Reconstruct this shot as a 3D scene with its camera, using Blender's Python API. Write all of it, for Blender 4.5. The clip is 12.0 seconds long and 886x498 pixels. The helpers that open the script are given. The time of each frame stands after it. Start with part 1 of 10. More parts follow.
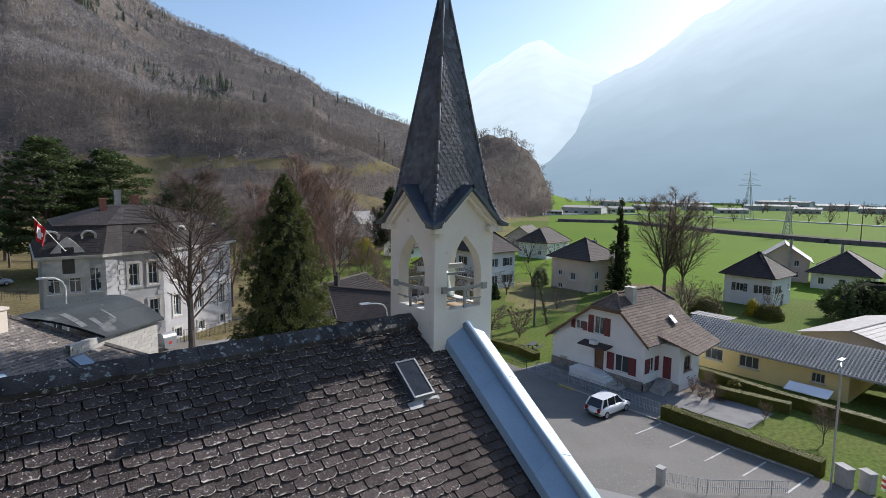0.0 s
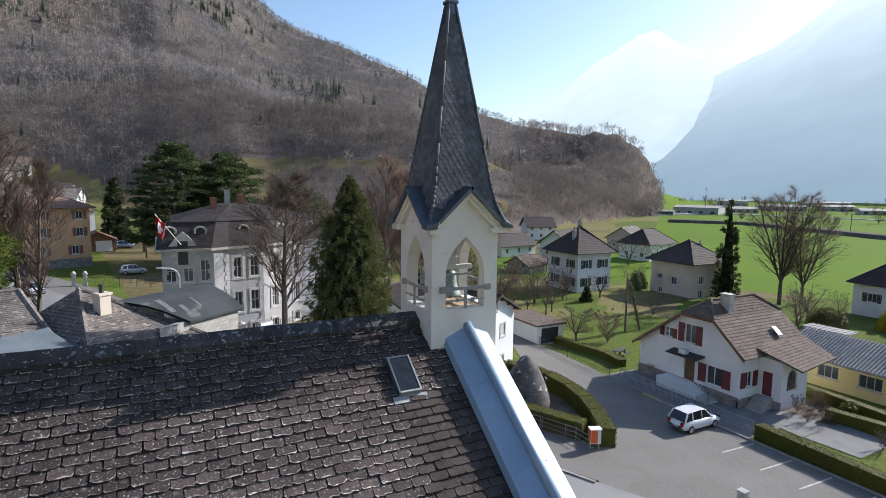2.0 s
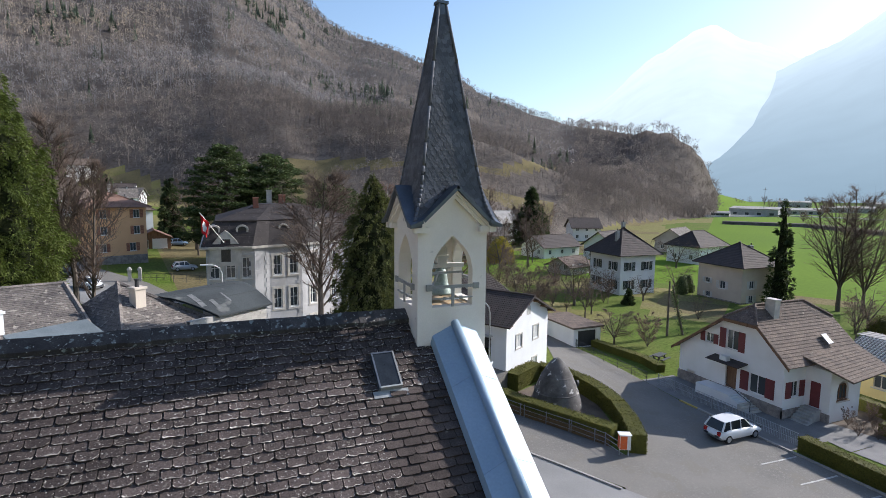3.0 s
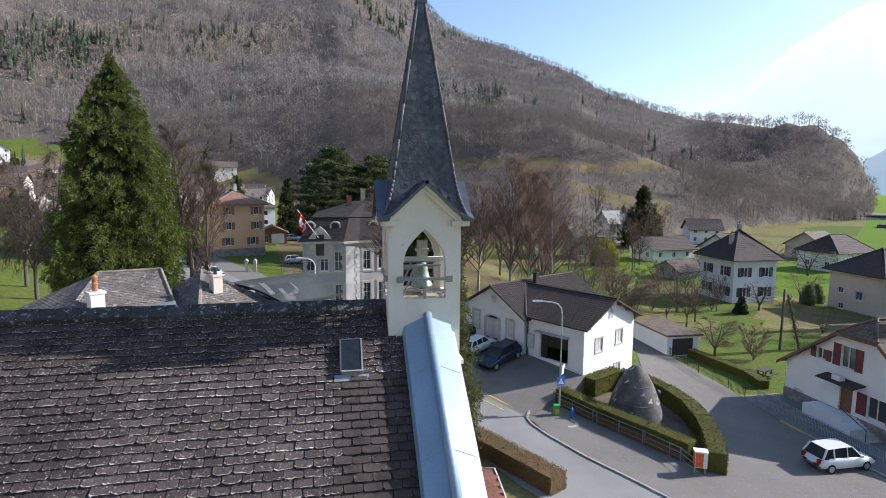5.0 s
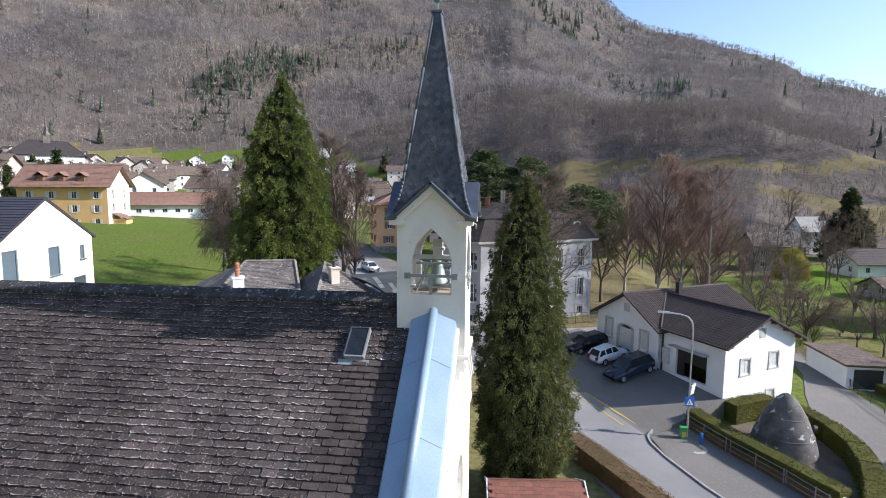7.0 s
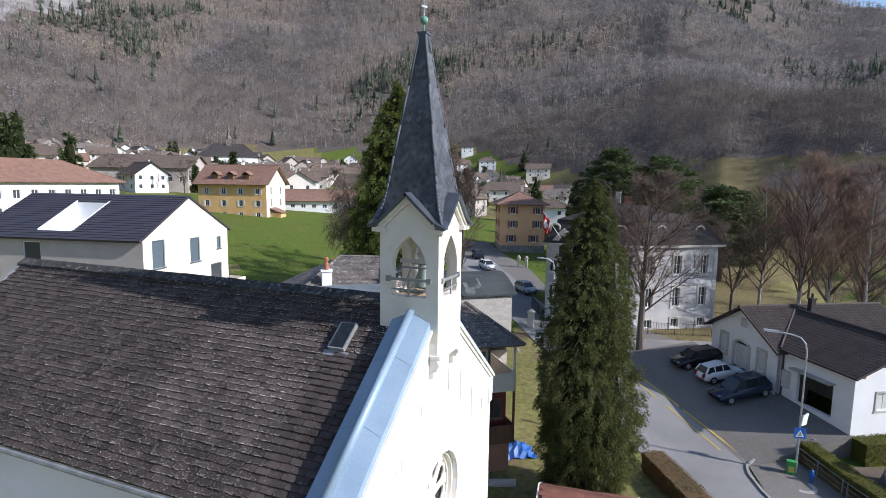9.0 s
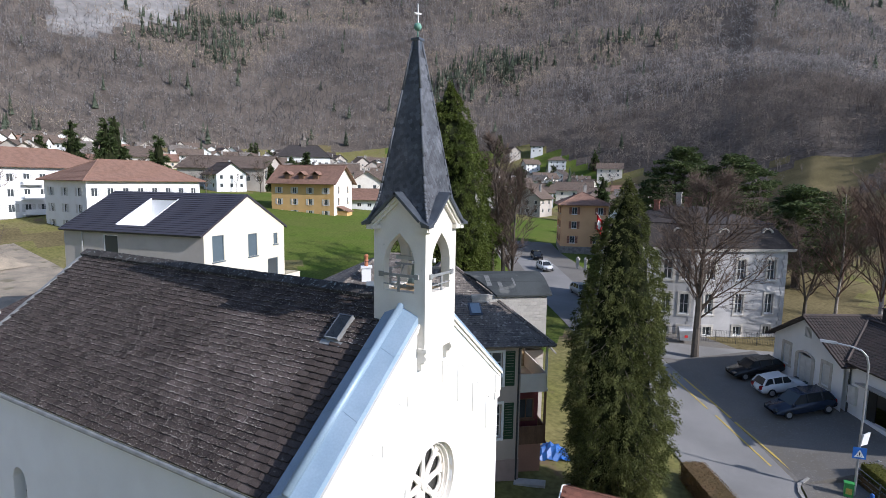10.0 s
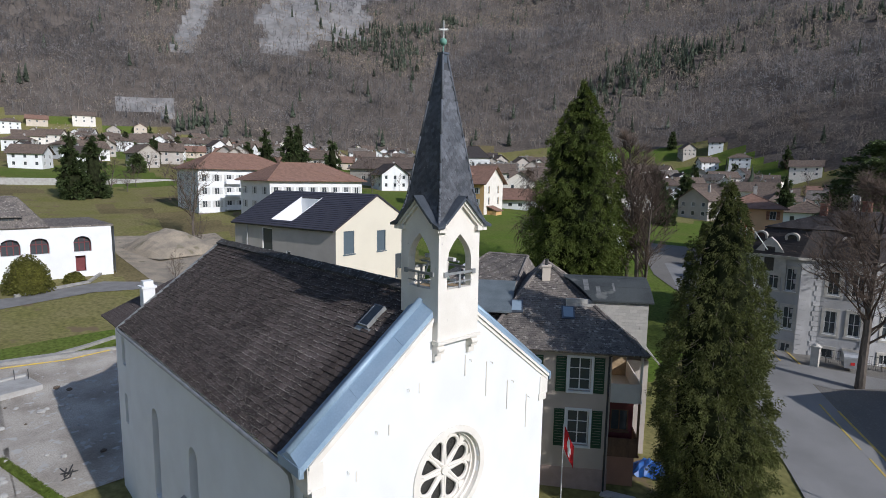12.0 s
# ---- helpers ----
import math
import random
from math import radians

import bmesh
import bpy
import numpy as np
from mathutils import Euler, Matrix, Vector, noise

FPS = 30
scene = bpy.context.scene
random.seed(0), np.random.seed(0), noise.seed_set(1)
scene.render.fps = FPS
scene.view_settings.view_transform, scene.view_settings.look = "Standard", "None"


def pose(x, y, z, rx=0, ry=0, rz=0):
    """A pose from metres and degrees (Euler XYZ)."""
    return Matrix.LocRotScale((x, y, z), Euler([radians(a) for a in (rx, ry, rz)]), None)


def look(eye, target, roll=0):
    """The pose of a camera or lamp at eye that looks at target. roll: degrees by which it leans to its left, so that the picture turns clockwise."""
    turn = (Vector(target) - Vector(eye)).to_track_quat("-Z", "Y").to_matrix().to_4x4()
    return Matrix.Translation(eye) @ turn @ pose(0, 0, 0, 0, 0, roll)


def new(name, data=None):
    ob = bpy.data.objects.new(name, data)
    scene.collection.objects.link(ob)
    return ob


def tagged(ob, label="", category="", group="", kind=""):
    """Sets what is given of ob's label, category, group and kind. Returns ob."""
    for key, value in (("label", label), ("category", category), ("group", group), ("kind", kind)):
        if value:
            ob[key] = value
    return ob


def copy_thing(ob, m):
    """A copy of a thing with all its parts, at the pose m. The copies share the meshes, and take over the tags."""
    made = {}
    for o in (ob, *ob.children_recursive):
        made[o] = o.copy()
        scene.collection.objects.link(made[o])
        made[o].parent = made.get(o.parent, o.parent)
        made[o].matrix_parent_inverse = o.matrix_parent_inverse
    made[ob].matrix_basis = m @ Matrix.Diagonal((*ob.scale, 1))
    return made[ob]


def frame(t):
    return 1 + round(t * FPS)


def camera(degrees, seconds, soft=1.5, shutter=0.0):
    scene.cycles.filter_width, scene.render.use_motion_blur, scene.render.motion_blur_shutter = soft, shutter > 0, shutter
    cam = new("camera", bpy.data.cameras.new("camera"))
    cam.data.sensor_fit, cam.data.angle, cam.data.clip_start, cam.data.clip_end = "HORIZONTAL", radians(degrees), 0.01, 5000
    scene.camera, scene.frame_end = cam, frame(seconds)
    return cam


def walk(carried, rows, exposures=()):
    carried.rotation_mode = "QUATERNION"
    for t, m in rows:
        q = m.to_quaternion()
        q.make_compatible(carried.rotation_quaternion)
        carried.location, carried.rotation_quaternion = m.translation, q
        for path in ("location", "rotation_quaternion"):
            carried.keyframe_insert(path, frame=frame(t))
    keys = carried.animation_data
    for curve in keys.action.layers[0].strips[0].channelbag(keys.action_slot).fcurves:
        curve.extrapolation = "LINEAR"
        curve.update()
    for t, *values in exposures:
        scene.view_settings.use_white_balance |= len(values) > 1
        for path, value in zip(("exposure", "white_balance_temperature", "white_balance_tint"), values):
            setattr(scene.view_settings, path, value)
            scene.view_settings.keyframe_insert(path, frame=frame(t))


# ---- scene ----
cam = camera(78.3, 12.0, 0.6)
PATH = [
    (0, (-7.708, -9.722, 18.166), (-6.467, -8.168, 17.951), 0.7),
    (0.5, (-7.347, -10.075, 18.131), (-6.188, -8.46, 17.917), 0.7),
    (1, (-6.929, -10.422, 18.176), (-5.864, -8.743, 17.958), 0.7),
    (1.5, (-6.476, -10.778, 18.222), (-5.483, -9.056, 18.001), 0.7),
    (2, (-5.969, -11.12, 18.251), (-5.045, -9.361, 18.028), 0.6),
    (2.5, (-5.43, -11.469, 18.259), (-4.58, -9.673, 18.036), 0.6),
    (3, (-4.838, -11.783, 18.231), (-4.069, -9.951, 18.008), 0.6),
    (4.8, (-2.204, -12.92, 18.194), (-1.785, -10.978, 17.965), 0.5),
    (5, (-1.906, -12.948, 18.158), (-1.532, -10.997, 17.929), 0.5),
    (5.5, (-1.022, -13.143, 18.152), (-0.774, -11.171, 17.924), 0.5),
    (6, (-0.119, -13.194, 18.088), (-0.017, -11.209, 17.861), 0.4),
    (6.5, (0.837, -13.405, 18.131), (0.767, -11.419, 17.905), 0.5),
    (7, (1.824, -13.553, 18.163), (1.585, -11.58, 17.937), 0.5),
    (7.5, (2.77, -13.488, 18.259), (2.391, -11.538, 18.023), 0.8),
    (7.7, (3.216, -13.582, 18.314), (2.78, -11.644, 18.079), 0.7),
    (9.5, (7.011, -13.094, 18.553), (6.159, -11.301, 18.309), 0.9),
    (10, (8.105, -12.864, 18.564), (7.133, -11.133, 18.319), 0.9),
    (10.5, (9.193, -12.592, 18.681), (8.098, -10.937, 18.431), 0.9),
    (11, (10.165, -12.231, 18.628), (8.954, -10.659, 18.381), 0.9),
    (11.5, (11.078, -11.773, 18.627), (9.75, -10.298, 18.379), 0.8),
    (12, (11.875, -11.149, 18.764), (10.436, -9.784, 18.508), 0.9),
]
walk(cam, [(t, look(eye, target, roll)) for t, eye, target, roll in PATH], [(0, 0.24, 6350, 13), (1.5, 0.38, 6330, 13), (3, 0.4, 6300, 13), (6.5, 0.6, 6230, 15), (9.5, 0.17, 6100, 15), (10.5, 0.02, 6100, 15), (12, -0.42, 6120, 13)])

# ---- light ----
SUN_AZ, SUN_EL = radians(88), radians(29.5)
SUN_DIR = Vector((math.sin(SUN_AZ) * math.cos(SUN_EL), math.cos(SUN_AZ) * math.cos(SUN_EL), math.sin(SUN_EL)))
sun = new("sun", bpy.data.lights.new("sun", "SUN"))
sun.data.energy, sun.data.angle, sun.data.color = 5.0, radians(0.53), (1.0, 0.96, 0.90)
sun.matrix_world = look(SUN_DIR * 300, (0, 0, 0))
world = bpy.data.worlds.new("sky")
scene.world = world
world.use_nodes = True
wn = world.node_tree.nodes
sky = wn.new("ShaderNodeTexSky")
sky.sky_type, sky.sun_disc = "NISHITA", False
sky.sun_elevation, sky.sun_rotation = SUN_EL, SUN_AZ
sky.air_density, sky.dust_density, sky.ozone_density = 1.15, 1.0, 2.8
wn["Background"].inputs[1].default_value = 0.15
world.node_tree.links.new(sky.outputs[0], wn["Background"].inputs[0])

rnd = random.Random(7)


# ---- materials ----
def mat(name, col, rough=0.8, var=0.25, scale=3.0, bump=0.3, bscale=30.0, col2=None, blotch=0.5, metal=0.0, per=0.0, island=0.0, stretch=(1, 1, 1), spots=None, spot_scale=9.0, spot_cut=0.6, spec=0.5, place=False, specks=None, speck_scale=34.0, speck_cut=0.64):
    """A surface with variation at two scales: broad blotches towards col2, fine grain, optional spots and specks (lichen), and per-piece variation."""
    m = bpy.data.materials.new(name)
    m.use_nodes = True
    nt = m.node_tree
    n, ln = nt.nodes, nt.links
    b = n["Principled BSDF"]
    b.inputs["Roughness"].default_value, b.inputs["Metallic"].default_value = rough, metal
    b.inputs["Specular IOR Level"].default_value = spec
    tc = n.new("ShaderNodeNewGeometry" if place else "ShaderNodeTexCoord")
    mp = n.new("ShaderNodeMapping")
    mp.inputs["Scale"].default_value = stretch
    ln.new(tc.outputs["Position" if place else "Object"], mp.inputs[0])

    def noise_node(s, d=4.0):
        t = n.new("ShaderNodeTexNoise")
        t.inputs["Scale"].default_value, t.inputs["Detail"].default_value = s, d
        ln.new(mp.outputs[0], t.inputs["Vector"])
        return t

    def mix(fac, a, bb, mode="MIX"):
        x = n.new("ShaderNodeMix")
        x.data_type, x.blend_type = "RGBA", mode
        for sock, val in ((x.inputs[0], fac), (x.inputs[6], a), (x.inputs[7], bb)):
            if hasattr(val, "links"):
                ln.new(val, sock)
            elif isinstance(val, tuple):
                sock.default_value = (*val, 1)
            else:
                sock.default_value = val
        return x.outputs[2]

    def ramp(src, lo, hi):
        r = n.new("ShaderNodeMapRange")
        r.inputs[1].default_value, r.inputs[2].default_value = lo, hi
        ln.new(src, r.inputs[0])
        return r.outputs[0]

    c2 = col2 or tuple(min(1, c * (1 - var * 1.6)) for c in col)
    broad, fine = noise_node(scale), noise_node(bscale)
    c = mix(ramp(broad.outputs[0], 0.5 - 0.25 * blotch, 0.5 + 0.35 * blotch), col, c2)
    g = ramp(fine.outputs[0], 0.25, 0.75)
    gm = n.new("ShaderNodeMapRange")
    gm.inputs[3].default_value, gm.inputs[4].default_value = 1 - var, 1 + var
    ln.new(g, gm.inputs[0])
    hv = n.new("ShaderNodeHueSaturation")
    ln.new(gm.outputs[0], hv.inputs["Value"])
    ln.new(c, hv.inputs["Color"])
    c = hv.outputs[0]
    for amount, source in ((per, "ShaderNodeObjectInfo"), (island, "ShaderNodeNewGeometry")):
        if amount:
            o = n.new(source)
            r = n.new("ShaderNodeMapRange")
            r.inputs[3].default_value, r.inputs[4].default_value = 1 - amount, 1 + amount
            ln.new(o.outputs["Random" if source == "ShaderNodeObjectInfo" else "Random Per Island"], r.inputs[0])
            h2 = n.new("ShaderNodeHueSaturation")
            ln.new(r.outputs[0], h2.inputs["Value"])
            ln.new(c, h2.inputs["Color"])
            c = h2.outputs[0]
    if spots:
        sp = noise_node(spot_scale, 6.0)
        c = mix(ramp(sp.outputs[0], spot_cut, spot_cut + 0.06), c, spots)
    if specks:
        sp = noise_node(speck_scale, 2.0)
        c = mix(ramp(sp.outputs[0], speck_cut, speck_cut + 0.05), c, specks)
    ln.new(c, b.inputs["Base Color"])
    if bump:
        bp = n.new("ShaderNodeBump")
        bp.inputs["Strength"].default_value, bp.inputs["Distance"].default_value = bump, 0.02
        ln.new(fine.outputs[0], bp.inputs["Height"])
        ln.new(bp.outputs[0], b.inputs["Normal"])
    return m


def thin(m, amount=0.5):
    """Lets light through fine twigs and needles."""
    n, ln = m.node_tree.nodes, m.node_tree.links
    b, out = n["Principled BSDF"], n["Material Output"]
    t, x = n.new("ShaderNodeBsdfTranslucent"), n.new("ShaderNodeMixShader")
    ln.new(b.inputs["Base Color"].links[0].from_socket, t.inputs[0])
    x.inputs[0].default_value = amount
    ln.new(b.outputs[0], x.inputs[1])
    ln.new(t.outputs[0], x.inputs[2])
    ln.new(x.outputs[0], out.inputs[0])
    return m


def glass(name, tint=(0.10, 0.115, 0.125)):
    m = bpy.data.materials.new(name)
    m.use_nodes = True
    b = m.node_tree.nodes["Principled BSDF"]
    b.inputs["Base Color"].default_value = (*tint, 1)
    b.inputs["Roughness"].default_value, b.inputs["IOR"].default_value = 0.03, 1.45
    b.inputs["Transmission Weight"].default_value = 0.35
    return m


def leaf_mat(name, col, col2, per=0.25):
    m = mat(name, col, 0.7, 0.2, 0.6, 0, 8.0, col2, 0.8, island=per, spec=0.25)
    return m


WHITE = mat("white_render", (0.81, 0.82, 0.825), 0.9, 0.04, 0.7, 0.25, 60, (0.76, 0.765, 0.765))
CREAM = mat("turret_render", (0.80, 0.76, 0.695), 0.9, 0.05, 1.2, 0.2, 50, (0.73, 0.685, 0.615), spots=(0.56, 0.53, 0.49), spot_scale=5, spot_cut=0.68)
GREYR = mat("grey_render", (0.47, 0.43, 0.39), 0.9, 0.06, 0.8, 0.25, 50, (0.42, 0.38, 0.34))
BEIGE = mat("beige_render", (0.62, 0.54, 0.45), 0.9, 0.05, 0.6, 0.2, 50, (0.56, 0.48, 0.40))
NEWWALL = mat("cream_new_render", (0.72, 0.665, 0.54), 0.9, 0.03, 0.5, 0.15, 60, (0.69, 0.635, 0.515))
ORANGE = mat("apricot_render", (0.74, 0.45, 0.245), 0.9, 0.05, 0.5, 0.2, 40, (0.68, 0.40, 0.215))
YELLOW = mat("yellow_render", (0.70, 0.44, 0.19), 0.9, 0.05, 0.5, 0.2, 40, (0.64, 0.39, 0.16))
PALEY = mat("pale_yellow_render", (0.80, 0.64, 0.30), 0.9, 0.05, 0.5, 0.2, 40, (0.75, 0.60, 0.28))
STONE = mat("rubble_stone", (0.30, 0.27, 0.25), 0.9, 0.25, 2.5, 0.8, 12, (0.18, 0.16, 0.15))
PALESTONE = mat("pale_stone", (0.55, 0.52, 0.47), 0.85, 0.1, 2, 0.4, 25, (0.42, 0.40, 0.36))
CONCRETE = mat("concrete", (0.42, 0.41, 0.39), 0.9, 0.1, 1.5, 0.4, 30, (0.33, 0.32, 0.30))
CONE = mat("weathered_concrete", (0.15, 0.14, 0.135), 0.95, 0.25, 1.2, 0.6, 18, (0.07, 0.065, 0.06), spots=(0.55, 0.53, 0.5), spot_scale=2.0, spot_cut=0.61)
SLATE = mat("old_fibre_tile", (0.096, 0.076, 0.070), 0.88, 0.42, 1.6, 0.9, 34, (0.066, 0.053, 0.049), per=0.26, island=0.26, spots=(0.17, 0.15, 0.13), spot_scale=9, spot_cut=0.635, spec=0.15, place=True, specks=(0.44, 0.41, 0.37), speck_scale=26, speck_cut=0.645)
NEWSLATE = mat("smoother_fibre_tile", (0.080, 0.064, 0.058), 0.85, 0.35, 2.2, 0.6, 34, (0.052, 0.042, 0.038), per=0.25, island=0.25, spots=(0.15, 0.135, 0.115), spot_scale=8, spot_cut=0.64, spec=0.15, place=True)
LICHEN = mat("lichened_tile_edge", (0.15, 0.13, 0.118), 0.95, 0.5, 13, 0.9, 45, (0.52, 0.475, 0.41), 0.3, per=0.4, island=0.4, spec=0.1, place=True)
MANSARD = mat("dark_brown_slate", (0.062, 0.055, 0.054), 0.8, 0.3, 1.5, 0.5, 18, (0.05, 0.045, 0.045), spots=(0.11, 0.10, 0.096), spot_scale=5, spot_cut=0.62, spec=0.15)
STUCCO = mat("grey_white_stucco", (0.49, 0.485, 0.485), 0.9, 0.16, 0.5, 0.3, 30, (0.38, 0.375, 0.375))
HEAPM = mat("brown_gravel", (0.34, 0.285, 0.215), 0.95, 0.3, 0.5, 0.8, 8, (0.22, 0.19, 0.15), spots=(0.17, 0.15, 0.10), spot_scale=0.45, spot_cut=0.60)
RIDGET = mat("lichened_ridge_tile", (0.072, 0.067, 0.065), 0.9, 0.3, 3, 0.5, 40, (0.042, 0.038, 0.037), per=0.25, spots=(0.20, 0.225, 0.215), spot_scale=7, spot_cut=0.60, spec=0.2, place=True, specks=(0.40, 0.41, 0.38), speck_scale=18, speck_cut=0.66)
SPIRE = mat("spire_slate", (0.078, 0.083, 0.096), 0.6, 0.3, 2, 0.3, 45, (0.045, 0.05, 0.06), per=0.35, island=0.35, place=True, specks=(0.26, 0.27, 0.27), speck_scale=16, speck_cut=0.7)
# The blue in this base colour stands in for reflected sky.
ZINC = mat("sky_tinted_sheet_metal", (0.30, 0.40, 0.50), 0.5, 0.06, 1.2, 0.1, 20, (0.25, 0.35, 0.45), metal=0.2)
LEAD = mat("dark_lead_sheet", (0.13, 0.15, 0.18), 0.4, 0.12, 2, 0.15, 25, (0.09, 0.105, 0.13), metal=0.5)
HIPLEAD = mat("grey_lead_strip", (0.13, 0.14, 0.16), 0.75, 0.2, 3, 0.15, 25, (0.085, 0.092, 0.105), spec=0.2)
OLDZINC = mat("weathered_zinc", (0.36, 0.37, 0.37), 0.6, 0.12, 2, 0.2, 25, (0.25, 0.26, 0.26), metal=0.4)
COPPER = mat("green_copper", (0.16, 0.34, 0.27), 0.6, 0.2, 6, 0.2, 30, (0.10, 0.20, 0.16))
IRON = mat("dark_iron", (0.05, 0.05, 0.05), 0.6, 0.2, 6, 0.2, 40)
GALV = mat("galvanised_steel", (0.45, 0.46, 0.47), 0.45, 0.08, 4, 0.1, 40, metal=0.6)
BRONZE = mat("grey_green_bronze", (0.34, 0.40, 0.37), 0.5, 0.15, 5, 0.15, 30, (0.24, 0.30, 0.27), metal=0.4)
WFRAME = mat("white_frame_paint", (0.78, 0.78, 0.76), 0.6, 0.04, 3, 0.05, 30)
GREENSH = mat("green_shutter_paint", (0.02, 0.065, 0.03), 0.6, 0.15, 3, 0.2, 40)
DGREEN = mat("dark_shutter_paint", (0.035, 0.055, 0.05), 0.6, 0.15, 3, 0.2, 40)
REDSH = mat("dark_red_shutter_paint", (0.17, 0.035, 0.04), 0.6, 0.12, 3, 0.2, 40)
BROWNSH = mat("brown_shutter_paint", (0.28, 0.11, 0.07), 0.65, 0.12, 3, 0.2, 40)
GREYSH = mat("pale_grey_shutter", (0.62, 0.62, 0.60), 0.7, 0.08, 3, 0.15, 40)
BLIND = mat("slate_blue_blind", (0.10, 0.135, 0.16), 0.5, 0.06, 3, 0.1, 40)
WOOD = mat("brown_wood", (0.20, 0.11, 0.06), 0.75, 0.25, 4, 0.3, 30, (0.13, 0.07, 0.04), stretch=(1, 1, 0.2))
PLANKW = mat("pale_wood", (0.45, 0.33, 0.20), 0.75, 0.2, 4, 0.3, 30)
REDTILE = mat("red_brown_tile", (0.25, 0.145, 0.105), 0.85, 0.2, 1.2, 0.5, 12, (0.19, 0.11, 0.08), island=0.12)
BROWNTILE = mat("brown_roof_tile", (0.165, 0.125, 0.10), 0.88, 0.4, 1.5, 0.7, 9, (0.105, 0.082, 0.07), island=0.2, specks=(0.25, 0.21, 0.17), speck_scale=5, speck_cut=0.64, spec=0.2)
DARKTILE = mat("dark_roof_tile", (0.07, 0.053, 0.047), 0.85, 0.2, 1.5, 0.5, 14, (0.048, 0.038, 0.035), island=0.18)
GREYTILE = mat("grey_slate_roof", (0.185, 0.162, 0.143), 0.88, 0.4, 1.2, 0.8, 12, (0.11, 0.098, 0.09), island=0.3, spots=(0.33, 0.30, 0.26), spot_scale=4, spot_cut=0.585, spec=0.2, specks=(0.07, 0.062, 0.058), speck_scale=6, speck_cut=0.62)
NEWTILE = mat("anthracite_roof", (0.05, 0.045, 0.055), 0.45, 0.1, 1, 0.15, 20, island=0.08)
PALETILE = mat("pale_grey_tile", (0.34, 0.32, 0.30), 0.75, 0.15, 1.2, 0.4, 16, (0.26, 0.25, 0.24), island=0.15)
FELT = mat("grey_roofing_felt", (0.070, 0.078, 0.080), 0.95, 0.2, 0.7, 0.3, 20, (0.048, 0.054, 0.057), spots=(0.13, 0.135, 0.13), spot_scale=0.8, spot_cut=0.64, spec=0.1)
SHINGLE = mat("red_shingle", (0.23, 0.095, 0.065), 0.9, 0.2, 3, 0.5, 30, (0.17, 0.075, 0.055), per=0.15, island=0.15)
BLOCKW = mat("pale_blockwork", (0.45, 0.43, 0.395), 0.9, 0.1, 2, 0.4, 30, per=0.08, island=0.08)
ASPHALT = mat("asphalt", (0.178, 0.166, 0.148), 0.9, 0.25, 0.3, 0.4, 30, (0.13, 0.122, 0.111), 0.9, spots=(0.155, 0.142, 0.122), spot_scale=0.5, spot_cut=0.56, specks=(0.20, 0.187, 0.165), speck_scale=7, speck_cut=0.60)
ROADM = mat("worn_road_asphalt", (0.24, 0.235, 0.228), 0.85, 0.14, 0.25, 0.3, 60, (0.19, 0.186, 0.18))
PATHM = mat("paving", (0.20, 0.195, 0.19), 0.9, 0.15, 0.8, 0.3, 40)
KERBM = mat("kerb_stone", (0.33, 0.32, 0.30), 0.85, 0.15, 2, 0.3, 30)
YPAINT = mat("yellow_road_paint", (0.55, 0.40, 0.08), 0.8, 0.2, 4, 0.1, 30, (0.40, 0.31, 0.12))
WPAINT = mat("white_road_paint", (0.50, 0.49, 0.46), 0.8, 0.2, 4, 0.1, 30, (0.30, 0.29, 0.28))
GRASS = mat("meadow", (0.088, 0.138, 0.022), 0.95, 0.4, 0.14, 0.7, 3.0, (0.13, 0.14, 0.042), 0.9, spec=0.05)
WORN = mat("worn_winter_lawn", (0.16, 0.158, 0.05), 0.95, 0.35, 0.16, 0.6, 2.5, (0.21, 0.18, 0.09), 0.9, spots=(0.17, 0.13, 0.08), spot_scale=0.35, spot_cut=0.62, spec=0.05)
FIELD = mat("field_green", (0.125, 0.20, 0.02), 0.95, 0.12, 0.012, 0.2, 1.2, (0.10, 0.165, 0.022), 0.8, spec=0.05)
DRYGRASS = mat("dry_winter_grass", (0.19, 0.155, 0.08), 0.95, 0.35, 0.1, 0.6, 2.5, (0.105, 0.09, 0.045), 0.9, spec=0.05)
LITTER = mat("forest_floor", (0.142, 0.122, 0.106), 0.95, 0.4, 0.05, 0.6, 0.6, (0.09, 0.075, 0.064), 0.8, spec=0.05)
ROCK = mat("limestone_cliff", (0.27, 0.26, 0.25), 0.9, 0.35, 0.03, 0.8, 0.12, (0.165, 0.156, 0.15), stretch=(1, 1, 0.4))
GRAVEL = mat("gravel", (0.43, 0.395, 0.345), 0.95, 0.3, 0.35, 0.6, 14, (0.235, 0.205, 0.17), 0.6, spots=(0.42, 0.41, 0.39), spot_scale=1.6, spot_cut=0.6)
SOIL = mat("soil", (0.13, 0.10, 0.075), 0.95, 0.25, 1, 0.6, 15)
BARK = mat("grey_brown_bark", (0.135, 0.11, 0.09), 0.9, 0.25, 3, 0.6, 20, (0.09, 0.075, 0.06), stretch=(1, 1, 0.3))
BIRCH = mat("pale_birch_bark", (0.42, 0.38, 0.34), 0.8, 0.2, 2, 0.4, 12, (0.22, 0.18, 0.16), stretch=(1, 1, 2))
REDTWIG = mat("red_brown_twigs", (0.26, 0.175, 0.135), 0.9, 0.2, 1, 0, 8, (0.17, 0.115, 0.09), island=0.3)
TWIG = mat("brown_twigs", (0.19, 0.14, 0.11), 0.9, 0.2, 1, 0, 8, (0.10, 0.075, 0.06), island=0.25)
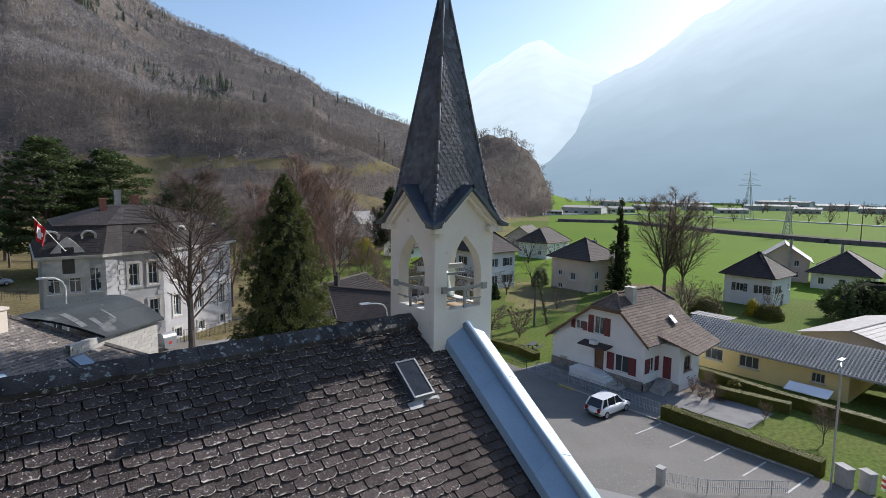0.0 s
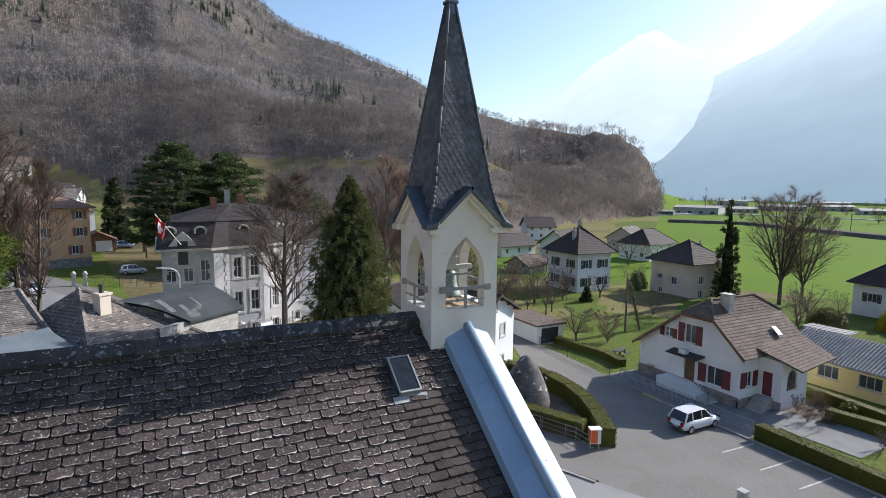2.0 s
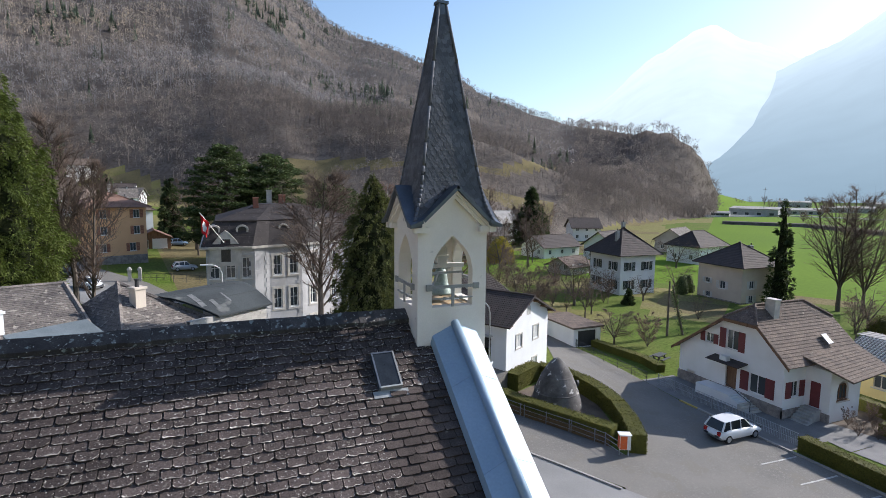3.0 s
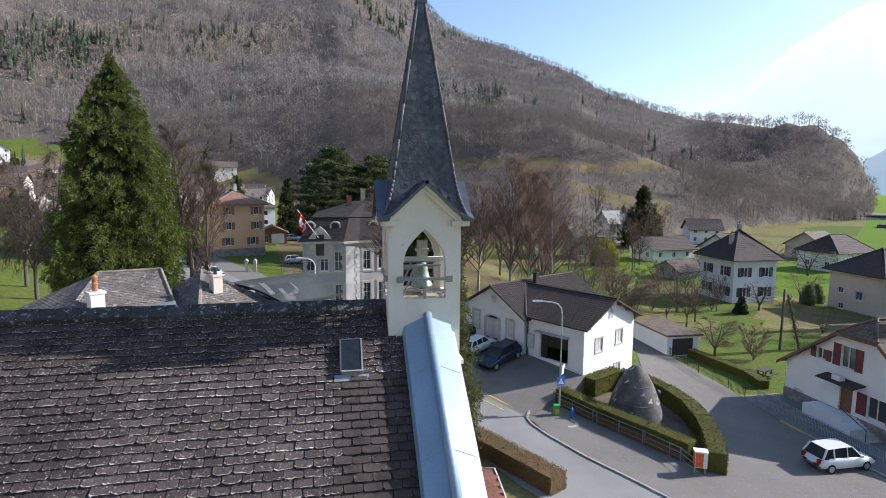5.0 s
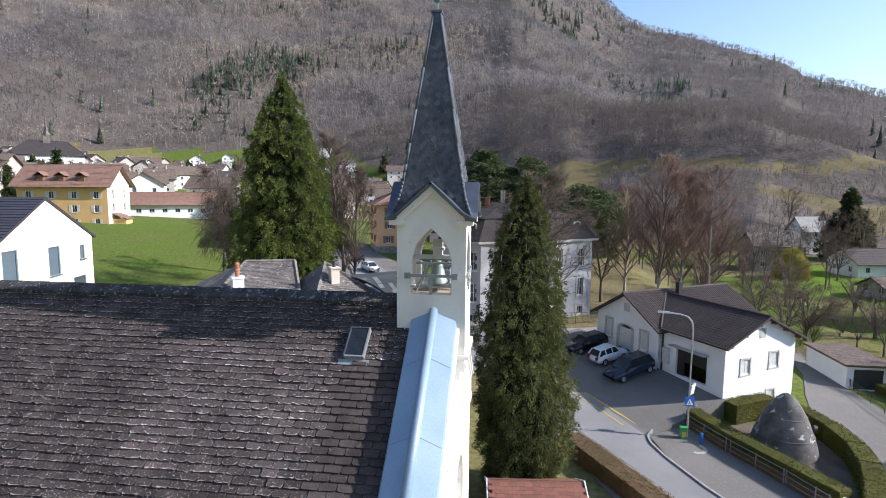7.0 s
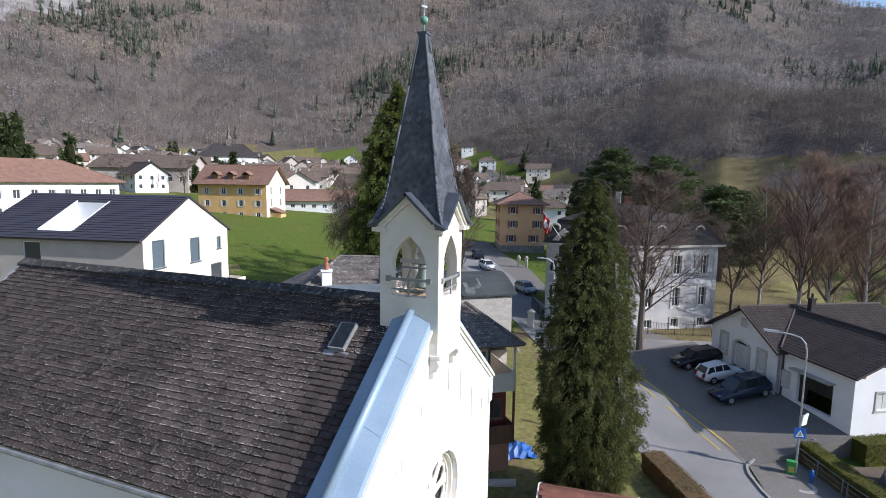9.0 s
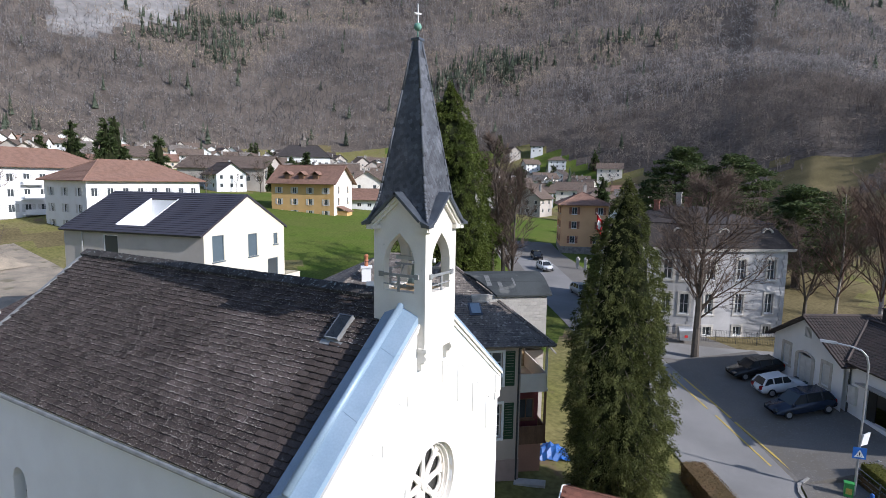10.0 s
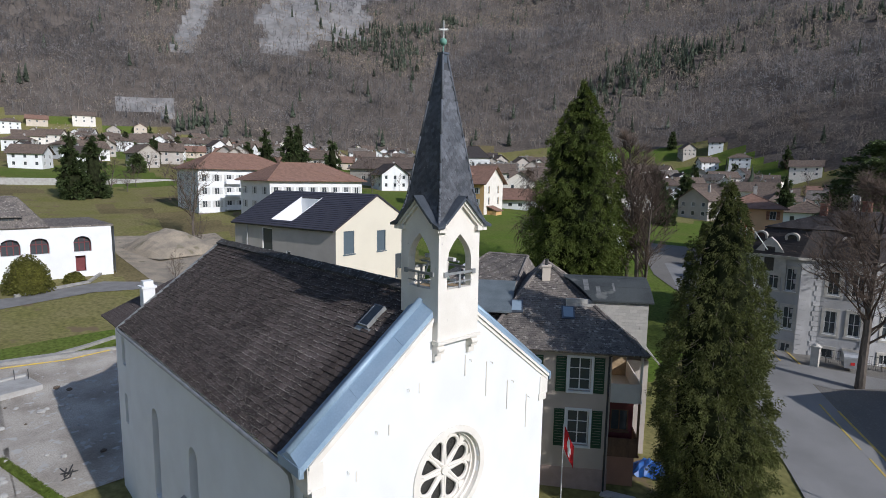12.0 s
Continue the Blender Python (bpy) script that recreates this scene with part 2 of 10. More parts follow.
# Far woods paler and greyer than near ones: mountain haze put into base colour.
HAZEWOOD = [mat(n, c, 0.95, 0.15, 0.02, 0, 0.2, d, 0.9, island=0.25, spec=0.1) for n, c, d in (("hazed_tan_larch", (0.48, 0.40, 0.305), (0.385, 0.33, 0.268)), ("hazed_brown_wood", (0.385, 0.335, 0.295), (0.30, 0.27, 0.248)), ("hazed_grey_wood", (0.335, 0.315, 0.305), (0.26, 0.25, 0.252)), ("hazed_dark_wood", (0.19, 0.178, 0.174), (0.147, 0.142, 0.143)))]
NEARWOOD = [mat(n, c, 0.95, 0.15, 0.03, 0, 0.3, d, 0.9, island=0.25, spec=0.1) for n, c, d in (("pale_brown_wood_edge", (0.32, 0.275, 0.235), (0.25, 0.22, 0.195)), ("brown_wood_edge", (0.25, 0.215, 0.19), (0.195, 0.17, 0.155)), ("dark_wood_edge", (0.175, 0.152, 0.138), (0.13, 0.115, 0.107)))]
# Far firs paler than FIRLEAF, with the haze before them mixed into their colour.
HAZEFIR = mat("hazed_fir", (0.165, 0.198, 0.145), 0.9, 0.3, 0.05, 0, 0.6, island=0.35, spec=0.1)
FIRLEAF = leaf_mat("dark_fir_needles", (0.065, 0.09, 0.03), (0.04, 0.06, 0.022), 0.35)
THUJA = leaf_mat("olive_green_sprays", (0.125, 0.155, 0.03), (0.065, 0.09, 0.02), 0.45)
DEEPTHUJA = leaf_mat("dark_green_sprays", (0.115, 0.125, 0.036), (0.062, 0.075, 0.02), 0.5)
CEDAR = leaf_mat("cedar_needles", (0.105, 0.14, 0.05), (0.055, 0.078, 0.03), 0.4)
HEDGEL = leaf_mat("clipped_hedge_leaves", (0.125, 0.122, 0.022), (0.085, 0.088, 0.018), 0.35)
BEECHH = leaf_mat("brown_hedge_leaves", (0.20, 0.125, 0.07), (0.12, 0.095, 0.04), 0.35)
# Near-black solid inside conifers: the shade between tufts given as a colour.
SHADECORE = mat("painted_shade_core", (0.026, 0.032, 0.014), 0.95, 0.5, 1.5, 0.8, 9, (0.014, 0.016, 0.008), spec=0.05)
YELLOWL = leaf_mat("yellow_blossom", (0.45, 0.36, 0.03), (0.30, 0.26, 0.03), 0.3)
for leafy in (*HAZEWOOD, *NEARWOOD, HAZEFIR, TWIG, REDTWIG):
    thin(leafy, 0.5)
for leafy in (FIRLEAF, THUJA, DEEPTHUJA, CEDAR, HEDGEL, BEECHH, YELLOWL):
    thin(leafy, 0.25)
GLASSM = glass("window_glass")
LEADED = mat("leaded_glass", (0.06, 0.058, 0.052), 0.3, 0.5, 14, 0.6, 40, (0.015, 0.015, 0.015))
DARKG = mat("black_plastic", (0.02, 0.02, 0.02), 0.5, 0.1, 5, 0, 20)
CARW = mat("silver_white_car_paint", (0.72, 0.73, 0.74), 0.25, 0.02, 2, 0, 40)
CARB = mat("dark_blue_car_paint", (0.02, 0.03, 0.055), 0.2, 0.05, 2, 0, 40)
CARK = mat("black_car_paint", (0.012, 0.012, 0.013), 0.2, 0.05, 2, 0, 40)
RUBBER = mat("tyre_rubber", (0.02, 0.02, 0.02), 0.85, 0.1, 5, 0.2, 40)
LENSRED = mat("red_lens", (0.30, 0.01, 0.01), 0.25, 0.05, 4, 0, 30)
BLUEP = mat("blue_paint", (0.02, 0.13, 0.48), 0.5, 0.1, 4, 0.05, 30)
GREENP = mat("green_paint", (0.05, 0.33, 0.08), 0.5, 0.1, 4, 0.05, 30)
REDP = mat("red_paint", (0.55, 0.02, 0.02), 0.6, 0.1, 4, 0.05, 30)
FLAGR = mat("red_flag_cloth", (0.55, 0.015, 0.02), 0.9, 0.1, 4, 0.1, 60)
FLAGW = mat("white_flag_cloth", (0.8, 0.8, 0.8), 0.9, 0.05, 4, 0.1, 60)
TERRA = mat("terracotta_pot", (0.42, 0.16, 0.08), 0.8, 0.1, 4, 0.2, 30)
TARP = mat("blue_tarpaulin", (0.02, 0.12, 0.42), 0.5, 0.15, 4, 0.3, 12)


# ---- mesh helpers ----
class M:
    """Collects vertices and faces of one mesh."""

    def __init__(self):
        self.v, self.f, self.m = [], [], []

    def quad(self, *p, mi=0):
        i = len(self.v)
        self.v += [tuple(q) for q in p]
        self.f.append(tuple(range(i, i + len(p))))
        self.m.append(mi)

    def box(self, x0, x1, y0, y1, z0, z1, mi=0):
        self.hexa([(x0, y0, z0), (x1, y0, z0), (x1, y1, z0), (x0, y1, z0), (x0, y0, z1), (x1, y0, z1), (x1, y1, z1), (x0, y1, z1)], mi)

    def hexa(self, p, mi=0):
        i = len(self.v)
        self.v += [tuple(q) for q in p]
        for q in ((3, 2, 1, 0), (4, 5, 6, 7), (0, 1, 5, 4), (1, 2, 6, 5), (2, 3, 7, 6), (3, 0, 4, 7)):
            self.f.append(tuple(i + k for k in q))
            self.m.append(mi)

    def slab(self, pts, n, t, mi=0):
        """A polygon given thickness t against its normal n."""
        n = Vector(n) * t
        i, k = len(self.v), len(pts)
        self.v += [tuple(p) for p in pts] + [tuple(Vector(p) - n) for p in pts]
        self.f += [tuple(range(i, i + k)), tuple(range(i + 2 * k - 1, i + k - 1, -1))]
        self.m += [mi, mi]
        for a in range(k):
            b = (a + 1) % k
            self.f.append((i + b, i + a, i + k + a, i + k + b))
            self.m.append(mi)

    def tube(self, a, b, ra, rb, n=8, cap=True, mi=0):
        a, b = Vector(a), Vector(b)
        d = (b - a).normalized()
        u = d.orthogonal().normalized()
        w = d.cross(u)
        i = len(self.v)
        for c, r in ((a, ra), (b, rb)):
            for k in range(n):
                q = 2 * math.pi * k / n
                self.v.append(tuple(c + (u * math.cos(q) + w * math.sin(q)) * r))
        for k in range(n):
            j = (k + 1) % n
            self.f.append((i + k, i + j, i + n + j, i + n + k))
            self.m.append(mi)
        if cap:
            self.f += [tuple(i + n - 1 - k for k in range(n)), tuple(i + n + k for k in range(n))]
            self.m += [mi, mi]

    def path(self, pts, r, n=8, mi=0):
        for a, b in zip(pts, pts[1:]):
            self.tube(a, b, r, r, n, True, mi)

    def lathe(self, prof, n=20, c=(0, 0, 0), mi=0):
        """A turned shape round z: prof holds (radius, height) from the bottom."""
        i = len(self.v)
        for r, z in prof:
            for k in range(n):
                q = 2 * math.pi * k / n
                self.v.append((c[0] + r * math.cos(q), c[1] + r * math.sin(q), c[2] + z))
        for s in range(len(prof) - 1):
            for k in range(n):
                j = (k + 1) % n
                self.f.append((i + s * n + k, i + s * n + j, i + (s + 1) * n + j, i + (s + 1) * n + k))
                self.m.append(mi)
        self.f += [tuple(i + n - 1 - k for k in range(n)), tuple(i + (len(prof) - 1) * n + k for k in range(n))]
        self.m += [mi, mi]

    def join(self, o, mx, mi=None):
        i = len(self.v)
        self.v += [tuple(mx @ Vector(p)) for p in o.v]
        self.f += [tuple(i + k for k in q) for q in o.f]
        self.m += o.m if mi is None else [mi] * len(o.f)

    def mesh(self, name, mats, smooth=False):
        me = bpy.data.meshes.new(name)
        me.from_pydata(self.v, [], self.f)
        for x in mats if isinstance(mats, (list, tuple)) else [mats]:
            me.materials.append(x)
        me.polygons.foreach_set("material_index", self.m)
        if smooth:
            me.polygons.foreach_set("use_smooth", [True] * len(self.f))
        me.update()
        return me


def thing(name, label, category, m=None, group="", kind=""):
    ob = new(name)
    if m is not None:
        ob.matrix_world = m
    return tagged(ob, label, category, group, kind)


def part(name, m, mats, parent, label="", smooth=False):
    """One mesh object under a thing or a part."""
    ob = new(name, m.mesh(name, mats, smooth) if isinstance(m, M) else m)
    ob.parent = parent
    if label:
        ob["label"] = label
    return ob


def solid(name, m, mats, label, category, mx=None, group="", kind="", smooth=False):
    """A thing that is one mesh."""
    ob = new(name, m.mesh(name, mats, smooth) if isinstance(m, M) else m)
    if mx is not None:
        ob.matrix_world = mx
    return tagged(ob, label, category, group, kind)


def val(f, u):
    return f(u) if callable(f) else f


def wall(m, P, U, L, zb, top, ops=(), th=0.3, n=10, mi=0):
    """A wall from P along U (plan), from height zb to top (a number or a function of u), with openings (u0, u1, low, high) through it. Outside lies to the right of U."""
    P, U = Vector((*P[:2], 0)), Vector((*U[:2], 0)).normalized()
    N = Vector((U.y, -U.x, 0))
    cuts = {0.0, L}
    for u0, u1, lo, hi in ops:
        k = n if callable(lo) or callable(hi) else 1
        cuts |= {round(u0 + (u1 - u0) * i / k, 4) for i in range(k + 1)}
    if callable(top):
        cuts |= {L / 2}
    cuts = sorted(cuts)

    def at(u, z, d):
        q = P + U * u - N * d
        return (q.x, q.y, z)

    for a, b in zip(cuts, cuts[1:]):
        if b - a < 1e-4:
            continue
        mid = (a + b) / 2
        inside = sorted([o for o in ops if o[0] < mid < o[1]], key=lambda o: val(o[2], mid))
        bands, la, lb = [], zb, zb
        for o in inside:
            bands.append((la, lb, val(o[2], a), val(o[2], b)))
            la, lb = val(o[3], a), val(o[3], b)
        bands.append((la, lb, val(top, a), val(top, b)))
        for za, zb2, ta, tb in bands:
            m.quad(at(a, za, 0), at(b, zb2, 0), at(b, tb, 0), at(a, ta, 0), mi=mi)
            m.quad(at(b, zb2, th), at(a, za, th), at(a, ta, th), at(b, tb, th), mi=mi)
        for o in inside:
            l0, l1, h0, h1 = val(o[2], a), val(o[2], b), val(o[3], a), val(o[3], b)
            m.quad(at(a, l0, 0), at(a, l0, th), at(b, l1, th), at(b, l1, 0), mi=mi)
            m.quad(at(a, h0, th), at(a, h0, 0), at(b, h1, 0), at(b, h1, th), mi=mi)
        m.quad(at(a, val(top, a), 0), at(b, val(top, b), 0), at(b, val(top, b), th), at(a, val(top, a), th), mi=mi)
    for u0, u1, lo, hi in ops:
        for u, s in ((u0, 1), (u1, -1)):
            l, h = val(lo, u), val(hi, u)
            if h - l > 0.01:
                q = [at(u, l, 0), at(u, h, 0), at(u, h, th), at(u, l, th)]
                m.quad(*(q if s > 0 else q[::-1]), mi=mi)


def courses(m, a, b, c, d, step=0.3, lift=0.03, t=0.12, mi=0):
    """A roof slope a-b (eave) to c-d (ridge) as a slab of overlapping courses."""
    a, b, c, d = (Vector(p) for p in (a, b, c, d))
    nrm = (b - a).cross(d - a)
    if nrm.length < 1e-6:
        nrm = (b - a).cross(c - a)
    nrm.normalize()
    k = max(1, int(round(((d + c) / 2 - (a + b) / 2).length / step)))
    up, down = nrm * lift, nrm * t
    i0 = len(m.v)
    for i in range(k):
        for s, e in ((i / k, up), ((i + 1) / k, up * 0)):
            m.v += [tuple(a.lerp(d, s) + e), tuple(b.lerp(c, s) + e)]
    m.v += [tuple(a - down), tuple(b - down), tuple(c - down), tuple(d - down)]
    n = 2 * k
    for j in range(n - 1):
        q = i0 + 2 * j
        m.f.append((q, q + 1, q + 3, q + 2))
    z = i0 + 2 * n
    m.f += [(z + 1, z, z + 3, z + 2), (z, z + 1, i0 + 1, i0), (z + 2, z + 3, z - 2, z - 1)]
    m.f += [(z + 3, z, *range(i0, z, 2)), (z + 1, z + 2, *range(z - 1, i0, -2))]
    m.m += [mi] * (n + 4)


# ---- ground: one sheet from the churchyard to the mountain and the far side of the valley ----
def lerp_table(tab, x):
    if x <= tab[0][0]:
        return tab[0][1]
    for (a, p), (b, q) in zip(tab, tab[1:]):
        if x <= b:
            return p + (q - p) * (x - a) / (b - a)
    return tab[-1][1]


def plain(x, y):
    """The gentle rise of the village towards the mountain."""
    f = max(0.0, min(1.0, (34 - x) / 9))
    z = 0.04 * min(max(0.0, 29 - x), 59) + 0.085 * max(0.0, -30 - x)
    return z + f * (0.09 * min(max(0.0, y - 25), 20) + 0.02 * max(0.0, y - 45))


FOOT = [(-180, 500), (-75, 470), (-40, 440), (-20, 370), (0, 270), (12, 190), (25, 150), (35, 190), (45, 330), (50, 420), (52, 600)]
CREST = [(-180, 1900), (-40, 1900), (9, 1700), (15, 1400), (25, 1050), (34, 750), (42, 560), (48, 520), (52, 700)]
CREST_EL = [(-180, 24), (-40, 28), (0, 26), (6, 21), (8.5, 18.5), (11, 16.1), (13.2, 14.9), (16.9, 14.0), (20.5, 12.7), (24.4, 11.4), (26.3, 10.0), (29.8, 8.7), (31.9, 7.7), (34.7, 6.7), (40, 5.7), (42.1, 5.7), (43.5, 6.1), (45.8, 5.8), (47.8, 4.3), (48.7, 2.7), (49.3, 1.3), (50.3, -0.8), (180, -1)]
# lower edge of the woods, as a slope seen from the chapel
WOOD_EL = [(-180, 5), (-85, 5.1), (-77, 4.6), (-71.5, 3.7), (-66.6, 2.9), (-60, 2.6), (-44, 3.1), (-27, 3.7), (-21, 3.9), (-17, 3.5), (-15, 2.3), (-12, 1.9), (-8, 1.3), (-5, 0), (3, -4), (180, -6)]


def height(x, y):
    r, az = math.hypot(x, y), math.degrees(math.atan2(x, y))
    z = plain(x, y)
    el = lerp_table(CREST_EL, az)
    if el > -0.5:
        f, s = lerp_table(FOOT, az), lerp_table(CREST, az)
        top = 18 + s * math.tan(radians(el))
        if r > f:
            k = (r - f) / (s - f)
            base = plain(x * f / r, y * f / r)
            rough = noise.fractal(Vector((x, y, 0)) * 0.004, 1.0, 2.0, 5) * 26 + noise.noise(Vector((x, y, 5)) * 0.02) * 5
            rough += noise.noise(Vector((az * 0.05 + r * 0.0022, r * 0.0032, 9))) * 34 * max(0, 1 - k) * min(1, 3 * k)
            if k < 1:
                z = base + (top - base) * (0.8 * k + 0.2 * k * k) + rough * min(1, k * 5) * (1 - 0.75 * k)
            else:
                z = top + rough * 0.25 - (r - s) * 0.35
    return max(z, -2.0)


def cover(x, y, z):
    """Which surface lies here: 0 meadow, 1 valley field, 2 dry grass, 3 forest floor, 4 rock, 5 worn lawn."""
    r, az = math.hypot(x, y), math.degrees(math.atan2(x, y))
    f = lerp_table(FOOT, az)
    if lerp_table(CREST_EL, az) > -0.5 and r > 150:
        el = math.degrees(math.atan2(z - 18, r))
        nz = noise.noise(Vector((x, y, 3)) * 0.02)
        if el > lerp_table(WOOD_EL, az) + nz * 0.5 and (r > f or az < -5):
            n2 = noise.noise(Vector((x * 0.012, y * 0.012, z * 0.004)))
            if (-64 + n2 * 3 < az < -55 + n2 * 4 and el > 13 + n2 * 3) or (-72 < az - (el - 14) * 0.5 < -70 and el > 11.5) or (-78 < az < -73 and abs(el - 6.8 - n2) < 0.7):
                return 4
            if 3 < az < 35 and el < 2.9 + nz:
                if el > 2.15 + nz:
                    return 2
                return 2 if nz + 0.4 * n2 > 0.12 else 3
            return 3
        if az > -5 and r > f:
            return 2 if az < 30 else 3
        return (0 if nz < -0.1 else 5) if nz < 0.25 else 2
    if az > 28 and r > 105:
        return 1
    if az > -8 and y > 45:
        n1 = noise.noise(Vector((x, y, 1)) * 0.05)
        return (2 if n1 > -0.15 else 5) if x < 36 else (2 if n1 > 0.3 else 5 if n1 > 0.12 else 0)
    if y < -4 and x > -41:
        return 5 if noise.noise(Vector((x, y, 4)) * 0.08) > -0.1 else 2
    if (x < -48 and y < 48) or (-8 < x < 14 and y > 6):
        return 5 if noise.noise(Vector((x, y, 4)) * 0.06) > -0.3 else 2
    return 0


azs = [-180 + 5 * i for i in range(18)] + [-90 + 0.4 * i for i in range(1, 351)] + [50 + 5 * i for i in range(1, 26)]
rads = [3 * 1.0] + [4 * 1.062 ** i for i in range(1, 62)]
rads += [rads[-1] * 1.026 ** i for i in range(1, 90)]
rads = [r for r in rads if r < 2400] + [2500, 3200, 4500]
g = M()
g.v.append((0, 0, height(0, 0)))
for r in rads:
    for a in azs:
        x, y = r * math.sin(radians(a)), r * math.cos(radians(a))
        g.v.append((x, y, height(x, y)))
na = len(azs)
for k in range(na):
    j = (k + 1) % na
    g.f.append((0, 1 + j, 1 + k))
    g.m.append(0)
for i in range(len(rads) - 1):
    for k in range(na):
        j = (k + 1) % na
        q = (1 + i * na + k, 1 + i * na + j, 1 + (i + 1) * na + j, 1 + (i + 1) * na + k)
        c = [sum(g.v[p][w] for p in q) / 4 for w in range(3)]
        g.f.append(q)
        g.m.append(cover(*c))
ground = solid("ground", g, [GRASS, FIELD, DRYGRASS, LITTER, ROCK, WORN], "green and dry winter meadow rising to a wooded mountain", "ground", kind="structure", smooth=True)


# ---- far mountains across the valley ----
# Haze is emitted by the slopes themselves, paler with height.
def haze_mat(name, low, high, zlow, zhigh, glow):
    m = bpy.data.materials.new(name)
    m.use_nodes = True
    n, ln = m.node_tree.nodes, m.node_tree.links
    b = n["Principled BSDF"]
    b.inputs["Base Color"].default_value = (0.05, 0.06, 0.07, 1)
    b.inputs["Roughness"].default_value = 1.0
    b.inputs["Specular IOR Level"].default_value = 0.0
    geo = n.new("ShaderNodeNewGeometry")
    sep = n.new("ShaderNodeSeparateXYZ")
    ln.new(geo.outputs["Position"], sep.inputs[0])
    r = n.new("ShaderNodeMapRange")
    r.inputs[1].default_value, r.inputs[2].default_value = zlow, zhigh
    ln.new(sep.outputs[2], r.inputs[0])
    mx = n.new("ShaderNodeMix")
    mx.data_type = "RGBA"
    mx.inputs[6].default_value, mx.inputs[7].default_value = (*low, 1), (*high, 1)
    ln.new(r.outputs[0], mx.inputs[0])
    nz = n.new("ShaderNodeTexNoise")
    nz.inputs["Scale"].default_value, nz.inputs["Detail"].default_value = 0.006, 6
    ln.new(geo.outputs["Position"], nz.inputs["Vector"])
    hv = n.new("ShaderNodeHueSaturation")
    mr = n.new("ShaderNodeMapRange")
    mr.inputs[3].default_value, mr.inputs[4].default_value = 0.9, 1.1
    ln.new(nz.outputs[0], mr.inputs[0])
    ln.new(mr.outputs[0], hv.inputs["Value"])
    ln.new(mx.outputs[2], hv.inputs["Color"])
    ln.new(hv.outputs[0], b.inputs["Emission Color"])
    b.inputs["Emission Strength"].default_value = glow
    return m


def far_range(name, crest, r0, r1, material, label):
    m = M()
    n = 0
    cols = []
    a = crest[0][0]
    while a <= crest[-1][0]:
        el = lerp_table(crest, a) + 0.35 * noise.noise(Vector((a * 0.35, r0, 0))) + 0.15 * noise.noise(Vector((a * 1.3, r0, 2)))
        col = []
        for k in range(9):
            s = k / 8
            r = r0 + (r1 - r0) * s
            z = -3 + (18 + r1 * math.tan(radians(max(el, -0.3))) + 3) * s ** 1.1 + 30 * noise.noise(Vector((a * 0.2, s * 3, r0))) * s * (1 - s) * 4
            col.append((r * math.sin(radians(a)), r * math.cos(radians(a)), z))
        cols.append(col)
        a += 0.5
    for col in cols:
        m.v += col
    for i in range(len(cols) - 1):
        for k in range(8):
            p = i * 9 + k
            m.f.append((p, p + 9, p + 10, p + 1))
            m.m.append(0)
    return solid(name, m, material, label, "mountain", kind="structure", smooth=True)


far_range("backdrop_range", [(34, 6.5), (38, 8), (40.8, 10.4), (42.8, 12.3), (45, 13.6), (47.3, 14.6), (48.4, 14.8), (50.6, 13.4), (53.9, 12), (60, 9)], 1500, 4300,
          haze_mat("pale_haze_glow", (0.50, 0.62, 0.70), (0.74, 0.86, 0.92), 0, 1100, 1.0), "pale hazy distant mountain across the valley")
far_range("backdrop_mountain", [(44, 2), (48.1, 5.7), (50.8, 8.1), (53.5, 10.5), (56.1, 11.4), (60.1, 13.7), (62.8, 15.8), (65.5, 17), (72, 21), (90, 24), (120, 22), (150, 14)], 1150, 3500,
          haze_mat("blue_haze_glow", (0.235, 0.33, 0.40), (0.68, 0.81, 0.90), 0, 950, 1.0), "hazy blue mountainside across the valley")

# ---- chapel ----
RZ, RS = 15.32, 0.75     # roof: height at the ridge, fall per metre
EY = 5.0                 # eaves
WY, GX = 4.72, 0.60      # side walls, gable front
BACK = -16.6


def roof_z(y):
    return RZ - RS * abs(y)


chapel = thing("chapel", "white rendered chapel with dark tiled roof and zinc gable copings", "chapel")


def pointed(u, half, spring, apex):
    """A pointed arch's height at u from its middle."""
    k = abs(u) / half
    rise = apex - spring
    return spring + rise * (1 - k) ** 0.55 if k < 1 else spring


def round_arch(u, half, spring):
    return spring + math.sqrt(max(0, half * half - u * u))


ROSE_Z, ROSE_R = 9.72, 1.32
w = M()
rose = (WY - ROSE_R, WY + ROSE_R, lambda u: ROSE_Z - math.sqrt(max(0, ROSE_R ** 2 - (u - WY) ** 2)), lambda u: ROSE_Z + math.sqrt(max(0, ROSE_R ** 2 - (u - WY) ** 2)))
wall(w, (GX, -WY), (0, 1), 2 * WY, -0.5, lambda u: roof_z(u - WY) + 0.28, [rose], 0.55, 28)
gable = part("gable_wall", w, WHITE, chapel)
w = M()
lanc = []
for x in (-3.6, -8.2, -12.8):
    lanc.append((x - 0.45 - BACK, x + 0.45 - BACK, 4.6, lambda u, c=x - BACK: round_arch(u - c, 0.45, 8.3)))
wall(w, (BACK, -WY), (1, 0), GX - 0.56 - BACK, -0.5, roof_z(WY) - 0.05, lanc, 0.5)
wall(w, (GX - 0.56, WY), (-1, 0), GX - 0.56 - BACK, -0.5, roof_z(WY) - 0.05, [], 0.5)
wall(w, (BACK, WY), (0, -1), 2 * WY, -0.5, lambda u: roof_z(u - WY) - 0.1, [], 0.5)
part("side_wall", w, WHITE, chapel)
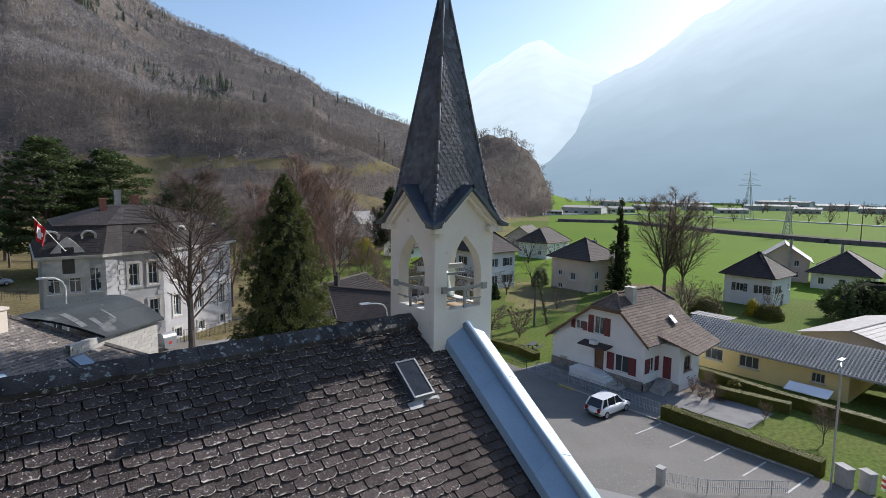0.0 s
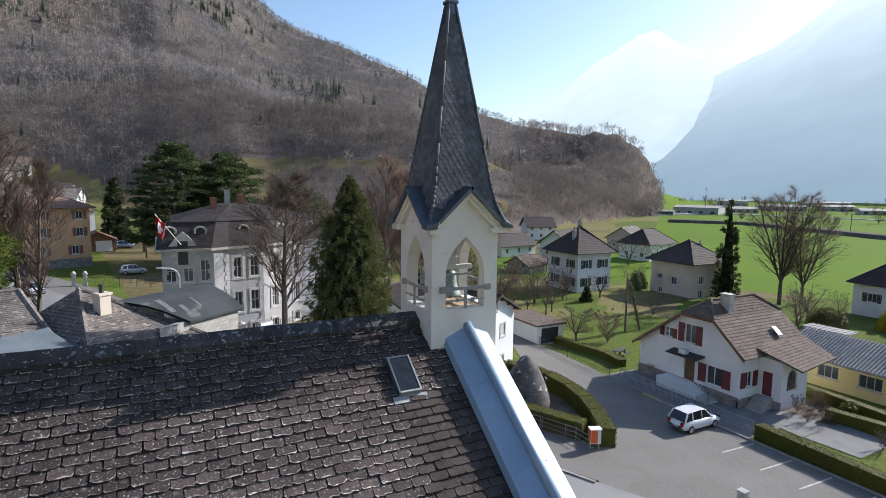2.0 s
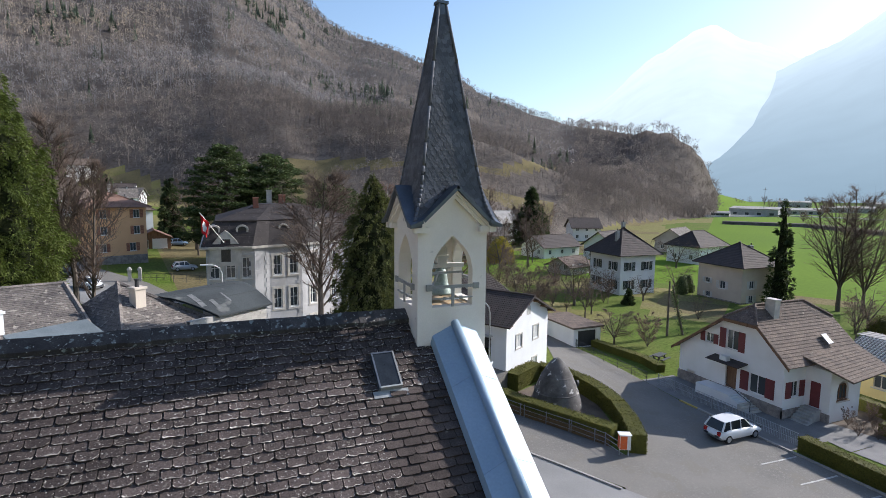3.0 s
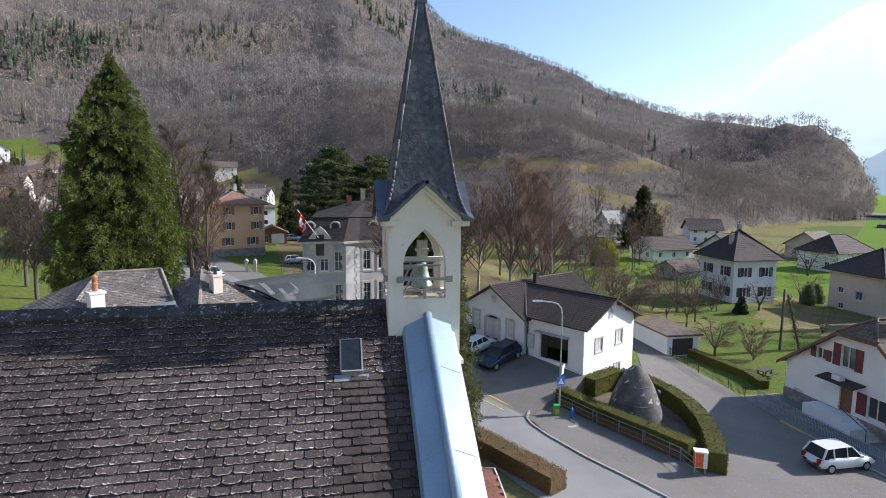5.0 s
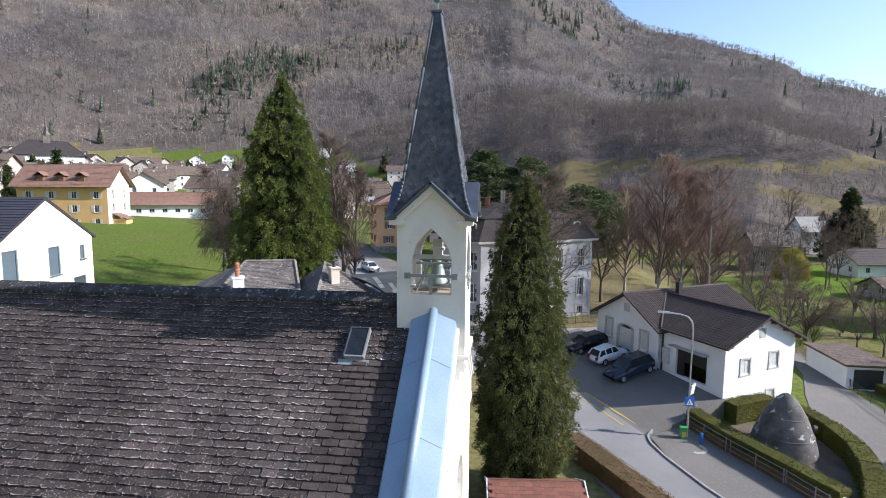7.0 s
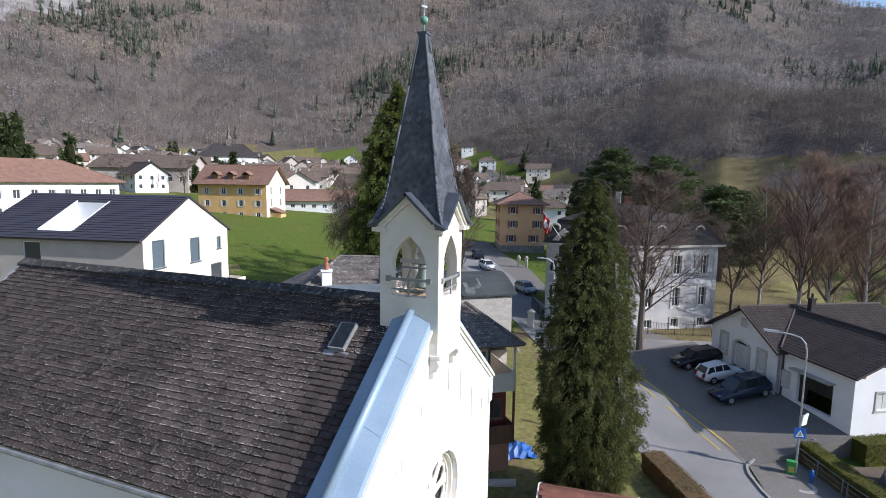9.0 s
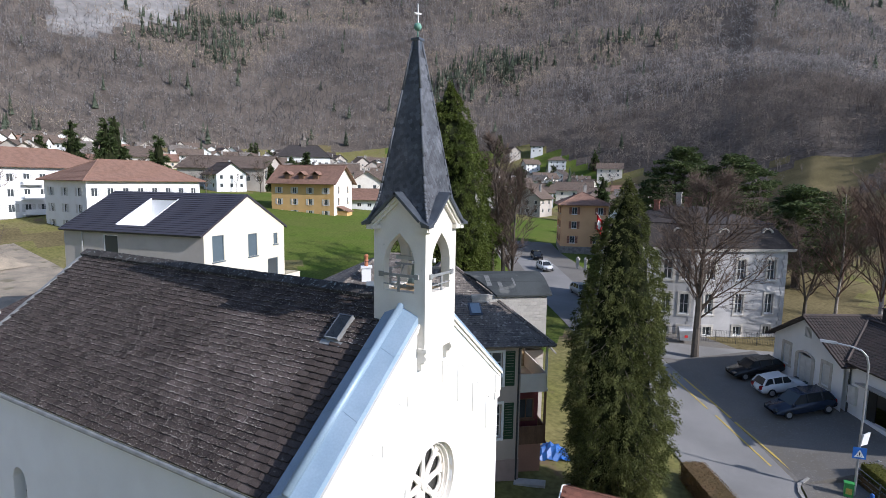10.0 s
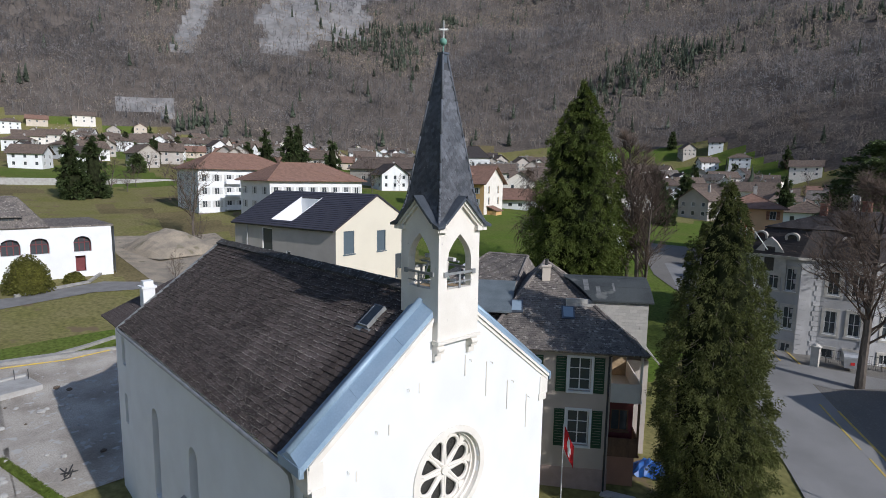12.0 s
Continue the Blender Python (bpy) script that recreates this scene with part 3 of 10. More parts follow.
# sacristy at the back, lower and a little narrower
w = M()
wall(w, (-20.0, -4.5), (1, 0), 3.4, -0.3, 11.35, [(1.2, 1.75, 9.1, 10.6), (1.2, 1.75, 6.0, 7.6)], 0.4)
wall(w, (-20.0, 4.5), (0, -1), 9.0, -0.3, 11.35, [], 0.4)
part("sacristy_wall", w, WHITE, chapel)
w = M()
courses(w, (-20.5, -5.0, 11.42), (BACK, -5.0, 11.42), (BACK, 0, 14.4), (-17.6, 0, 14.4), 0.19, 0.02)
courses(w, (-20.5, 5.0, 11.42), (-20.5, -5.0, 11.42), (-17.6, 0, 14.4), (-17.6, 0, 14.4), 0.19, 0.02)
courses(w, (BACK, 5.0, 11.42), (-20.5, 5.0, 11.42), (-17.6, 0, 14.4), (BACK, 0, 14.4), 0.19, 0.02)
part("sacristy_roof", w, SLATE, chapel)
w = M()
w.box(-17.95, -17.35, -3.75, -3.2, 11.8, 13.15)
w.box(-18.02, -17.28, -3.82, -3.13, 13.15, 13.25)
w.box(-17.9, -17.4, -3.7, -3.25, 13.25, 13.5)
part("chimney", w, WHITE, chapel, "white rendered chimney")
# roof deck and back verge
w = M()
for s in (-1, 1):
    p = [(BACK - 0.25, s * EY, roof_z(EY) - 0.03), (GX - 0.6, s * EY, roof_z(EY) - 0.03), (GX - 0.6, 0, RZ - 0.03), (BACK - 0.25, 0, RZ - 0.03)]
    w.slab(p if s < 0 else p[::-1], Vector((0, s * RS, 1)).normalized(), 0.12)
roof = part("roof", w, SLATE, chapel)
w = M()
for s in (-1, 1):
    p0, p1 = Vector((BACK - 0.25, s * (EY + 0.1), roof_z(EY + 0.1))), Vector((BACK - 0.25, 0, RZ))
    w.hexa([p0 + Vector((-0.06, 0, -0.1)), p0 + Vector((0.12, 0, -0.1)), p1 + Vector((0.12, 0, -0.1)), p1 + Vector((-0.06, 0, -0.1)),
            p0 + Vector((-0.06, 0, 0.06)), p0 + Vector((0.12, 0, 0.06)), p1 + Vector((0.12, 0, 0.06)), p1 + Vector((-0.06, 0, 0.06))])
part("verge_flashing", w, OLDZINC, chapel, "pale metal verge flashing")
for s in (-1, 1):
    w = M()
    w.tube((BACK - 0.2, s * (EY + 0.07), roof_z(EY) - 0.12), (-0.3, s * (EY + 0.07), roof_z(EY) - 0.12), 0.075, 0.075, 8)
    part("gutter", w, OLDZINC, chapel, "dull zinc gutter")
w = M()
w.path([(-0.42, -EY - 0.05, 11.4), (-0.42, -4.86, 11.1), (-0.42, -4.80, 10.8), (-0.42, -4.80, 0)], 0.05, 8)
part("downpipe", w, OLDZINC, chapel, "dull zinc downpipe")


# copings over the gable: a pitched zinc cap with a round roll along its ridge
def coping(s):
    m = M()
    y0, y1 = s * 0.80, s * 5.12
    prof = [(-0.52, 0.10), (-0.47, 0.27), (0.02, 0.49), (0.12, 0.49), (0.61, 0.28), (0.635, 0.10)]
    n = len(prof)
    for y in (y0, y1):
        for x, dz in prof:
            m.v.append((x, y, roof_z(y) + dz))
    for k in range(n):
        j = (k + 1) % n
        m.f.append((k, j, n + j, n + k) if s < 0 else (n + k, n + j, j, k))
        m.m.append(0)
    m.f += [tuple(range(n)), tuple(range(2 * n - 1, n - 1, -1))]
    m.m += [0, 0]
    c = part("coping", m, ZINC, chapel, "sheet metal gable coping tinted blue for reflected sky")
    m = M()
    m.tube((0.07, y0 + s * 0.02, roof_z(y0) + 0.505), (0.07, y1 + s * 0.02, roof_z(y1) + 0.505), 0.10, 0.10, 14)
    part("roll", m, ZINC, c, smooth=True)
    for y in (1.9, 3.4):
        q = s * y
        for xa, da, xb, db in ((-0.47, 0.27, 0.02, 0.49), (0.12, 0.49, 0.61, 0.28)):
            m = M()
            m.hexa([(x, q + dy, roof_z(q + dy) + dz + up) for up in (0.0, 0.012) for x, dz, dy in ((xa, da, -0.015), (xb, db, -0.015), (xb, db, 0.015), (xa, da, 0.015))])
            part("seam", m, ZINC, c)
    m = M()
    y = s * 5.12
    m.hexa([(-0.52, y - s * 0.1, roof_z(y) + 0.0), (0.635, y - s * 0.1, roof_z(y) + 0.0), (0.60, y + s * 0.02, roof_z(y) + 0.02), (-0.48, y + s * 0.02, roof_z(y) + 0.02),
            (-0.52, y - s * 0.1, roof_z(y) + 0.30), (0.635, y - s * 0.1, roof_z(y) + 0.30), (0.60, y + s * 0.02, roof_z(y) + 0.30), (-0.48, y + s * 0.02, roof_z(y) + 0.30)])
    part("end_cap", m, ZINC, c)
    m = M()
    m.box(0.05, GX + 0.03, s * WY - 0.25 if s > 0 else -WY - 0.2, WY + 0.2 if s > 0 else -WY + 0.25, roof_z(WY) - 0.75, roof_z(WY) - 0.05)
    m.box(0.05, GX + 0.05, (s * WY - 0.3) if s > 0 else -WY - 0.1, WY + 0.1 if s > 0 else -WY + 0.3, roof_z(WY) - 0.95, roof_z(WY) - 0.7)
    part("kneeler", m, CREAM, chapel)


coping(-1)
coping(1)
# moulded cornice under the far coping and tie irons on the gable
m = M()
for s in (-1, 1):
    for off, dep, hh in ((0.02, 0.10, 0.10), (-0.12, 0.05, 0.10)):
        a, b = s * 0.85, s * 4.9
        m.hexa([(GX, a, roof_z(a) + off), (GX + dep, a, roof_z(a) + off), (GX + dep, b, roof_z(b) + off), (GX, b, roof_z(b) + off),
                (GX, a, roof_z(a) + off + hh), (GX + dep, a, roof_z(a) + off + hh), (GX + dep, b, roof_z(b) + off + hh), (GX, b, roof_z(b) + off + hh)])
part("cornice", m, CREAM, chapel, "cream moulded cornice")
for y, z in ((-1.75, 12.9), (-2.85, 12.0), (-3.75, 11.2), (1.75, 12.9), (2.85, 12.0), (3.75, 11.2), (0.75, 13.2), (-4.2, 9.6), (-2.6, 9.1)):
    m = M()
    m.path([(GX - 0.02, y, z), (GX + 0.1, y, z), (GX + 0.1, y, z - 0.06)], 0.012, 5)
    part("tie_iron", m, CREAM, chapel)
# rose window: three stepped rings, and eight round-headed petals of tracery before leaded glass
def stone_ring(r0, r1, x0, x1, n=48):
    m = M()
    for k in range(n):
        for r, x, r2, x2 in ((r0, x1, r0, x0), (r0, x0, r1, x0), (r1, x0, r1, x1)):
            a, b = 2 * math.pi * k / n, 2 * math.pi * (k + 1) / n
            m.quad((x, r * math.sin(a), ROSE_Z + r * math.cos(a)), (x2, r2 * math.sin(a), ROSE_Z + r2 * math.cos(a)), (x2, r2 * math.sin(b), ROSE_Z + r2 * math.cos(b)), (x, r * math.sin(b), ROSE_Z + r * math.cos(b)))
    return m


rosewin = part("rose_window", stone_ring(ROSE_R + 0.20, ROSE_R - 0.01, GX + 0.06, GX - 0.12), CREAM, chapel, "round rose window with stone tracery", True)
part("moulded_ring", stone_ring(ROSE_R - 0.01, ROSE_R - 0.10, GX - 0.10, GX - 0.36), CREAM, rosewin)
part("moulded_ring", stone_ring(ROSE_R - 0.10, ROSE_R - 0.17, GX - 0.22, GX - 0.38), CREAM, rosewin)
xx = GX - 0.30
for k in range(8):
    a = 2 * math.pi * (k + 0.5) / 8
    o, q = Vector((0, math.sin(a), math.cos(a))), Vector((0, math.cos(a), -math.sin(a)))
    c = Vector((xx, 0, ROSE_Z))
    out = [c + o * 0.17] + [c + o * (0.82 - 0.27 * math.cos(t)) + q * 0.29 * math.sin(t) for t in [math.radians(60 + 24 * i) for i in range(11)]] + [c + o * 0.17]
    m = M()
    m.path(out, 0.062, 7)
    part("tracery", m, CREAM, rosewin)
for k in range(8):
    a = 2 * math.pi * k / 8
    m = M()
    pt = lambda r, d, x: (x, r * math.sin(a + d), ROSE_Z + r * math.cos(a + d))
    m.hexa([pt(0.92, -0.02, xx - 0.06), pt(1.17, -0.15, xx - 0.06), pt(1.17, 0.15, xx - 0.06), pt(0.92, 0.02, xx - 0.06), pt(0.92, -0.02, xx + 0.04), pt(1.17, -0.15, xx + 0.04), pt(1.17, 0.15, xx + 0.04), pt(0.92, 0.02, xx + 0.04)])
    part("spandrel", m, CREAM, rosewin)
m = M()
m.tube((GX - 0.33, 0, ROSE_Z), (GX - 0.2, 0, ROSE_Z), 0.16, 0.14, 16)
part("hub", m, CREAM, rosewin)
m = M()
m.tube((GX - 0.40, 0, ROSE_Z), (GX - 0.38, 0, ROSE_Z), ROSE_R - 0.02, ROSE_R - 0.02, 32)
part("pane", m, LEADED, rosewin)
for x in (-3.6, -8.2, -12.8):
    m = M()
    for k in range(12):
        u0, u1 = -0.45 + 0.9 * k / 12, -0.45 + 0.9 * (k + 1) / 12
        m.quad((x + u0, -WY + 0.35, 4.6), (x + u1, -WY + 0.35, 4.6), (x + u1, -WY + 0.35, round_arch(u1, 0.45, 8.3)), (x + u0, -WY + 0.35, round_arch(u0, 0.45, 8.3)))
    win = part("lancet_window", m, LEADED, chapel, "tall round-headed window")
    m = M()
    for z in (5.2, 5.8, 6.4, 7.0, 7.6, 8.2):
        m.box(x - 0.45, x + 0.45, -WY + 0.33, -WY + 0.36, z, z + 0.025)
    for u in (-0.15, 0.15):
        m.box(x + u - 0.012, x + u + 0.012, -WY + 0.33, -WY + 0.36, 4.6, 8.6)
    part("glazing_bars", m, IRON, win)
m = M()
m.hexa([(-9.3, -5.3, 6.0), (-8.7, -5.3, 6.0), (-8.7, -4.75, 6.35), (-9.3, -4.75, 6.35), (-9.3, -5.32, 6.05), (-8.7, -5.32, 6.05), (-8.7, -4.75, 6.42), (-9.3, -4.75, 6.42)])
part("downpipe_hood", m, OLDZINC, chapel)
# skylight
sk = part("skylight", M(), [OLDZINC], chapel, "small metal framed roof skylight")


def on_roof(x, d, up):
    """A point d metres down the camera-side slope from the ridge, up metres above it."""
    L = math.hypot(1, RS)
    return (x, -d / L - up * RS / L, RZ - d * RS / L + up / L)


m = M()
x0, x1, d0, d1 = -1.93, -1.44, 1.12, 1.98
for a, b, c, d in ((x0, x0 + 0.035, d0, d1), (x1 - 0.035, x1, d0, d1), (x0 + 0.035, x1 - 0.035, d0, d0 + 0.035), (x0 + 0.035, x1 - 0.035, d1 - 0.035, d1)):
    m.hexa([on_roof(a, d, 0), on_roof(b, d, 0), on_roof(b, c, 0), on_roof(a, c, 0), on_roof(a, d, 0.17), on_roof(b, d, 0.17), on_roof(b, c, 0.17), on_roof(a, c, 0.17)])
m.hexa([on_roof(x0 - 0.12, d1 + 0.16, 0.02), on_roof(x1 + 0.12, d1 + 0.16, 0.02), on_roof(x1 + 0.12, d1, 0.02), on_roof(x0 - 0.12, d1, 0.02),
        on_roof(x0 - 0.12, d1 + 0.16, 0.05), on_roof(x1 + 0.12, d1 + 0.16, 0.05), on_roof(x1 + 0.12, d1, 0.05), on_roof(x0 - 0.12, d1, 0.05)])
m.m = [0 if k // 6 in (1, 3, 4) else 1 for k in range(len(m.f))]
part("frame", m, [OLDZINC, LEAD], sk)
m = M()
m.hexa([on_roof(x0 + 0.03, d1 - 0.03, 0.14), on_roof(x1 - 0.03, d1 - 0.03, 0.14), on_roof(x1 - 0.03, d0 + 0.03, 0.14), on_roof(x0 + 0.03, d0 + 0.03, 0.14),
        on_roof(x0 + 0.03, d1 - 0.03, 0.155), on_roof(x1 - 0.03, d1 - 0.03, 0.155), on_roof(x1 - 0.03, d0 + 0.03, 0.155), on_roof(x0 + 0.03, d0 + 0.03, 0.155)])
part("pane", m, mat("dusty_dark_glass", (0.022, 0.026, 0.03), 0.12, 0.2, 5, 0, 30), sk)
# ridge tiles
ridge_me = None
for k in range(43):
    x = BACK - 0.25 + k * 0.372
    if x > -0.95:
        break
    if ridge_me is None:
        m = M()
        for s in (-1, 1):
            m.hexa([(0, 0, -0.02), (0.40, 0, -0.02), (0.40, s * 0.27, -0.20), (0, s * 0.27, -0.20), (0, 0, 0.085), (0.40, 0, 0.078), (0.40, s * 0.29, -0.108), (0, s * 0.29, -0.10)])
        ridge_me = m.mesh("ridge_tile", [RIDGET])
    o = part("ridge_tile", ridge_me, None, chapel)
    o.location = (x, rnd.uniform(-0.01, 0.01), RZ + 0.05 + rnd.uniform(-0.005, 0.006))
    o.rotation_euler = (rnd.uniform(-0.03, 0.03), rnd.uniform(-0.02, 0.02), rnd.uniform(-0.02, 0.02))

# ---- bell turret ----
TB, TC = 0.83, 1.08
SILL, SPRING, APEX, CAPZ, PEAK, TIP = 15.60, 16.45, 17.19, 17.44, 18.29, 22.34
turret = thing("bell_turret", "cream bell turret with pointed arches and slate spire", "bell turret")
m = M()
OH = 0.49
for P, U in (((-TB, -TB), (1, 0)), ((TB, -TB), (0, 1)), ((TB, TB), (-1, 0)), ((-TB, TB), (0, -1))):
    top = lambda u: CAPZ + 0.0 + max(0, (1 - abs(u - TB) / TB)) * (PEAK - CAPZ - 0.13)
    wall(m, P, U, 2 * TB, 14.0, top, [(TB - OH, TB + OH, SILL, lambda u: pointed(u - TB, OH, SPRING, APEX))], 0.24, 16)
part("body", m, CREAM, turret)
m = M()
m.box(-TB + 0.2, TB - 0.2, -TB + 0.2, TB - 0.2, SILL - 0.14, SILL - 0.03)
part("floor_slab", m, PLANKW, turret, "pale bell chamber floor")
# corbels on the gable side
for s in (-1, 1):
    m = M()
    m.box(GX - 0.05, TB, s * 0.70 - 0.13, s * 0.70 + 0.13, 13.72, 14.02)
    m.tube((TB - 0.06, s * 0.70 - 0.124, 13.86), (TB - 0.06, s * 0.70 + 0.124, 13.86), 0.105, 0.105, 14)
    m.box(GX - 0.05, GX + 0.12, s * 0.70 - 0.12, s * 0.70 + 0.12, 13.5, 13.75)
    part("corbel", m, CREAM, turret)
m = M()
m.box(GX + 0.05, TB + 0.09, -TB - 0.06, TB + 0.06, 14.03, 14.13)
part("base_ledge", m, CREAM, turret)
# gablets: two sloping lead slabs with overhang on each face, meeting in valleys at the corners
for k in range(4):
    R = Matrix.Rotation(k * math.pi / 2, 4, "Z")
    m = M()
    f = -TC
    for s in (-1, 1):
        pts = [(0, f, PEAK), (s * 0.80, f, CAPZ + 0.11), (s * TC, f, CAPZ), (s * TC, -TC + 0.26, CAPZ + 0.02), (s * 0.70, -0.70, CAPZ + 0.24), (0, -0.36, PEAK)]
        tri = M()
        tri.slab([pts[0], pts[1], pts[4], pts[5]] if s > 0 else [pts[5], pts[4], pts[1], pts[0]], Vector((s * 0.69, 0, 0.72)), 0.07)
        tri.slab([pts[1], pts[2], pts[3], pts[4]] if s > 0 else [pts[4], pts[3], pts[2], pts[1]], Vector((s * 0.2, 0, 0.98)), 0.07)
        m.join(tri, R)
    gab = part("gablet", m, LEAD, turret, "dark sheet metal gablet roof")
    m = M()
    for s in (-1, 1):
        tri = M()
        for off, dep in ((0.10, 0.16), (0.19, 0.10)):
            e = (s * 0.84, CAPZ + 0.05)
            tri.hexa([(0, -TB - dep, PEAK - off - 0.10), (e[0], -TB - dep, e[1] - off - 0.05), (e[0], -TB, e[1] - off - 0.05), (0, -TB, PEAK - off - 0.10),
                      (0, -TB - dep, PEAK - off), (e[0], -TB - dep, e[1] - off + 0.04), (e[0], -TB, e[1] - off + 0.04), (0, -TB, PEAK - off)])
        tri.box(min(s * 0.60, s * 1.0), max(s * 0.60, s * 1.0), -TB - 0.14, -TB + 0.02, CAPZ - 0.17, CAPZ - 0.05)
        m.join(tri, R)
    part("moulding", m, CREAM, gab, "cream bargeboard moulding")
# spire: slates in courses on four faces over a slightly flared foot, with metal hips
def spire_half(z):
    k = (z - PEAK) / (TIP - PEAK)
    return 0.075 + 0.63 * (1 - k) + (0.12 * ((PEAK - z) / 0.79) ** 2 if z < PEAK else 0)


def gablet_half(z):
    """Half the width that the gablet takes out of a spire face at height z."""
    return max(0.0, TC * (PEAK - z) / (PEAK - CAPZ))


m = M()
zs = [17.5, 17.6, 17.7, 17.8, 17.9, 18.0, 18.1, 18.2, PEAK, 18.5, 18.7, 19.2, 20.0, 21.0, TIP]
for za, zb in zip(zs, zs[1:]):
    a, b = spire_half(za) - 0.015, spire_half(zb) - 0.015
    ga, gb = gablet_half(za) - 0.12, gablet_half(zb) - 0.12
    for k in range(4):
        t = M()
        if ga < 0:
            t.quad((-a, -a, za), (a, -a, za), (b, -b, zb), (-b, -b, zb))
        elif ga < a:
            for s in (-1, 1):
                q = [(s * max(0, ga), -a, za), (s * a, -a, za), (s * b, -b, zb), (s * min(b, max(0, gb)), -b, zb)]
                t.quad(*(q if s > 0 else q[::-1]))
        m.join(t, Matrix.Rotation(k * math.pi / 2, 4, "Z"))
spire = part("spire", m, SPIRE, turret, "tall slate-clad spire")
for sx, sy in ((-1, -1), (1, -1), (1, 1), (-1, 1)):
    m = M()
    for za, zb in zip(zs, zs[1:]):
        m.tube((sx * spire_half(za), sy * spire_half(za), za), (sx * spire_half(zb), sy * spire_half(zb), zb), 0.035, 0.035, 8)
    part("hip", m, HIPLEAD, spire, "grey lead hip capping", True)
m = M()
m.box(-0.10, 0.10, -0.10, 0.10, TIP - 0.55, TIP)
m.box(-0.13, 0.13, -0.13, 0.13, TIP - 0.03, TIP + 0.03)
part("finial_collar", m, LEAD, turret)
m = M()
m.tube((0, 0, TIP), (0, 0, TIP + 0.5), 0.022, 0.018, 8)
part("rod", m, COPPER, turret)
m = M()
m.lathe([(0.005, -0.11), (0.06, -0.09), (0.095, -0.05), (0.108, 0), (0.095, 0.05), (0.06, 0.09), (0.005, 0.11)], 18, (0, 0, TIP + 0.33))
part("orb", m, COPPER, turret, "green copper orb", True)
m = M()
m.box(-0.02, 0.02, -0.016, 0.016, TIP + 0.42, TIP + 0.9)
m.hexa([(x, y, TIP + 0.67 + 0.2 * y + z) for z in (-0.022, 0.022) for x, y in ((-0.016, -0.15), (0.016, -0.15), (0.016, 0.15), (-0.016, 0.15))])
for y, z in ((0, 0.9), (-0.15, 0.64), (0.15, 0.70)):
    m.lathe([(0.005, -0.035), (0.035, 0), (0.005, 0.035)], 8, (0, y, TIP + z))
cross = part("cross", m, mat("grey_iron_cross", (0.62, 0.62, 0.60), 0.45, 0.15, 6, 0.1, 30), turret, "pale iron cross")
# railing in the openings: flat bar with lugs, a cross-shaped lower grille
for k in range(4):
    R = Matrix.Rotation(k * math.pi / 2, 4, "Z")
    m = M()
    t = M()
    y = -TB - 0.02
    t.box(-OH - 0.14, OH + 0.14, y - 0.02, y + 0.02, 16.02, 16.09)
    for s in (-1, 1):
        t.box(s * (OH + 0.08) - 0.07, s * (OH + 0.08) + 0.07, y - 0.03, y + 0.02, 15.98, 16.12)
    t.box(-0.035, 0.035, y - 0.015, y + 0.015, SILL, 16.06)
    t.box(-OH, OH, y - 0.012, y + 0.012, 15.78, 15.81)
    for s in (-1, 1):
        t.box(s * 0.2 - 0.035, s * 0.2 + 0.035, y - 0.02, y + 0.02, 15.76, 15.83)
    m.join(t, R)
    part("railing", m, OLDZINC, turret, "pale grey painted bar across the opening")

for y, za, zb in ((0.56, 13.39, 12.72), (1.55, 12.96, 11.8), (2.63, 12.06, 11.05), (3.7, 11.3, 10.06), (-1.31, 12.95, 12.66), (-2.4, 12.04, 11.74), (-3.48, 11.08, 10.8)):
    m = M()
    m.box(GX + 0.004, GX + 0.03, y - 0.016, y + 0.016, zb, za)
    part("tie_rod", m, CREAM, chapel, "cream-painted iron tie rod on the gable")
bell = thing("bell", "small grey-green bronze bell in an iron headstock", "bell")
m = M()
prof = [(0.27, 15.74), (0.265, 15.78), (0.215, 15.88), (0.17, 16.02), (0.15, 16.16), (0.14, 16.26), (0.10, 16.33), (0.04, 16.35)]
m.lathe([(0.24, 15.74)] + prof, 28, (0.06, 0.0, 0))
part("bell_body", m, BRONZE, bell, "", True)
m = M()
m.box(-TB + 0.2, TB - 0.2, -0.06, 0.06, 16.36, 16.46)
m.box(-0.06, 0.18, -0.09, 0.09, 16.46, 16.86)
m.box(-0.10, 0.22, -0.11, 0.11, 16.60, 16.66)
part("headstock", m, GREYSH, bell, "pale grey painted headstock")
for q in (-1, 1):
    m = M()
    m.path([(-0.45, q * 0.35, SILL - 0.05), (-0.15, q * 0.33, 16.3)], 0.025, 6)
    part("strut", m, OLDZINC, bell)
    m = M()
    m.box(-0.45, 0.45, q * 0.35 - 0.025, q * 0.35 + 0.025, 16.27, 16.32)
    part("bearer", m, OLDZINC, bell)
m = M()
m.tube((0.06, 0, 15.68), (0.06, 0, 16.2), 0.045, 0.02, 8)
part("clapper", m, IRON, bell)


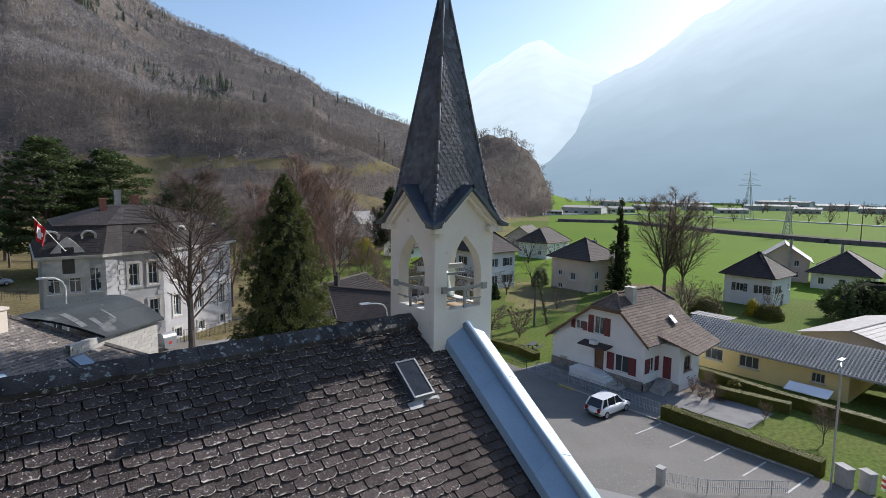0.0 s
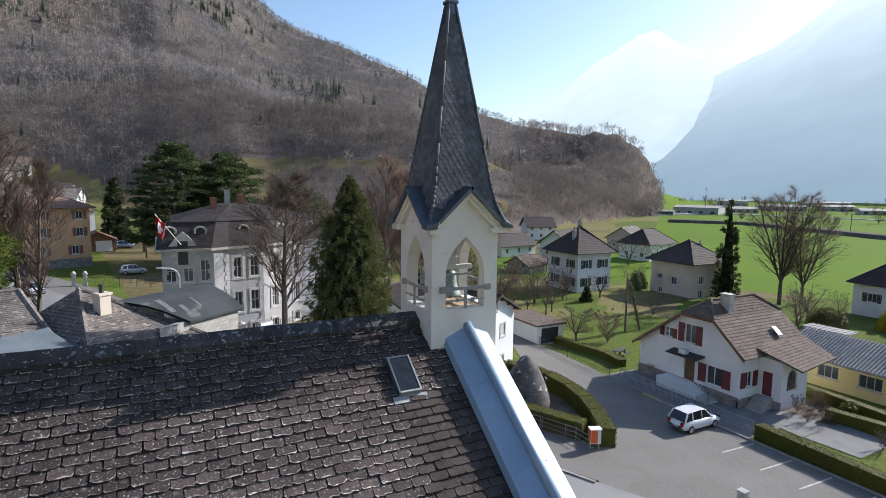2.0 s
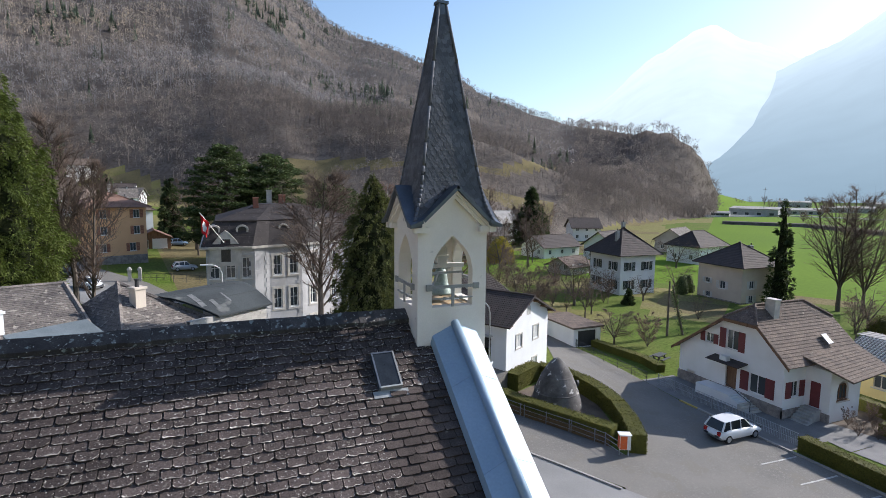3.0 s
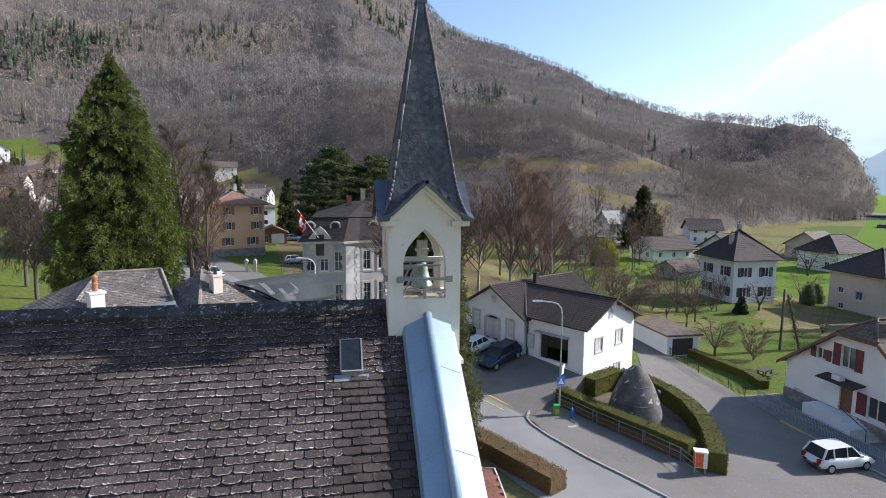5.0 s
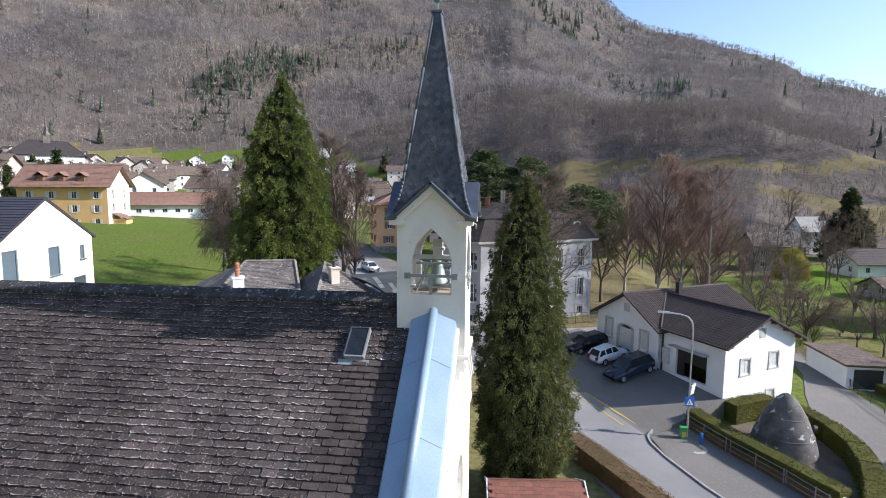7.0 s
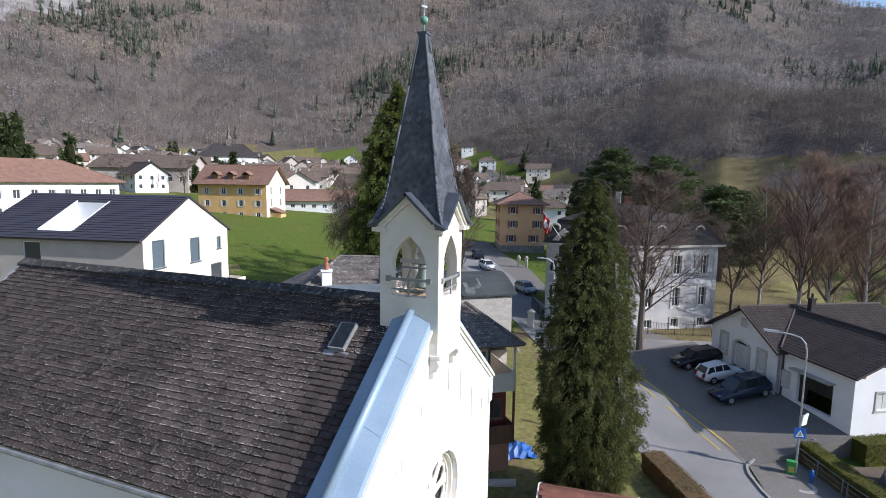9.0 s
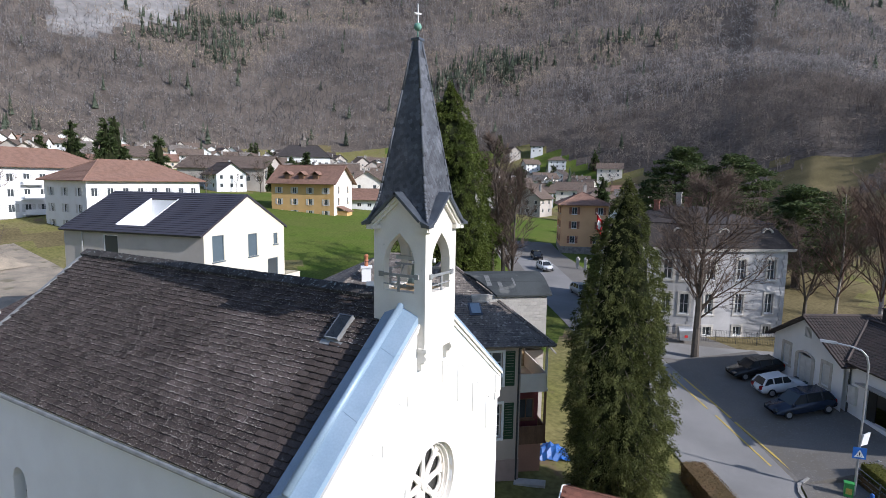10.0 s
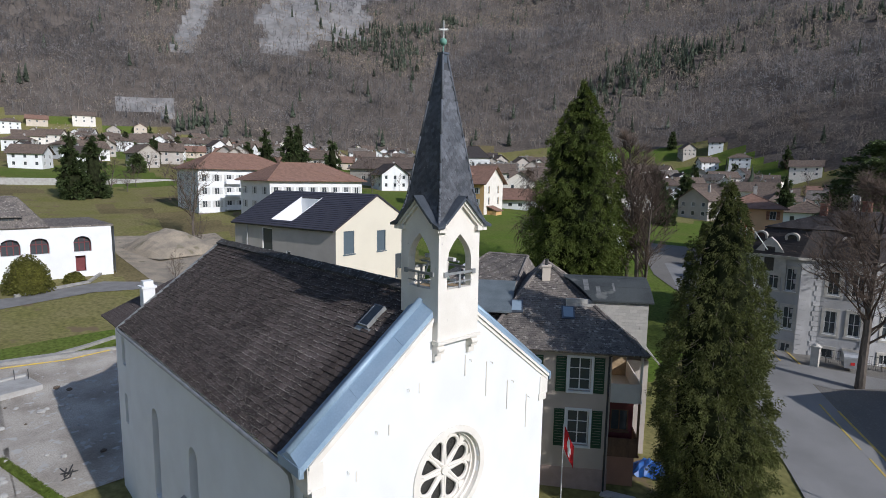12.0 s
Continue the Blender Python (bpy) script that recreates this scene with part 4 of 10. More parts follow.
# ---- houses ----
def window(parent, P, U, u0, u1, z0, z1, depth=0.14, fmat=None, bars=1, sill=True, cross=0, pane=None, far=False):
    """A framed window in an opening: frame, sill, glazing bars and pane."""
    P, U = Vector((*P[:2], 0)), Vector((*U[:2], 0)).normalized()
    N = Vector((U.y, -U.x, 0))

    def bx(m, a, b, za, zb, d0, d1):
        pts = []
        for z in (za, zb):
            for u, d in ((a, d0), (b, d0), (b, d1), (a, d1)):
                q = P + U * u - N * d
                pts.append((q.x, q.y, z))
        m.hexa(pts)

    if far:
        m = M()
        t = 0.09
        for a, b, za, zb, d in ((u0, u1, z0, z1, depth - 0.05), (u0 + t, u1 - t, z0 + t, z1 - t, depth - 0.05), (u0 + t, u1 - t, z0 + t, z1 - t, depth)):
            for u, z in ((a, za), (b, za), (b, zb), (a, zb)):
                q = P + U * u - N * d
                m.v.append((q.x, q.y, z))
        for k in range(4):
            h = (k + 1) % 4
            m.f += [(k, h, 4 + h, 4 + k), (4 + k, 4 + h, 8 + h, 8 + k)]
        m.f.append((8, 9, 10, 11))
        m.m = [0] * 8 + [1]
        return part("window", m, [fmat or WFRAME, pane or GLASSM], parent)
    m = M()
    t = 0.07
    for a, b, za, zb in ((u0, u0 + t, z0, z1), (u1 - t, u1, z0, z1), (u0 + t, u1 - t, z0, z0 + t), (u0 + t, u1 - t, z1 - t, z1)):
        bx(m, a, b, za, zb, depth - 0.05, depth + 0.03)
    for k in range(bars):
        u = u0 + (u1 - u0) * (k + 1) / (bars + 1)
        bx(m, u - 0.03, u + 0.03, z0 + t, z1 - t, depth - 0.05, depth + 0.02)
    for k in range(cross):
        z = z0 + (z1 - z0) * (k + 1) / (cross + 1)
        bx(m, u0 + t, u1 - t, z - 0.02, z + 0.02, depth - 0.04, depth + 0.02)
    if sill:
        bx(m, u0 - 0.08, u1 + 0.08, z0 - 0.09, z0 - 0.005, -0.08, depth - 0.06)
    w = part("window", m, fmat or WFRAME, parent)
    m = M()
    bx(m, u0 + t, u1 - t, z0 + t, z1 - t, depth - 0.005, depth + 0.005)
    part("pane", m, pane or GLASSM, w)
    return w


def shutter(parent, P, U, u0, u1, z0, z1, material, boarded=False):
    P, U = Vector((*P[:2], 0)), Vector((*U[:2], 0)).normalized()
    N = Vector((U.y, -U.x, 0))
    m = M()

    def bx(a, b, za, zb, d0, d1):
        pts = []
        for z in (za, zb):
            for u, d in ((a, d0), (b, d0), (b, d1), (a, d1)):
                q = P + U * u - N * d
                pts.append((q.x, q.y, z))
        m.hexa(pts)

    bx(u0, u0 + 0.06, z0, z1, -0.06, -0.01)
    bx(u1 - 0.06, u1, z0, z1, -0.06, -0.01)
    for za, zb in ((z0, z0 + 0.07), (z1 - 0.07, z1), ((z0 + z1) / 2 - 0.04, (z0 + z1) / 2 + 0.04)):
        bx(u0 + 0.06, u1 - 0.06, za, zb, -0.06, -0.01)
    if boarded:
        bx(u0 + 0.05, u1 - 0.05, z0 + 0.05, z1 - 0.05, -0.048, -0.018)
    n = 0 if boarded else max(3, int((z1 - z0) / 0.16))
    for k in range(n):
        z = z0 + 0.07 + (z1 - z0 - 0.14) * k / n
        bx(u0 + 0.06, u1 - 0.06, z, z + (z1 - z0 - 0.14) / n * 0.8, -0.045, -0.02)
    part("shutter", m, material, parent)


def chimney(parent, x, y, z0, z1, w=0.6, d=0.5, material=None, pots=1):
    m = M()
    m.box(x - w / 2, x + w / 2, y - d / 2, y + d / 2, z0, z1)
    m.box(x - w / 2 - 0.06, x + w / 2 + 0.06, y - d / 2 - 0.06, y + d / 2 + 0.06, z1, z1 + 0.1)
    c = part("chimney", m, material or CONCRETE, parent)
    for k in range(pots):
        m = M()
        px = x + (k - (pots - 1) / 2) * 0.35
        m.lathe([(0.10, 0.1), (0.09, 0.4), (0.13, 0.42), (0.13, 0.48)], 10, (px, y, z1))
        part("chimney_pot", m, IRON, c)


SIDES = {"S": lambda w, d: ((-w / 2, -d / 2), (1, 0), w), "E": lambda w, d: ((w / 2, -d / 2), (0, 1), d),
         "N": lambda w, d: ((w / 2, d / 2), (-1, 0), w), "W": lambda w, d: ((-w / 2, d / 2), (0, -1), d)}


def roof_mesh(w, d, eave, ridge, kind, over, inset, step, lift=0.03):
    m = M()
    x0, x1, y0, y1 = -w / 2 - over, w / 2 + over, -d / 2 - over, d / 2 + over
    if kind == "gy":
        fall = (ridge - eave) / (w / 2) * over
        ze = eave - fall
        courses(m, (x0, y1, ze), (x0, y0, ze), (0, y0, ridge), (0, y1, ridge), step, lift)
        courses(m, (x1, y0, ze), (x1, y1, ze), (0, y1, ridge), (0, y0, ridge), step, lift)
        hips = [((0, y0, ridge), (0, y1, ridge))]
    elif kind == "gx":
        fall = (ridge - eave) / (d / 2) * over
        ze = eave - fall
        courses(m, (x0, y0, ze), (x1, y0, ze), (x1, 0, ridge), (x0, 0, ridge), step, lift)
        courses(m, (x1, y1, ze), (x0, y1, ze), (x0, 0, ridge), (x1, 0, ridge), step, lift)
        hips = [((x0, 0, ridge), (x1, 0, ridge))]
    else:
        ze = eave - 0.15
        a, b = (-w / 2 + inset, 0), (w / 2 - inset, 0)
        if d > w:
            a, b = (0, -d / 2 + inset), (0, d / 2 - inset)
        A, B = (*a, ridge), (*b, ridge)
        c = [(x0, y0, ze), (x1, y0, ze), (x1, y1, ze), (x0, y1, ze)]
        if d > w:
            quads = [(c[0], c[1], A, A), (c[1], c[2], B, A), (c[2], c[3], B, B), (c[3], c[0], A, B)]
            ends = [A, A, B, B]
        else:
            quads = [(c[0], c[1], B, A), (c[1], c[2], B, B), (c[2], c[3], A, B), (c[3], c[0], A, A)]
            ends = [A, B, B, A]
        for q in quads:
            courses(m, *q, step, lift)
        hips = [(A, B)] if (Vector(A) - Vector(B)).length > 0.1 else []
        hips += [(p, e) for p, e in zip(c, ends)]
    return m, hips


def house(name, label, cx, cy, z0, w, d, rot, eave, ridge, roof, wmat, rmat, over=0.6, inset=3.0, wins=None, smat=None, chims=(), step=0.35, plinth=None, fmat=None, ridge_tiles=True, blank=(), category="house", group="", sunk=1.5, pane=None, bars=1, far=False):
    """A house on its own axes: wins maps a side to rows (u, sill, width, height, shuttered)."""
    h = thing(name, label, category, pose(cx, cy, z0, 0, 0, rot), group)
    m = M()
    wins = wins or {}
    for s, f in SIDES.items():
        P, U, L = f(w, d)
        top = eave
        if (roof == "gx" and s in "EW") or (roof == "gy" and s in "SN"):
            top = lambda u, L=L: eave + (ridge - eave) * (1 - abs(2 * u / L - 1)) - 0.08
        ops = [(u - ww / 2, u + ww / 2, z, z + hh) for u, z, ww, hh, sh in wins.get(s, ())]
        wall(m, P, U, L, -sunk, top, ops, 0.3)
    part("wall", m, wmat, h)
    if plinth:
        m = M()
        m.box(-w / 2 - 0.03, w / 2 + 0.03, -d / 2 - 0.03, d / 2 + 0.03, -sunk, plinth[0])
        part("plinth", m, plinth[1], h)
    for s, rows in wins.items():
        P, U, L = SIDES[s](w, d)
        for u, z, ww, hh, sh in rows:
            window(h, P, U, u - ww / 2, u + ww / 2, z, z + hh, fmat=fmat, pane=pane, bars=bars if ww > 0.7 else 0, far=far)
            if sh and smat:
                sw = ww / 2
                shutter(h, P, U, u - ww / 2 - sw - 0.03, u - ww / 2 - 0.03, z, z + hh, smat)
                shutter(h, P, U, u + ww / 2 + 0.03, u + ww / 2 + sw + 0.03, z, z + hh, smat)
    m, hips = roof_mesh(w, d, eave, ridge, roof, over, inset, step)
    r = part("roof", m, rmat, h)
    if ridge_tiles:
        m = M()
        for a, b in hips:
            m.tube(Vector(a) + Vector((0, 0, 0.02)), Vector(b) + Vector((0, 0, 0.02)), 0.11, 0.11, 6)
        part("ridge_capping", m, rmat, r)
    for x, y, za, zb in chims:
        chimney(h, x, y, za, zb)
    return h


def row(us, z, w, h, sh=True):
    return [(u, z, w, h, sh) for u in us]


# rectory behind the chapel: rendered walls, green shutters, slate hipped roof
RU, RV = Vector((0.78, 0.626, 0)), Vector((-0.626, 0.78, 0))
rz = 1.2
rect = thing("rectory", "beige rendered rectory with green shutters and grey slate hipped roof", "house", Matrix(((0.78, -0.626, 0, -2.2), (0.626, 0.78, 0, 19.2), (0, 0, 1, 0), (0, 0, 0, 1))))
EZ, FV = 9.55, -2.58
m = M()
fw = [(4.55, 5.75, 7.15, 9.05), (4.55, 5.75, 3.95, 6.0), (1.2, 2.4, 7.15, 9.05), (1.2, 2.4, 3.95, 6.0)]
wall(m, (-9.45, FV), (1, 0), 6.85, -0.5, EZ, fw, 0.4)
wall(m, (-2.6, FV), (0, 1), 10.6, -0.5, EZ, [(0.5, 1.5, 7.0, 9.0), (0.5, 1.5, 3.8, 5.8)], 0.4)
wall(m, (-2.6, 8.02), (-1, 0), 14.0, -0.5, EZ, [], 0.4)
wall(m, (-16.6, 8.02), (0, -1), 10.6, -0.5, EZ, [], 0.4)
wall(m, (-16.6, FV), (1, 0), 7.15, -0.5, EZ, [], 0.4)
part("wall", m, mat("rectory_render", (0.50, 0.425, 0.355), 0.9, 0.06, 0.6, 0.25, 50, (0.43, 0.365, 0.305)), rect)
m = M()
m.box(-16.63, -2.57, FV - 0.03, 8.05, -0.5, 2.6)
part("plinth", m, mat("pink_grey_plinth", (0.40, 0.30, 0.26), 0.9, 0.1, 2, 0.2, 30), rect)
for a, b, z0, z1 in fw:
    P, U = (-9.45, FV), (1, 0)
    window(rect, P, U, a, b, z0, z1, 0.2, bars=1, cross=2)
    m = M()
    for x0, x1, za, zb in ((a - 0.14, a, z0 - 0.14, z1 + 0.14), (b, b + 0.14, z0 - 0.14, z1 + 0.14), (a, b, z1, z1 + 0.14), (a, b, z0 - 0.14, z0)):
        m.box(-9.45 + x0, -9.45 + x1, FV - 0.06, FV + 0.01, za, zb)
    part("window_surround", m, WFRAME, rect)
    for s, e in ((a - 0.72, a - 0.16), (b + 0.16, b + 0.72)):
        shutter(rect, P, U, s, e, z0 - 0.08, z1 + 0.05, GREENSH)
m = M()
PK = (-6.1, 3.75, 13.5)
C0, C1, C2, C3 = (-9.9, -3.0, EZ), (-0.85, -3.3, EZ), (-0.85, 8.6, EZ), (-9.9, 8.6, EZ)
courses(m, C0, C1, PK, PK, 0.17, 0.02)
courses(m, C1, C2, PK, PK, 0.17, 0.02)
courses(m, C2, C3, PK, PK, 0.17, 0.02)
courses(m, C3, C0, PK, PK, 0.17, 0.02)
r = part("roof", m, GREYTILE, rect)
m = M()
R1, R2 = (-10.0, 7.3, 13.4), (-7.2, 6.3, 13.4)
c4 = [(-17.2, -3.0, EZ), (-9.3, -3.0, EZ), (-5.0, 11.6, EZ), (-17.2, 11.6, EZ)]
courses(m, c4[0], c4[1], R2, R1, 0.17, 0.02)
courses(m, c4[1], c4[2], R2, R2, 0.17, 0.02)
courses(m, c4[2], c4[3], R1, R2, 0.17, 0.02)
courses(m, c4[3], c4[0], R1, R1, 0.17, 0.02)
part("roof", m, GREYTILE, rect)
m = M()
for a, b in ((C1, PK), (C0, PK), (PK, C2), (c4[0], R1), (R1, R2), (c4[1], R2)):
    m.tube(a, b, 0.12, 0.12, 6)
part("hip_capping", m, GREYTILE, r)
m = M()
m.hexa([(-11.6, -1.0, 11.0), (-8.2, -1.0, 11.0), (-8.0, 3.0, 12.1), (-11.2, 3.0, 12.1), (-11.6, -1.0, 11.1), (-8.2, -1.0, 11.1), (-8.0, 3.0, 12.2), (-11.2, 3.0, 12.2)])
part("valley_sheet", m, mat("grey_blue_zinc", (0.17, 0.20, 0.215), 0.7, 0.15, 1, 0.2, 20, (0.12, 0.145, 0.155), metal=0.2), rect, "weathered zinc roof valley")
chimney(rect, -6.1, 2.2, 11.8, 13.35, 0.5, 0.5, BEIGE, 1)
chimney(rect, -11.2, 3.86, 11.4, 12.95, 0.6, 0.6, WHITE, 0)
m = M()
m.lathe([(0.13, 0), (0.11, 0.35), (0.16, 0.4), (0.10, 0.5), (0.15, 0.75), (0.05, 0.85)], 12, (-11.2, 3.86, 13.0))
part("chimney_pot", m, TERRA, rect, "terracotta chimney pot")
kk = (PK[2] - EZ) / (PK[1] + 3.0)
for u, v in ((-4.9, -0.5), (-7.9, -0.2)):
    zc = EZ + (v + 3.0) * kk
    m = M()
    m.hexa([(u - 0.38, v - 0.45, zc - 0.45 * kk), (u + 0.38, v - 0.45, zc - 0.45 * kk), (u + 0.38, v + 0.45, zc + 0.45 * kk), (u - 0.38, v + 0.45, zc + 0.45 * kk),
            (u - 0.38, v - 0.52, zc - 0.45 * kk + 0.12), (u + 0.38, v - 0.52, zc - 0.45 * kk + 0.12), (u + 0.38, v + 0.38, zc + 0.45 * kk + 0.12), (u - 0.38, v + 0.38, zc + 0.45 * kk + 0.12)])
    rw = part("roof_window", m, LEAD, rect)
    m = M()
    m.hexa([(u - 0.28, v - 0.45, zc - 0.36 * kk + 0.13), (u + 0.28, v - 0.45, zc - 0.36 * kk + 0.13), (u + 0.28, v + 0.27, zc + 0.36 * kk + 0.13), (u - 0.28, v + 0.27, zc + 0.36 * kk + 0.13),
            (u - 0.28, v - 0.46, zc - 0.36 * kk + 0.15), (u + 0.28, v - 0.46, zc - 0.36 * kk + 0.15), (u + 0.28, v + 0.26, zc + 0.36 * kk + 0.15), (u - 0.28, v + 0.26, zc + 0.36 * kk + 0.15)])
    # Pane is coloured pale blue for the sky it would reflect.
    part("pane", m, mat("painted_sky_glass", (0.25, 0.32, 0.38), 0.08, 0.05, 4, 0, 30), rw)
PATCHM = mat("pale_felt_patch", (0.17, 0.175, 0.175), 0.95, 0.15, 3, 0.2, 20, (0.12, 0.125, 0.125), spec=0.1)
# barrel-roofed upper storey
m = M()
wall(m, (-5.0, 0.0), (1, 0), 4.75, 8.5, 11.8, [], 0.25)
wall(m, (-0.25, 0.0), (0, 1), 4.9, 8.5, 11.8, [], 0.25)
box = part("attic_storey", m, BLOCKW, rect, "pale grey block-clad attic storey")
blk = M()
blk.box(0, 0.39, -0.025, 0.0, 0, 0.185)
blk_me = blk.mesh("cladding_block", [BLOCKW])
for i in range(11):
    for j in range(9):
        x = -4.9 + i * 0.4 + (0.2 if j % 2 else 0)
        if x < -0.62:
            o = part("cladding_block", blk_me, None, box)
            o.location = (x, -0.003, 9.95 + j * 0.195)
m = M()
n = 14
ring = [(-0.2 + 5.3 * k / n, 11.82 + 1.0 * math.sin(math.pi * k / n)) for k in range(n + 1)]
for k in range(n):
    (y0, za), (y1, zb) = ring[k], ring[k + 1]
    xa, xb = (-3.5 - 1.5 * min(1, q / 6) for q in (k, k + 1))
    m.quad((xa, y0, za), (0.0, y0, za), (0.0, y1, zb), (xb, y1, zb))
    m.quad((0.0, y0, za - 0.1), (xa, y0, za - 0.1), (xb, y1, zb - 0.1), (0.0, y1, zb - 0.1))
    m.quad((0.0, y0, za), (0.0, y0, za - 0.1), (0.0, y1, zb - 0.1), (0.0, y1, zb))
m.quad((-3.5, ring[0][0], ring[0][1] - 0.1), (0.0, ring[0][0], ring[0][1] - 0.1), (0.0, *ring[0]), (-3.5, *ring[0]))
br = part("barrel_roof", m, FELT, rect, "grey felted barrel roof")
for k in (3, 6, 9, 12):
    y0, za = ring[k]
    m = M()
    m.tube((-4.3, y0, za + 0.0), (0.0, y0, za + 0.0), 0.018, 0.018, 6)
    part("felt_seam", m, FELT, br)
for x, k0, k1, w in ((-3.9, 2, 5, 0.3), (-2.2, 2, 4, 0.12), (-3.2, 1, 3, 0.25)):
    m = M()
    for k in range(k0, k1):
        (y0, za), (y1, zb) = ring[k], ring[k + 1]
        m.hexa([(x, y0, za), (x + w, y0, za), (x + w, y1, zb), (x, y1, zb), (x, y0, za + 0.012), (x + w, y0, za + 0.012), (x + w, y1, zb + 0.012), (x, y1, zb + 0.012)])
    part("felt_patch", m, PATCHM, br, "pale repair strip")
m = M()
m.quad((-0.25, 0.0, 11.7), (-0.25, 4.9, 11.7), *[(-0.25, y, z - 0.1) for y, z in ring[-2:0:-1]])
part("gable_end", m, BLOCKW, rect)
# ground floor under the balconies, and the clapboarded wing behind
m = M()
wall(m, (-2.55, -1.7), (1, 0), 1.6, -0.3, 3.25, [], 0.2)
wall(m, (-0.95, -1.7), (0, 1), 4.0, -0.3, 3.25, [(1.0, 2.2, 1.2, 2.4)], 0.2)
part("porch_wall", m, mat("terracotta_render", (0.50, 0.27, 0.18), 0.9, 0.08, 1, 0.2, 30), rect, "terracotta rendered porch wall")
m = M()
wall(m, (-2.55, -1.3), (1, 0), 1.5, 3.4, 6.5, [(0.25, 1.25, 4.4, 5.7)], 0.15)
bw = part("loggia_wall", m, REDSH, rect, "dark red boarded loggia wall")
window(bw, (-2.55, -1.3), (1, 0), 0.25, 1.25, 4.4, 5.7, 0.08, WOOD, 1)
m = M()
wall(m, (-2.55, 1.9), (1, 0), 1.6, 6.6, 9.5, [], 0.15)
part("loggia_back", m, PLANKW, rect, "pale boarded loggia back")
wing = M()
wing.box(-2.6, 0.5, 2.3, 7.9, -0.3, 7.5)
wg = part("rear_wing", wing, GREYR, rect, "grey clapboarded rear wing")
for k in range(30):
    m = M()
    z = 0.2 + k * 0.24
    m.hexa([(-0.9, 2.27, z), (0.5, 2.27, z), (0.5, 2.3, z), (-0.9, 2.3, z), (-0.9, 2.285, z + 0.23), (0.5, 2.285, z + 0.23), (0.5, 2.3, z + 0.23), (-0.9, 2.3, z + 0.23)])
    part("clapboard", m, GREYR, wg)
# balconies at the corner
for z, c in ((6.6, CREAM), (3.4, WOOD)):
    m = M()
    m.box(-2.55, -0.8, -2.2, 2.2, z - 0.15, z)
    m.box(-2.55, -0.86, -2.2, -2.14, z, z + 0.95)
    m.box(-0.92, -0.86, -2.14, 2.2, z, z + 0.95)
    for p in ((-0.92, -2.2), (-0.92, 2.1)):
        m.box(p[0] - 0.06, p[0] + 0.06, p[1], p[1] + 0.12, z - 0.15, z + 3.0)
    part("balcony", m, c, rect, "cream boarded balcony" if c is CREAM else "brown wooden balcony")
m = M()
m.path([(-2.5, -2.85, EZ - 0.1), (-2.75, FV - 0.08, EZ - 0.3), (-2.75, FV - 0.08, 0)], 0.055, 8)
part("downpipe", m, IRON, rect)
m = M()
m.hexa([(-0.6, 1.0, 9.3), (0.9, 1.0, 7.6), (0.9, 8.4, 7.6), (-0.6, 8.4, 9.3), (-0.6, 1.0, 9.42), (0.9, 1.0, 7.72), (0.9, 8.4, 7.72), (-0.6, 8.4, 9.42)])
part("lower_roof", m, PALETILE, rect)
tarp = M()
for i in range(8):
    for j in range(6):
        f = lambda a, b: (2.4 * a / 8, 1.6 * b / 6, 0.75 * math.sin(math.pi * a / 8) * math.sin(math.pi * b / 6) + 0.12 * math.sin(a * 2.3 + b * 1.7) + 0.1)
        tarp.quad(f(i, j), f(i + 1, j), f(i + 1, j + 1), f(i, j + 1))
solid("tarpaulin", tarp, TARP, "crumpled blue tarpaulin over a heap by the rectory", "tarpaulin", pose(-2.6, 18.2, 1.2, 0, 0, 30))
m = M()
m.hexa([(-0.9, -0.35, 0), (0.9, -0.3, 0), (0.95, 0.35, 0), (-0.85, 0.3, 0), (-0.9, -0.35, 0.14), (0.9, -0.3, 0.16), (0.95, 0.35, 0.15), (-0.85, 0.3, 0.13)])
solid("stone_slab", m, PALESTONE, "pale stone slab lying on the grass", "slab", pose(-1.9, 15.6, 1.22, 0, 0, 20))

# long white house with red shutters beside the car park
ch = thing("villa", "white villa with dark red shutters and brown tiled roof", "house")
CE, CR = 4.7, 8.5
m = M()
gw = [(7.15, 8.05, 4.45, 5.35), (4.65, 5.85, 4.4, 6.15), (1.9, 3.4, 1.3, 2.95), (4.6, 5.7, 0.95, 3.1), (9.0, 9.9, 0.75, 1.2)]
# gable wall facing the car park, u runs from the far corner towards the road corner: built from y=26.9 down to 16.0
wall(m, (36.6, 26.9), (0, -1), 10.5, -0.6, lambda u: max(3.4, min(7.35, 3.6 + 0.74 * u, 4.75 + 0.86 * (10.9 - u))), [(10.9 - b, 10.9 - a, z0, z1) for a, b, z0, z1 in gw], 0.35)
wall(m, (36.6, 16.4), (1, 0), 3.0, -0.6, 4.6, [(0.98, 1.9, 1.65, 3.0)], 0.35)
wall(m, (39.25, 16.4), (0, -1), 2.0, -0.6, 4.2, [(0.4, 1.25, 0.95, 3.05)], 0.35)
wall(m, (39.25, 14.4), (1, 0), 3.75, -0.6, 4.05, [(0.85, 2.25, 1.75, lambda u: 2.65 + math.sqrt(max(0, 0.49 - (u - 1.55) ** 2)))], 0.35)
wall(m, (43.0, 14.4), (0, 1), 2.0, -0.6, 4.05, [], 0.35)
wall(m, (43.0, 16.4), (1, 0), 2.1, -0.6, 4.4, [], 0.35)
wall(m, (45.1, 16.4), (0, 1), 10.5, -0.6, 3.6, [], 0.35)
wall(m, (45.1, 26.9), (-1, 0), 8.5, -0.6, 3.4, [], 0.35)
part("wall", m, WHITE, ch)
m = M()
m.box(36.5, 36.597, 16.3, 26.95, -0.6, 0.95)
m.box(36.5, 39.25, 16.3, 16.397, -0.6, 0.75)
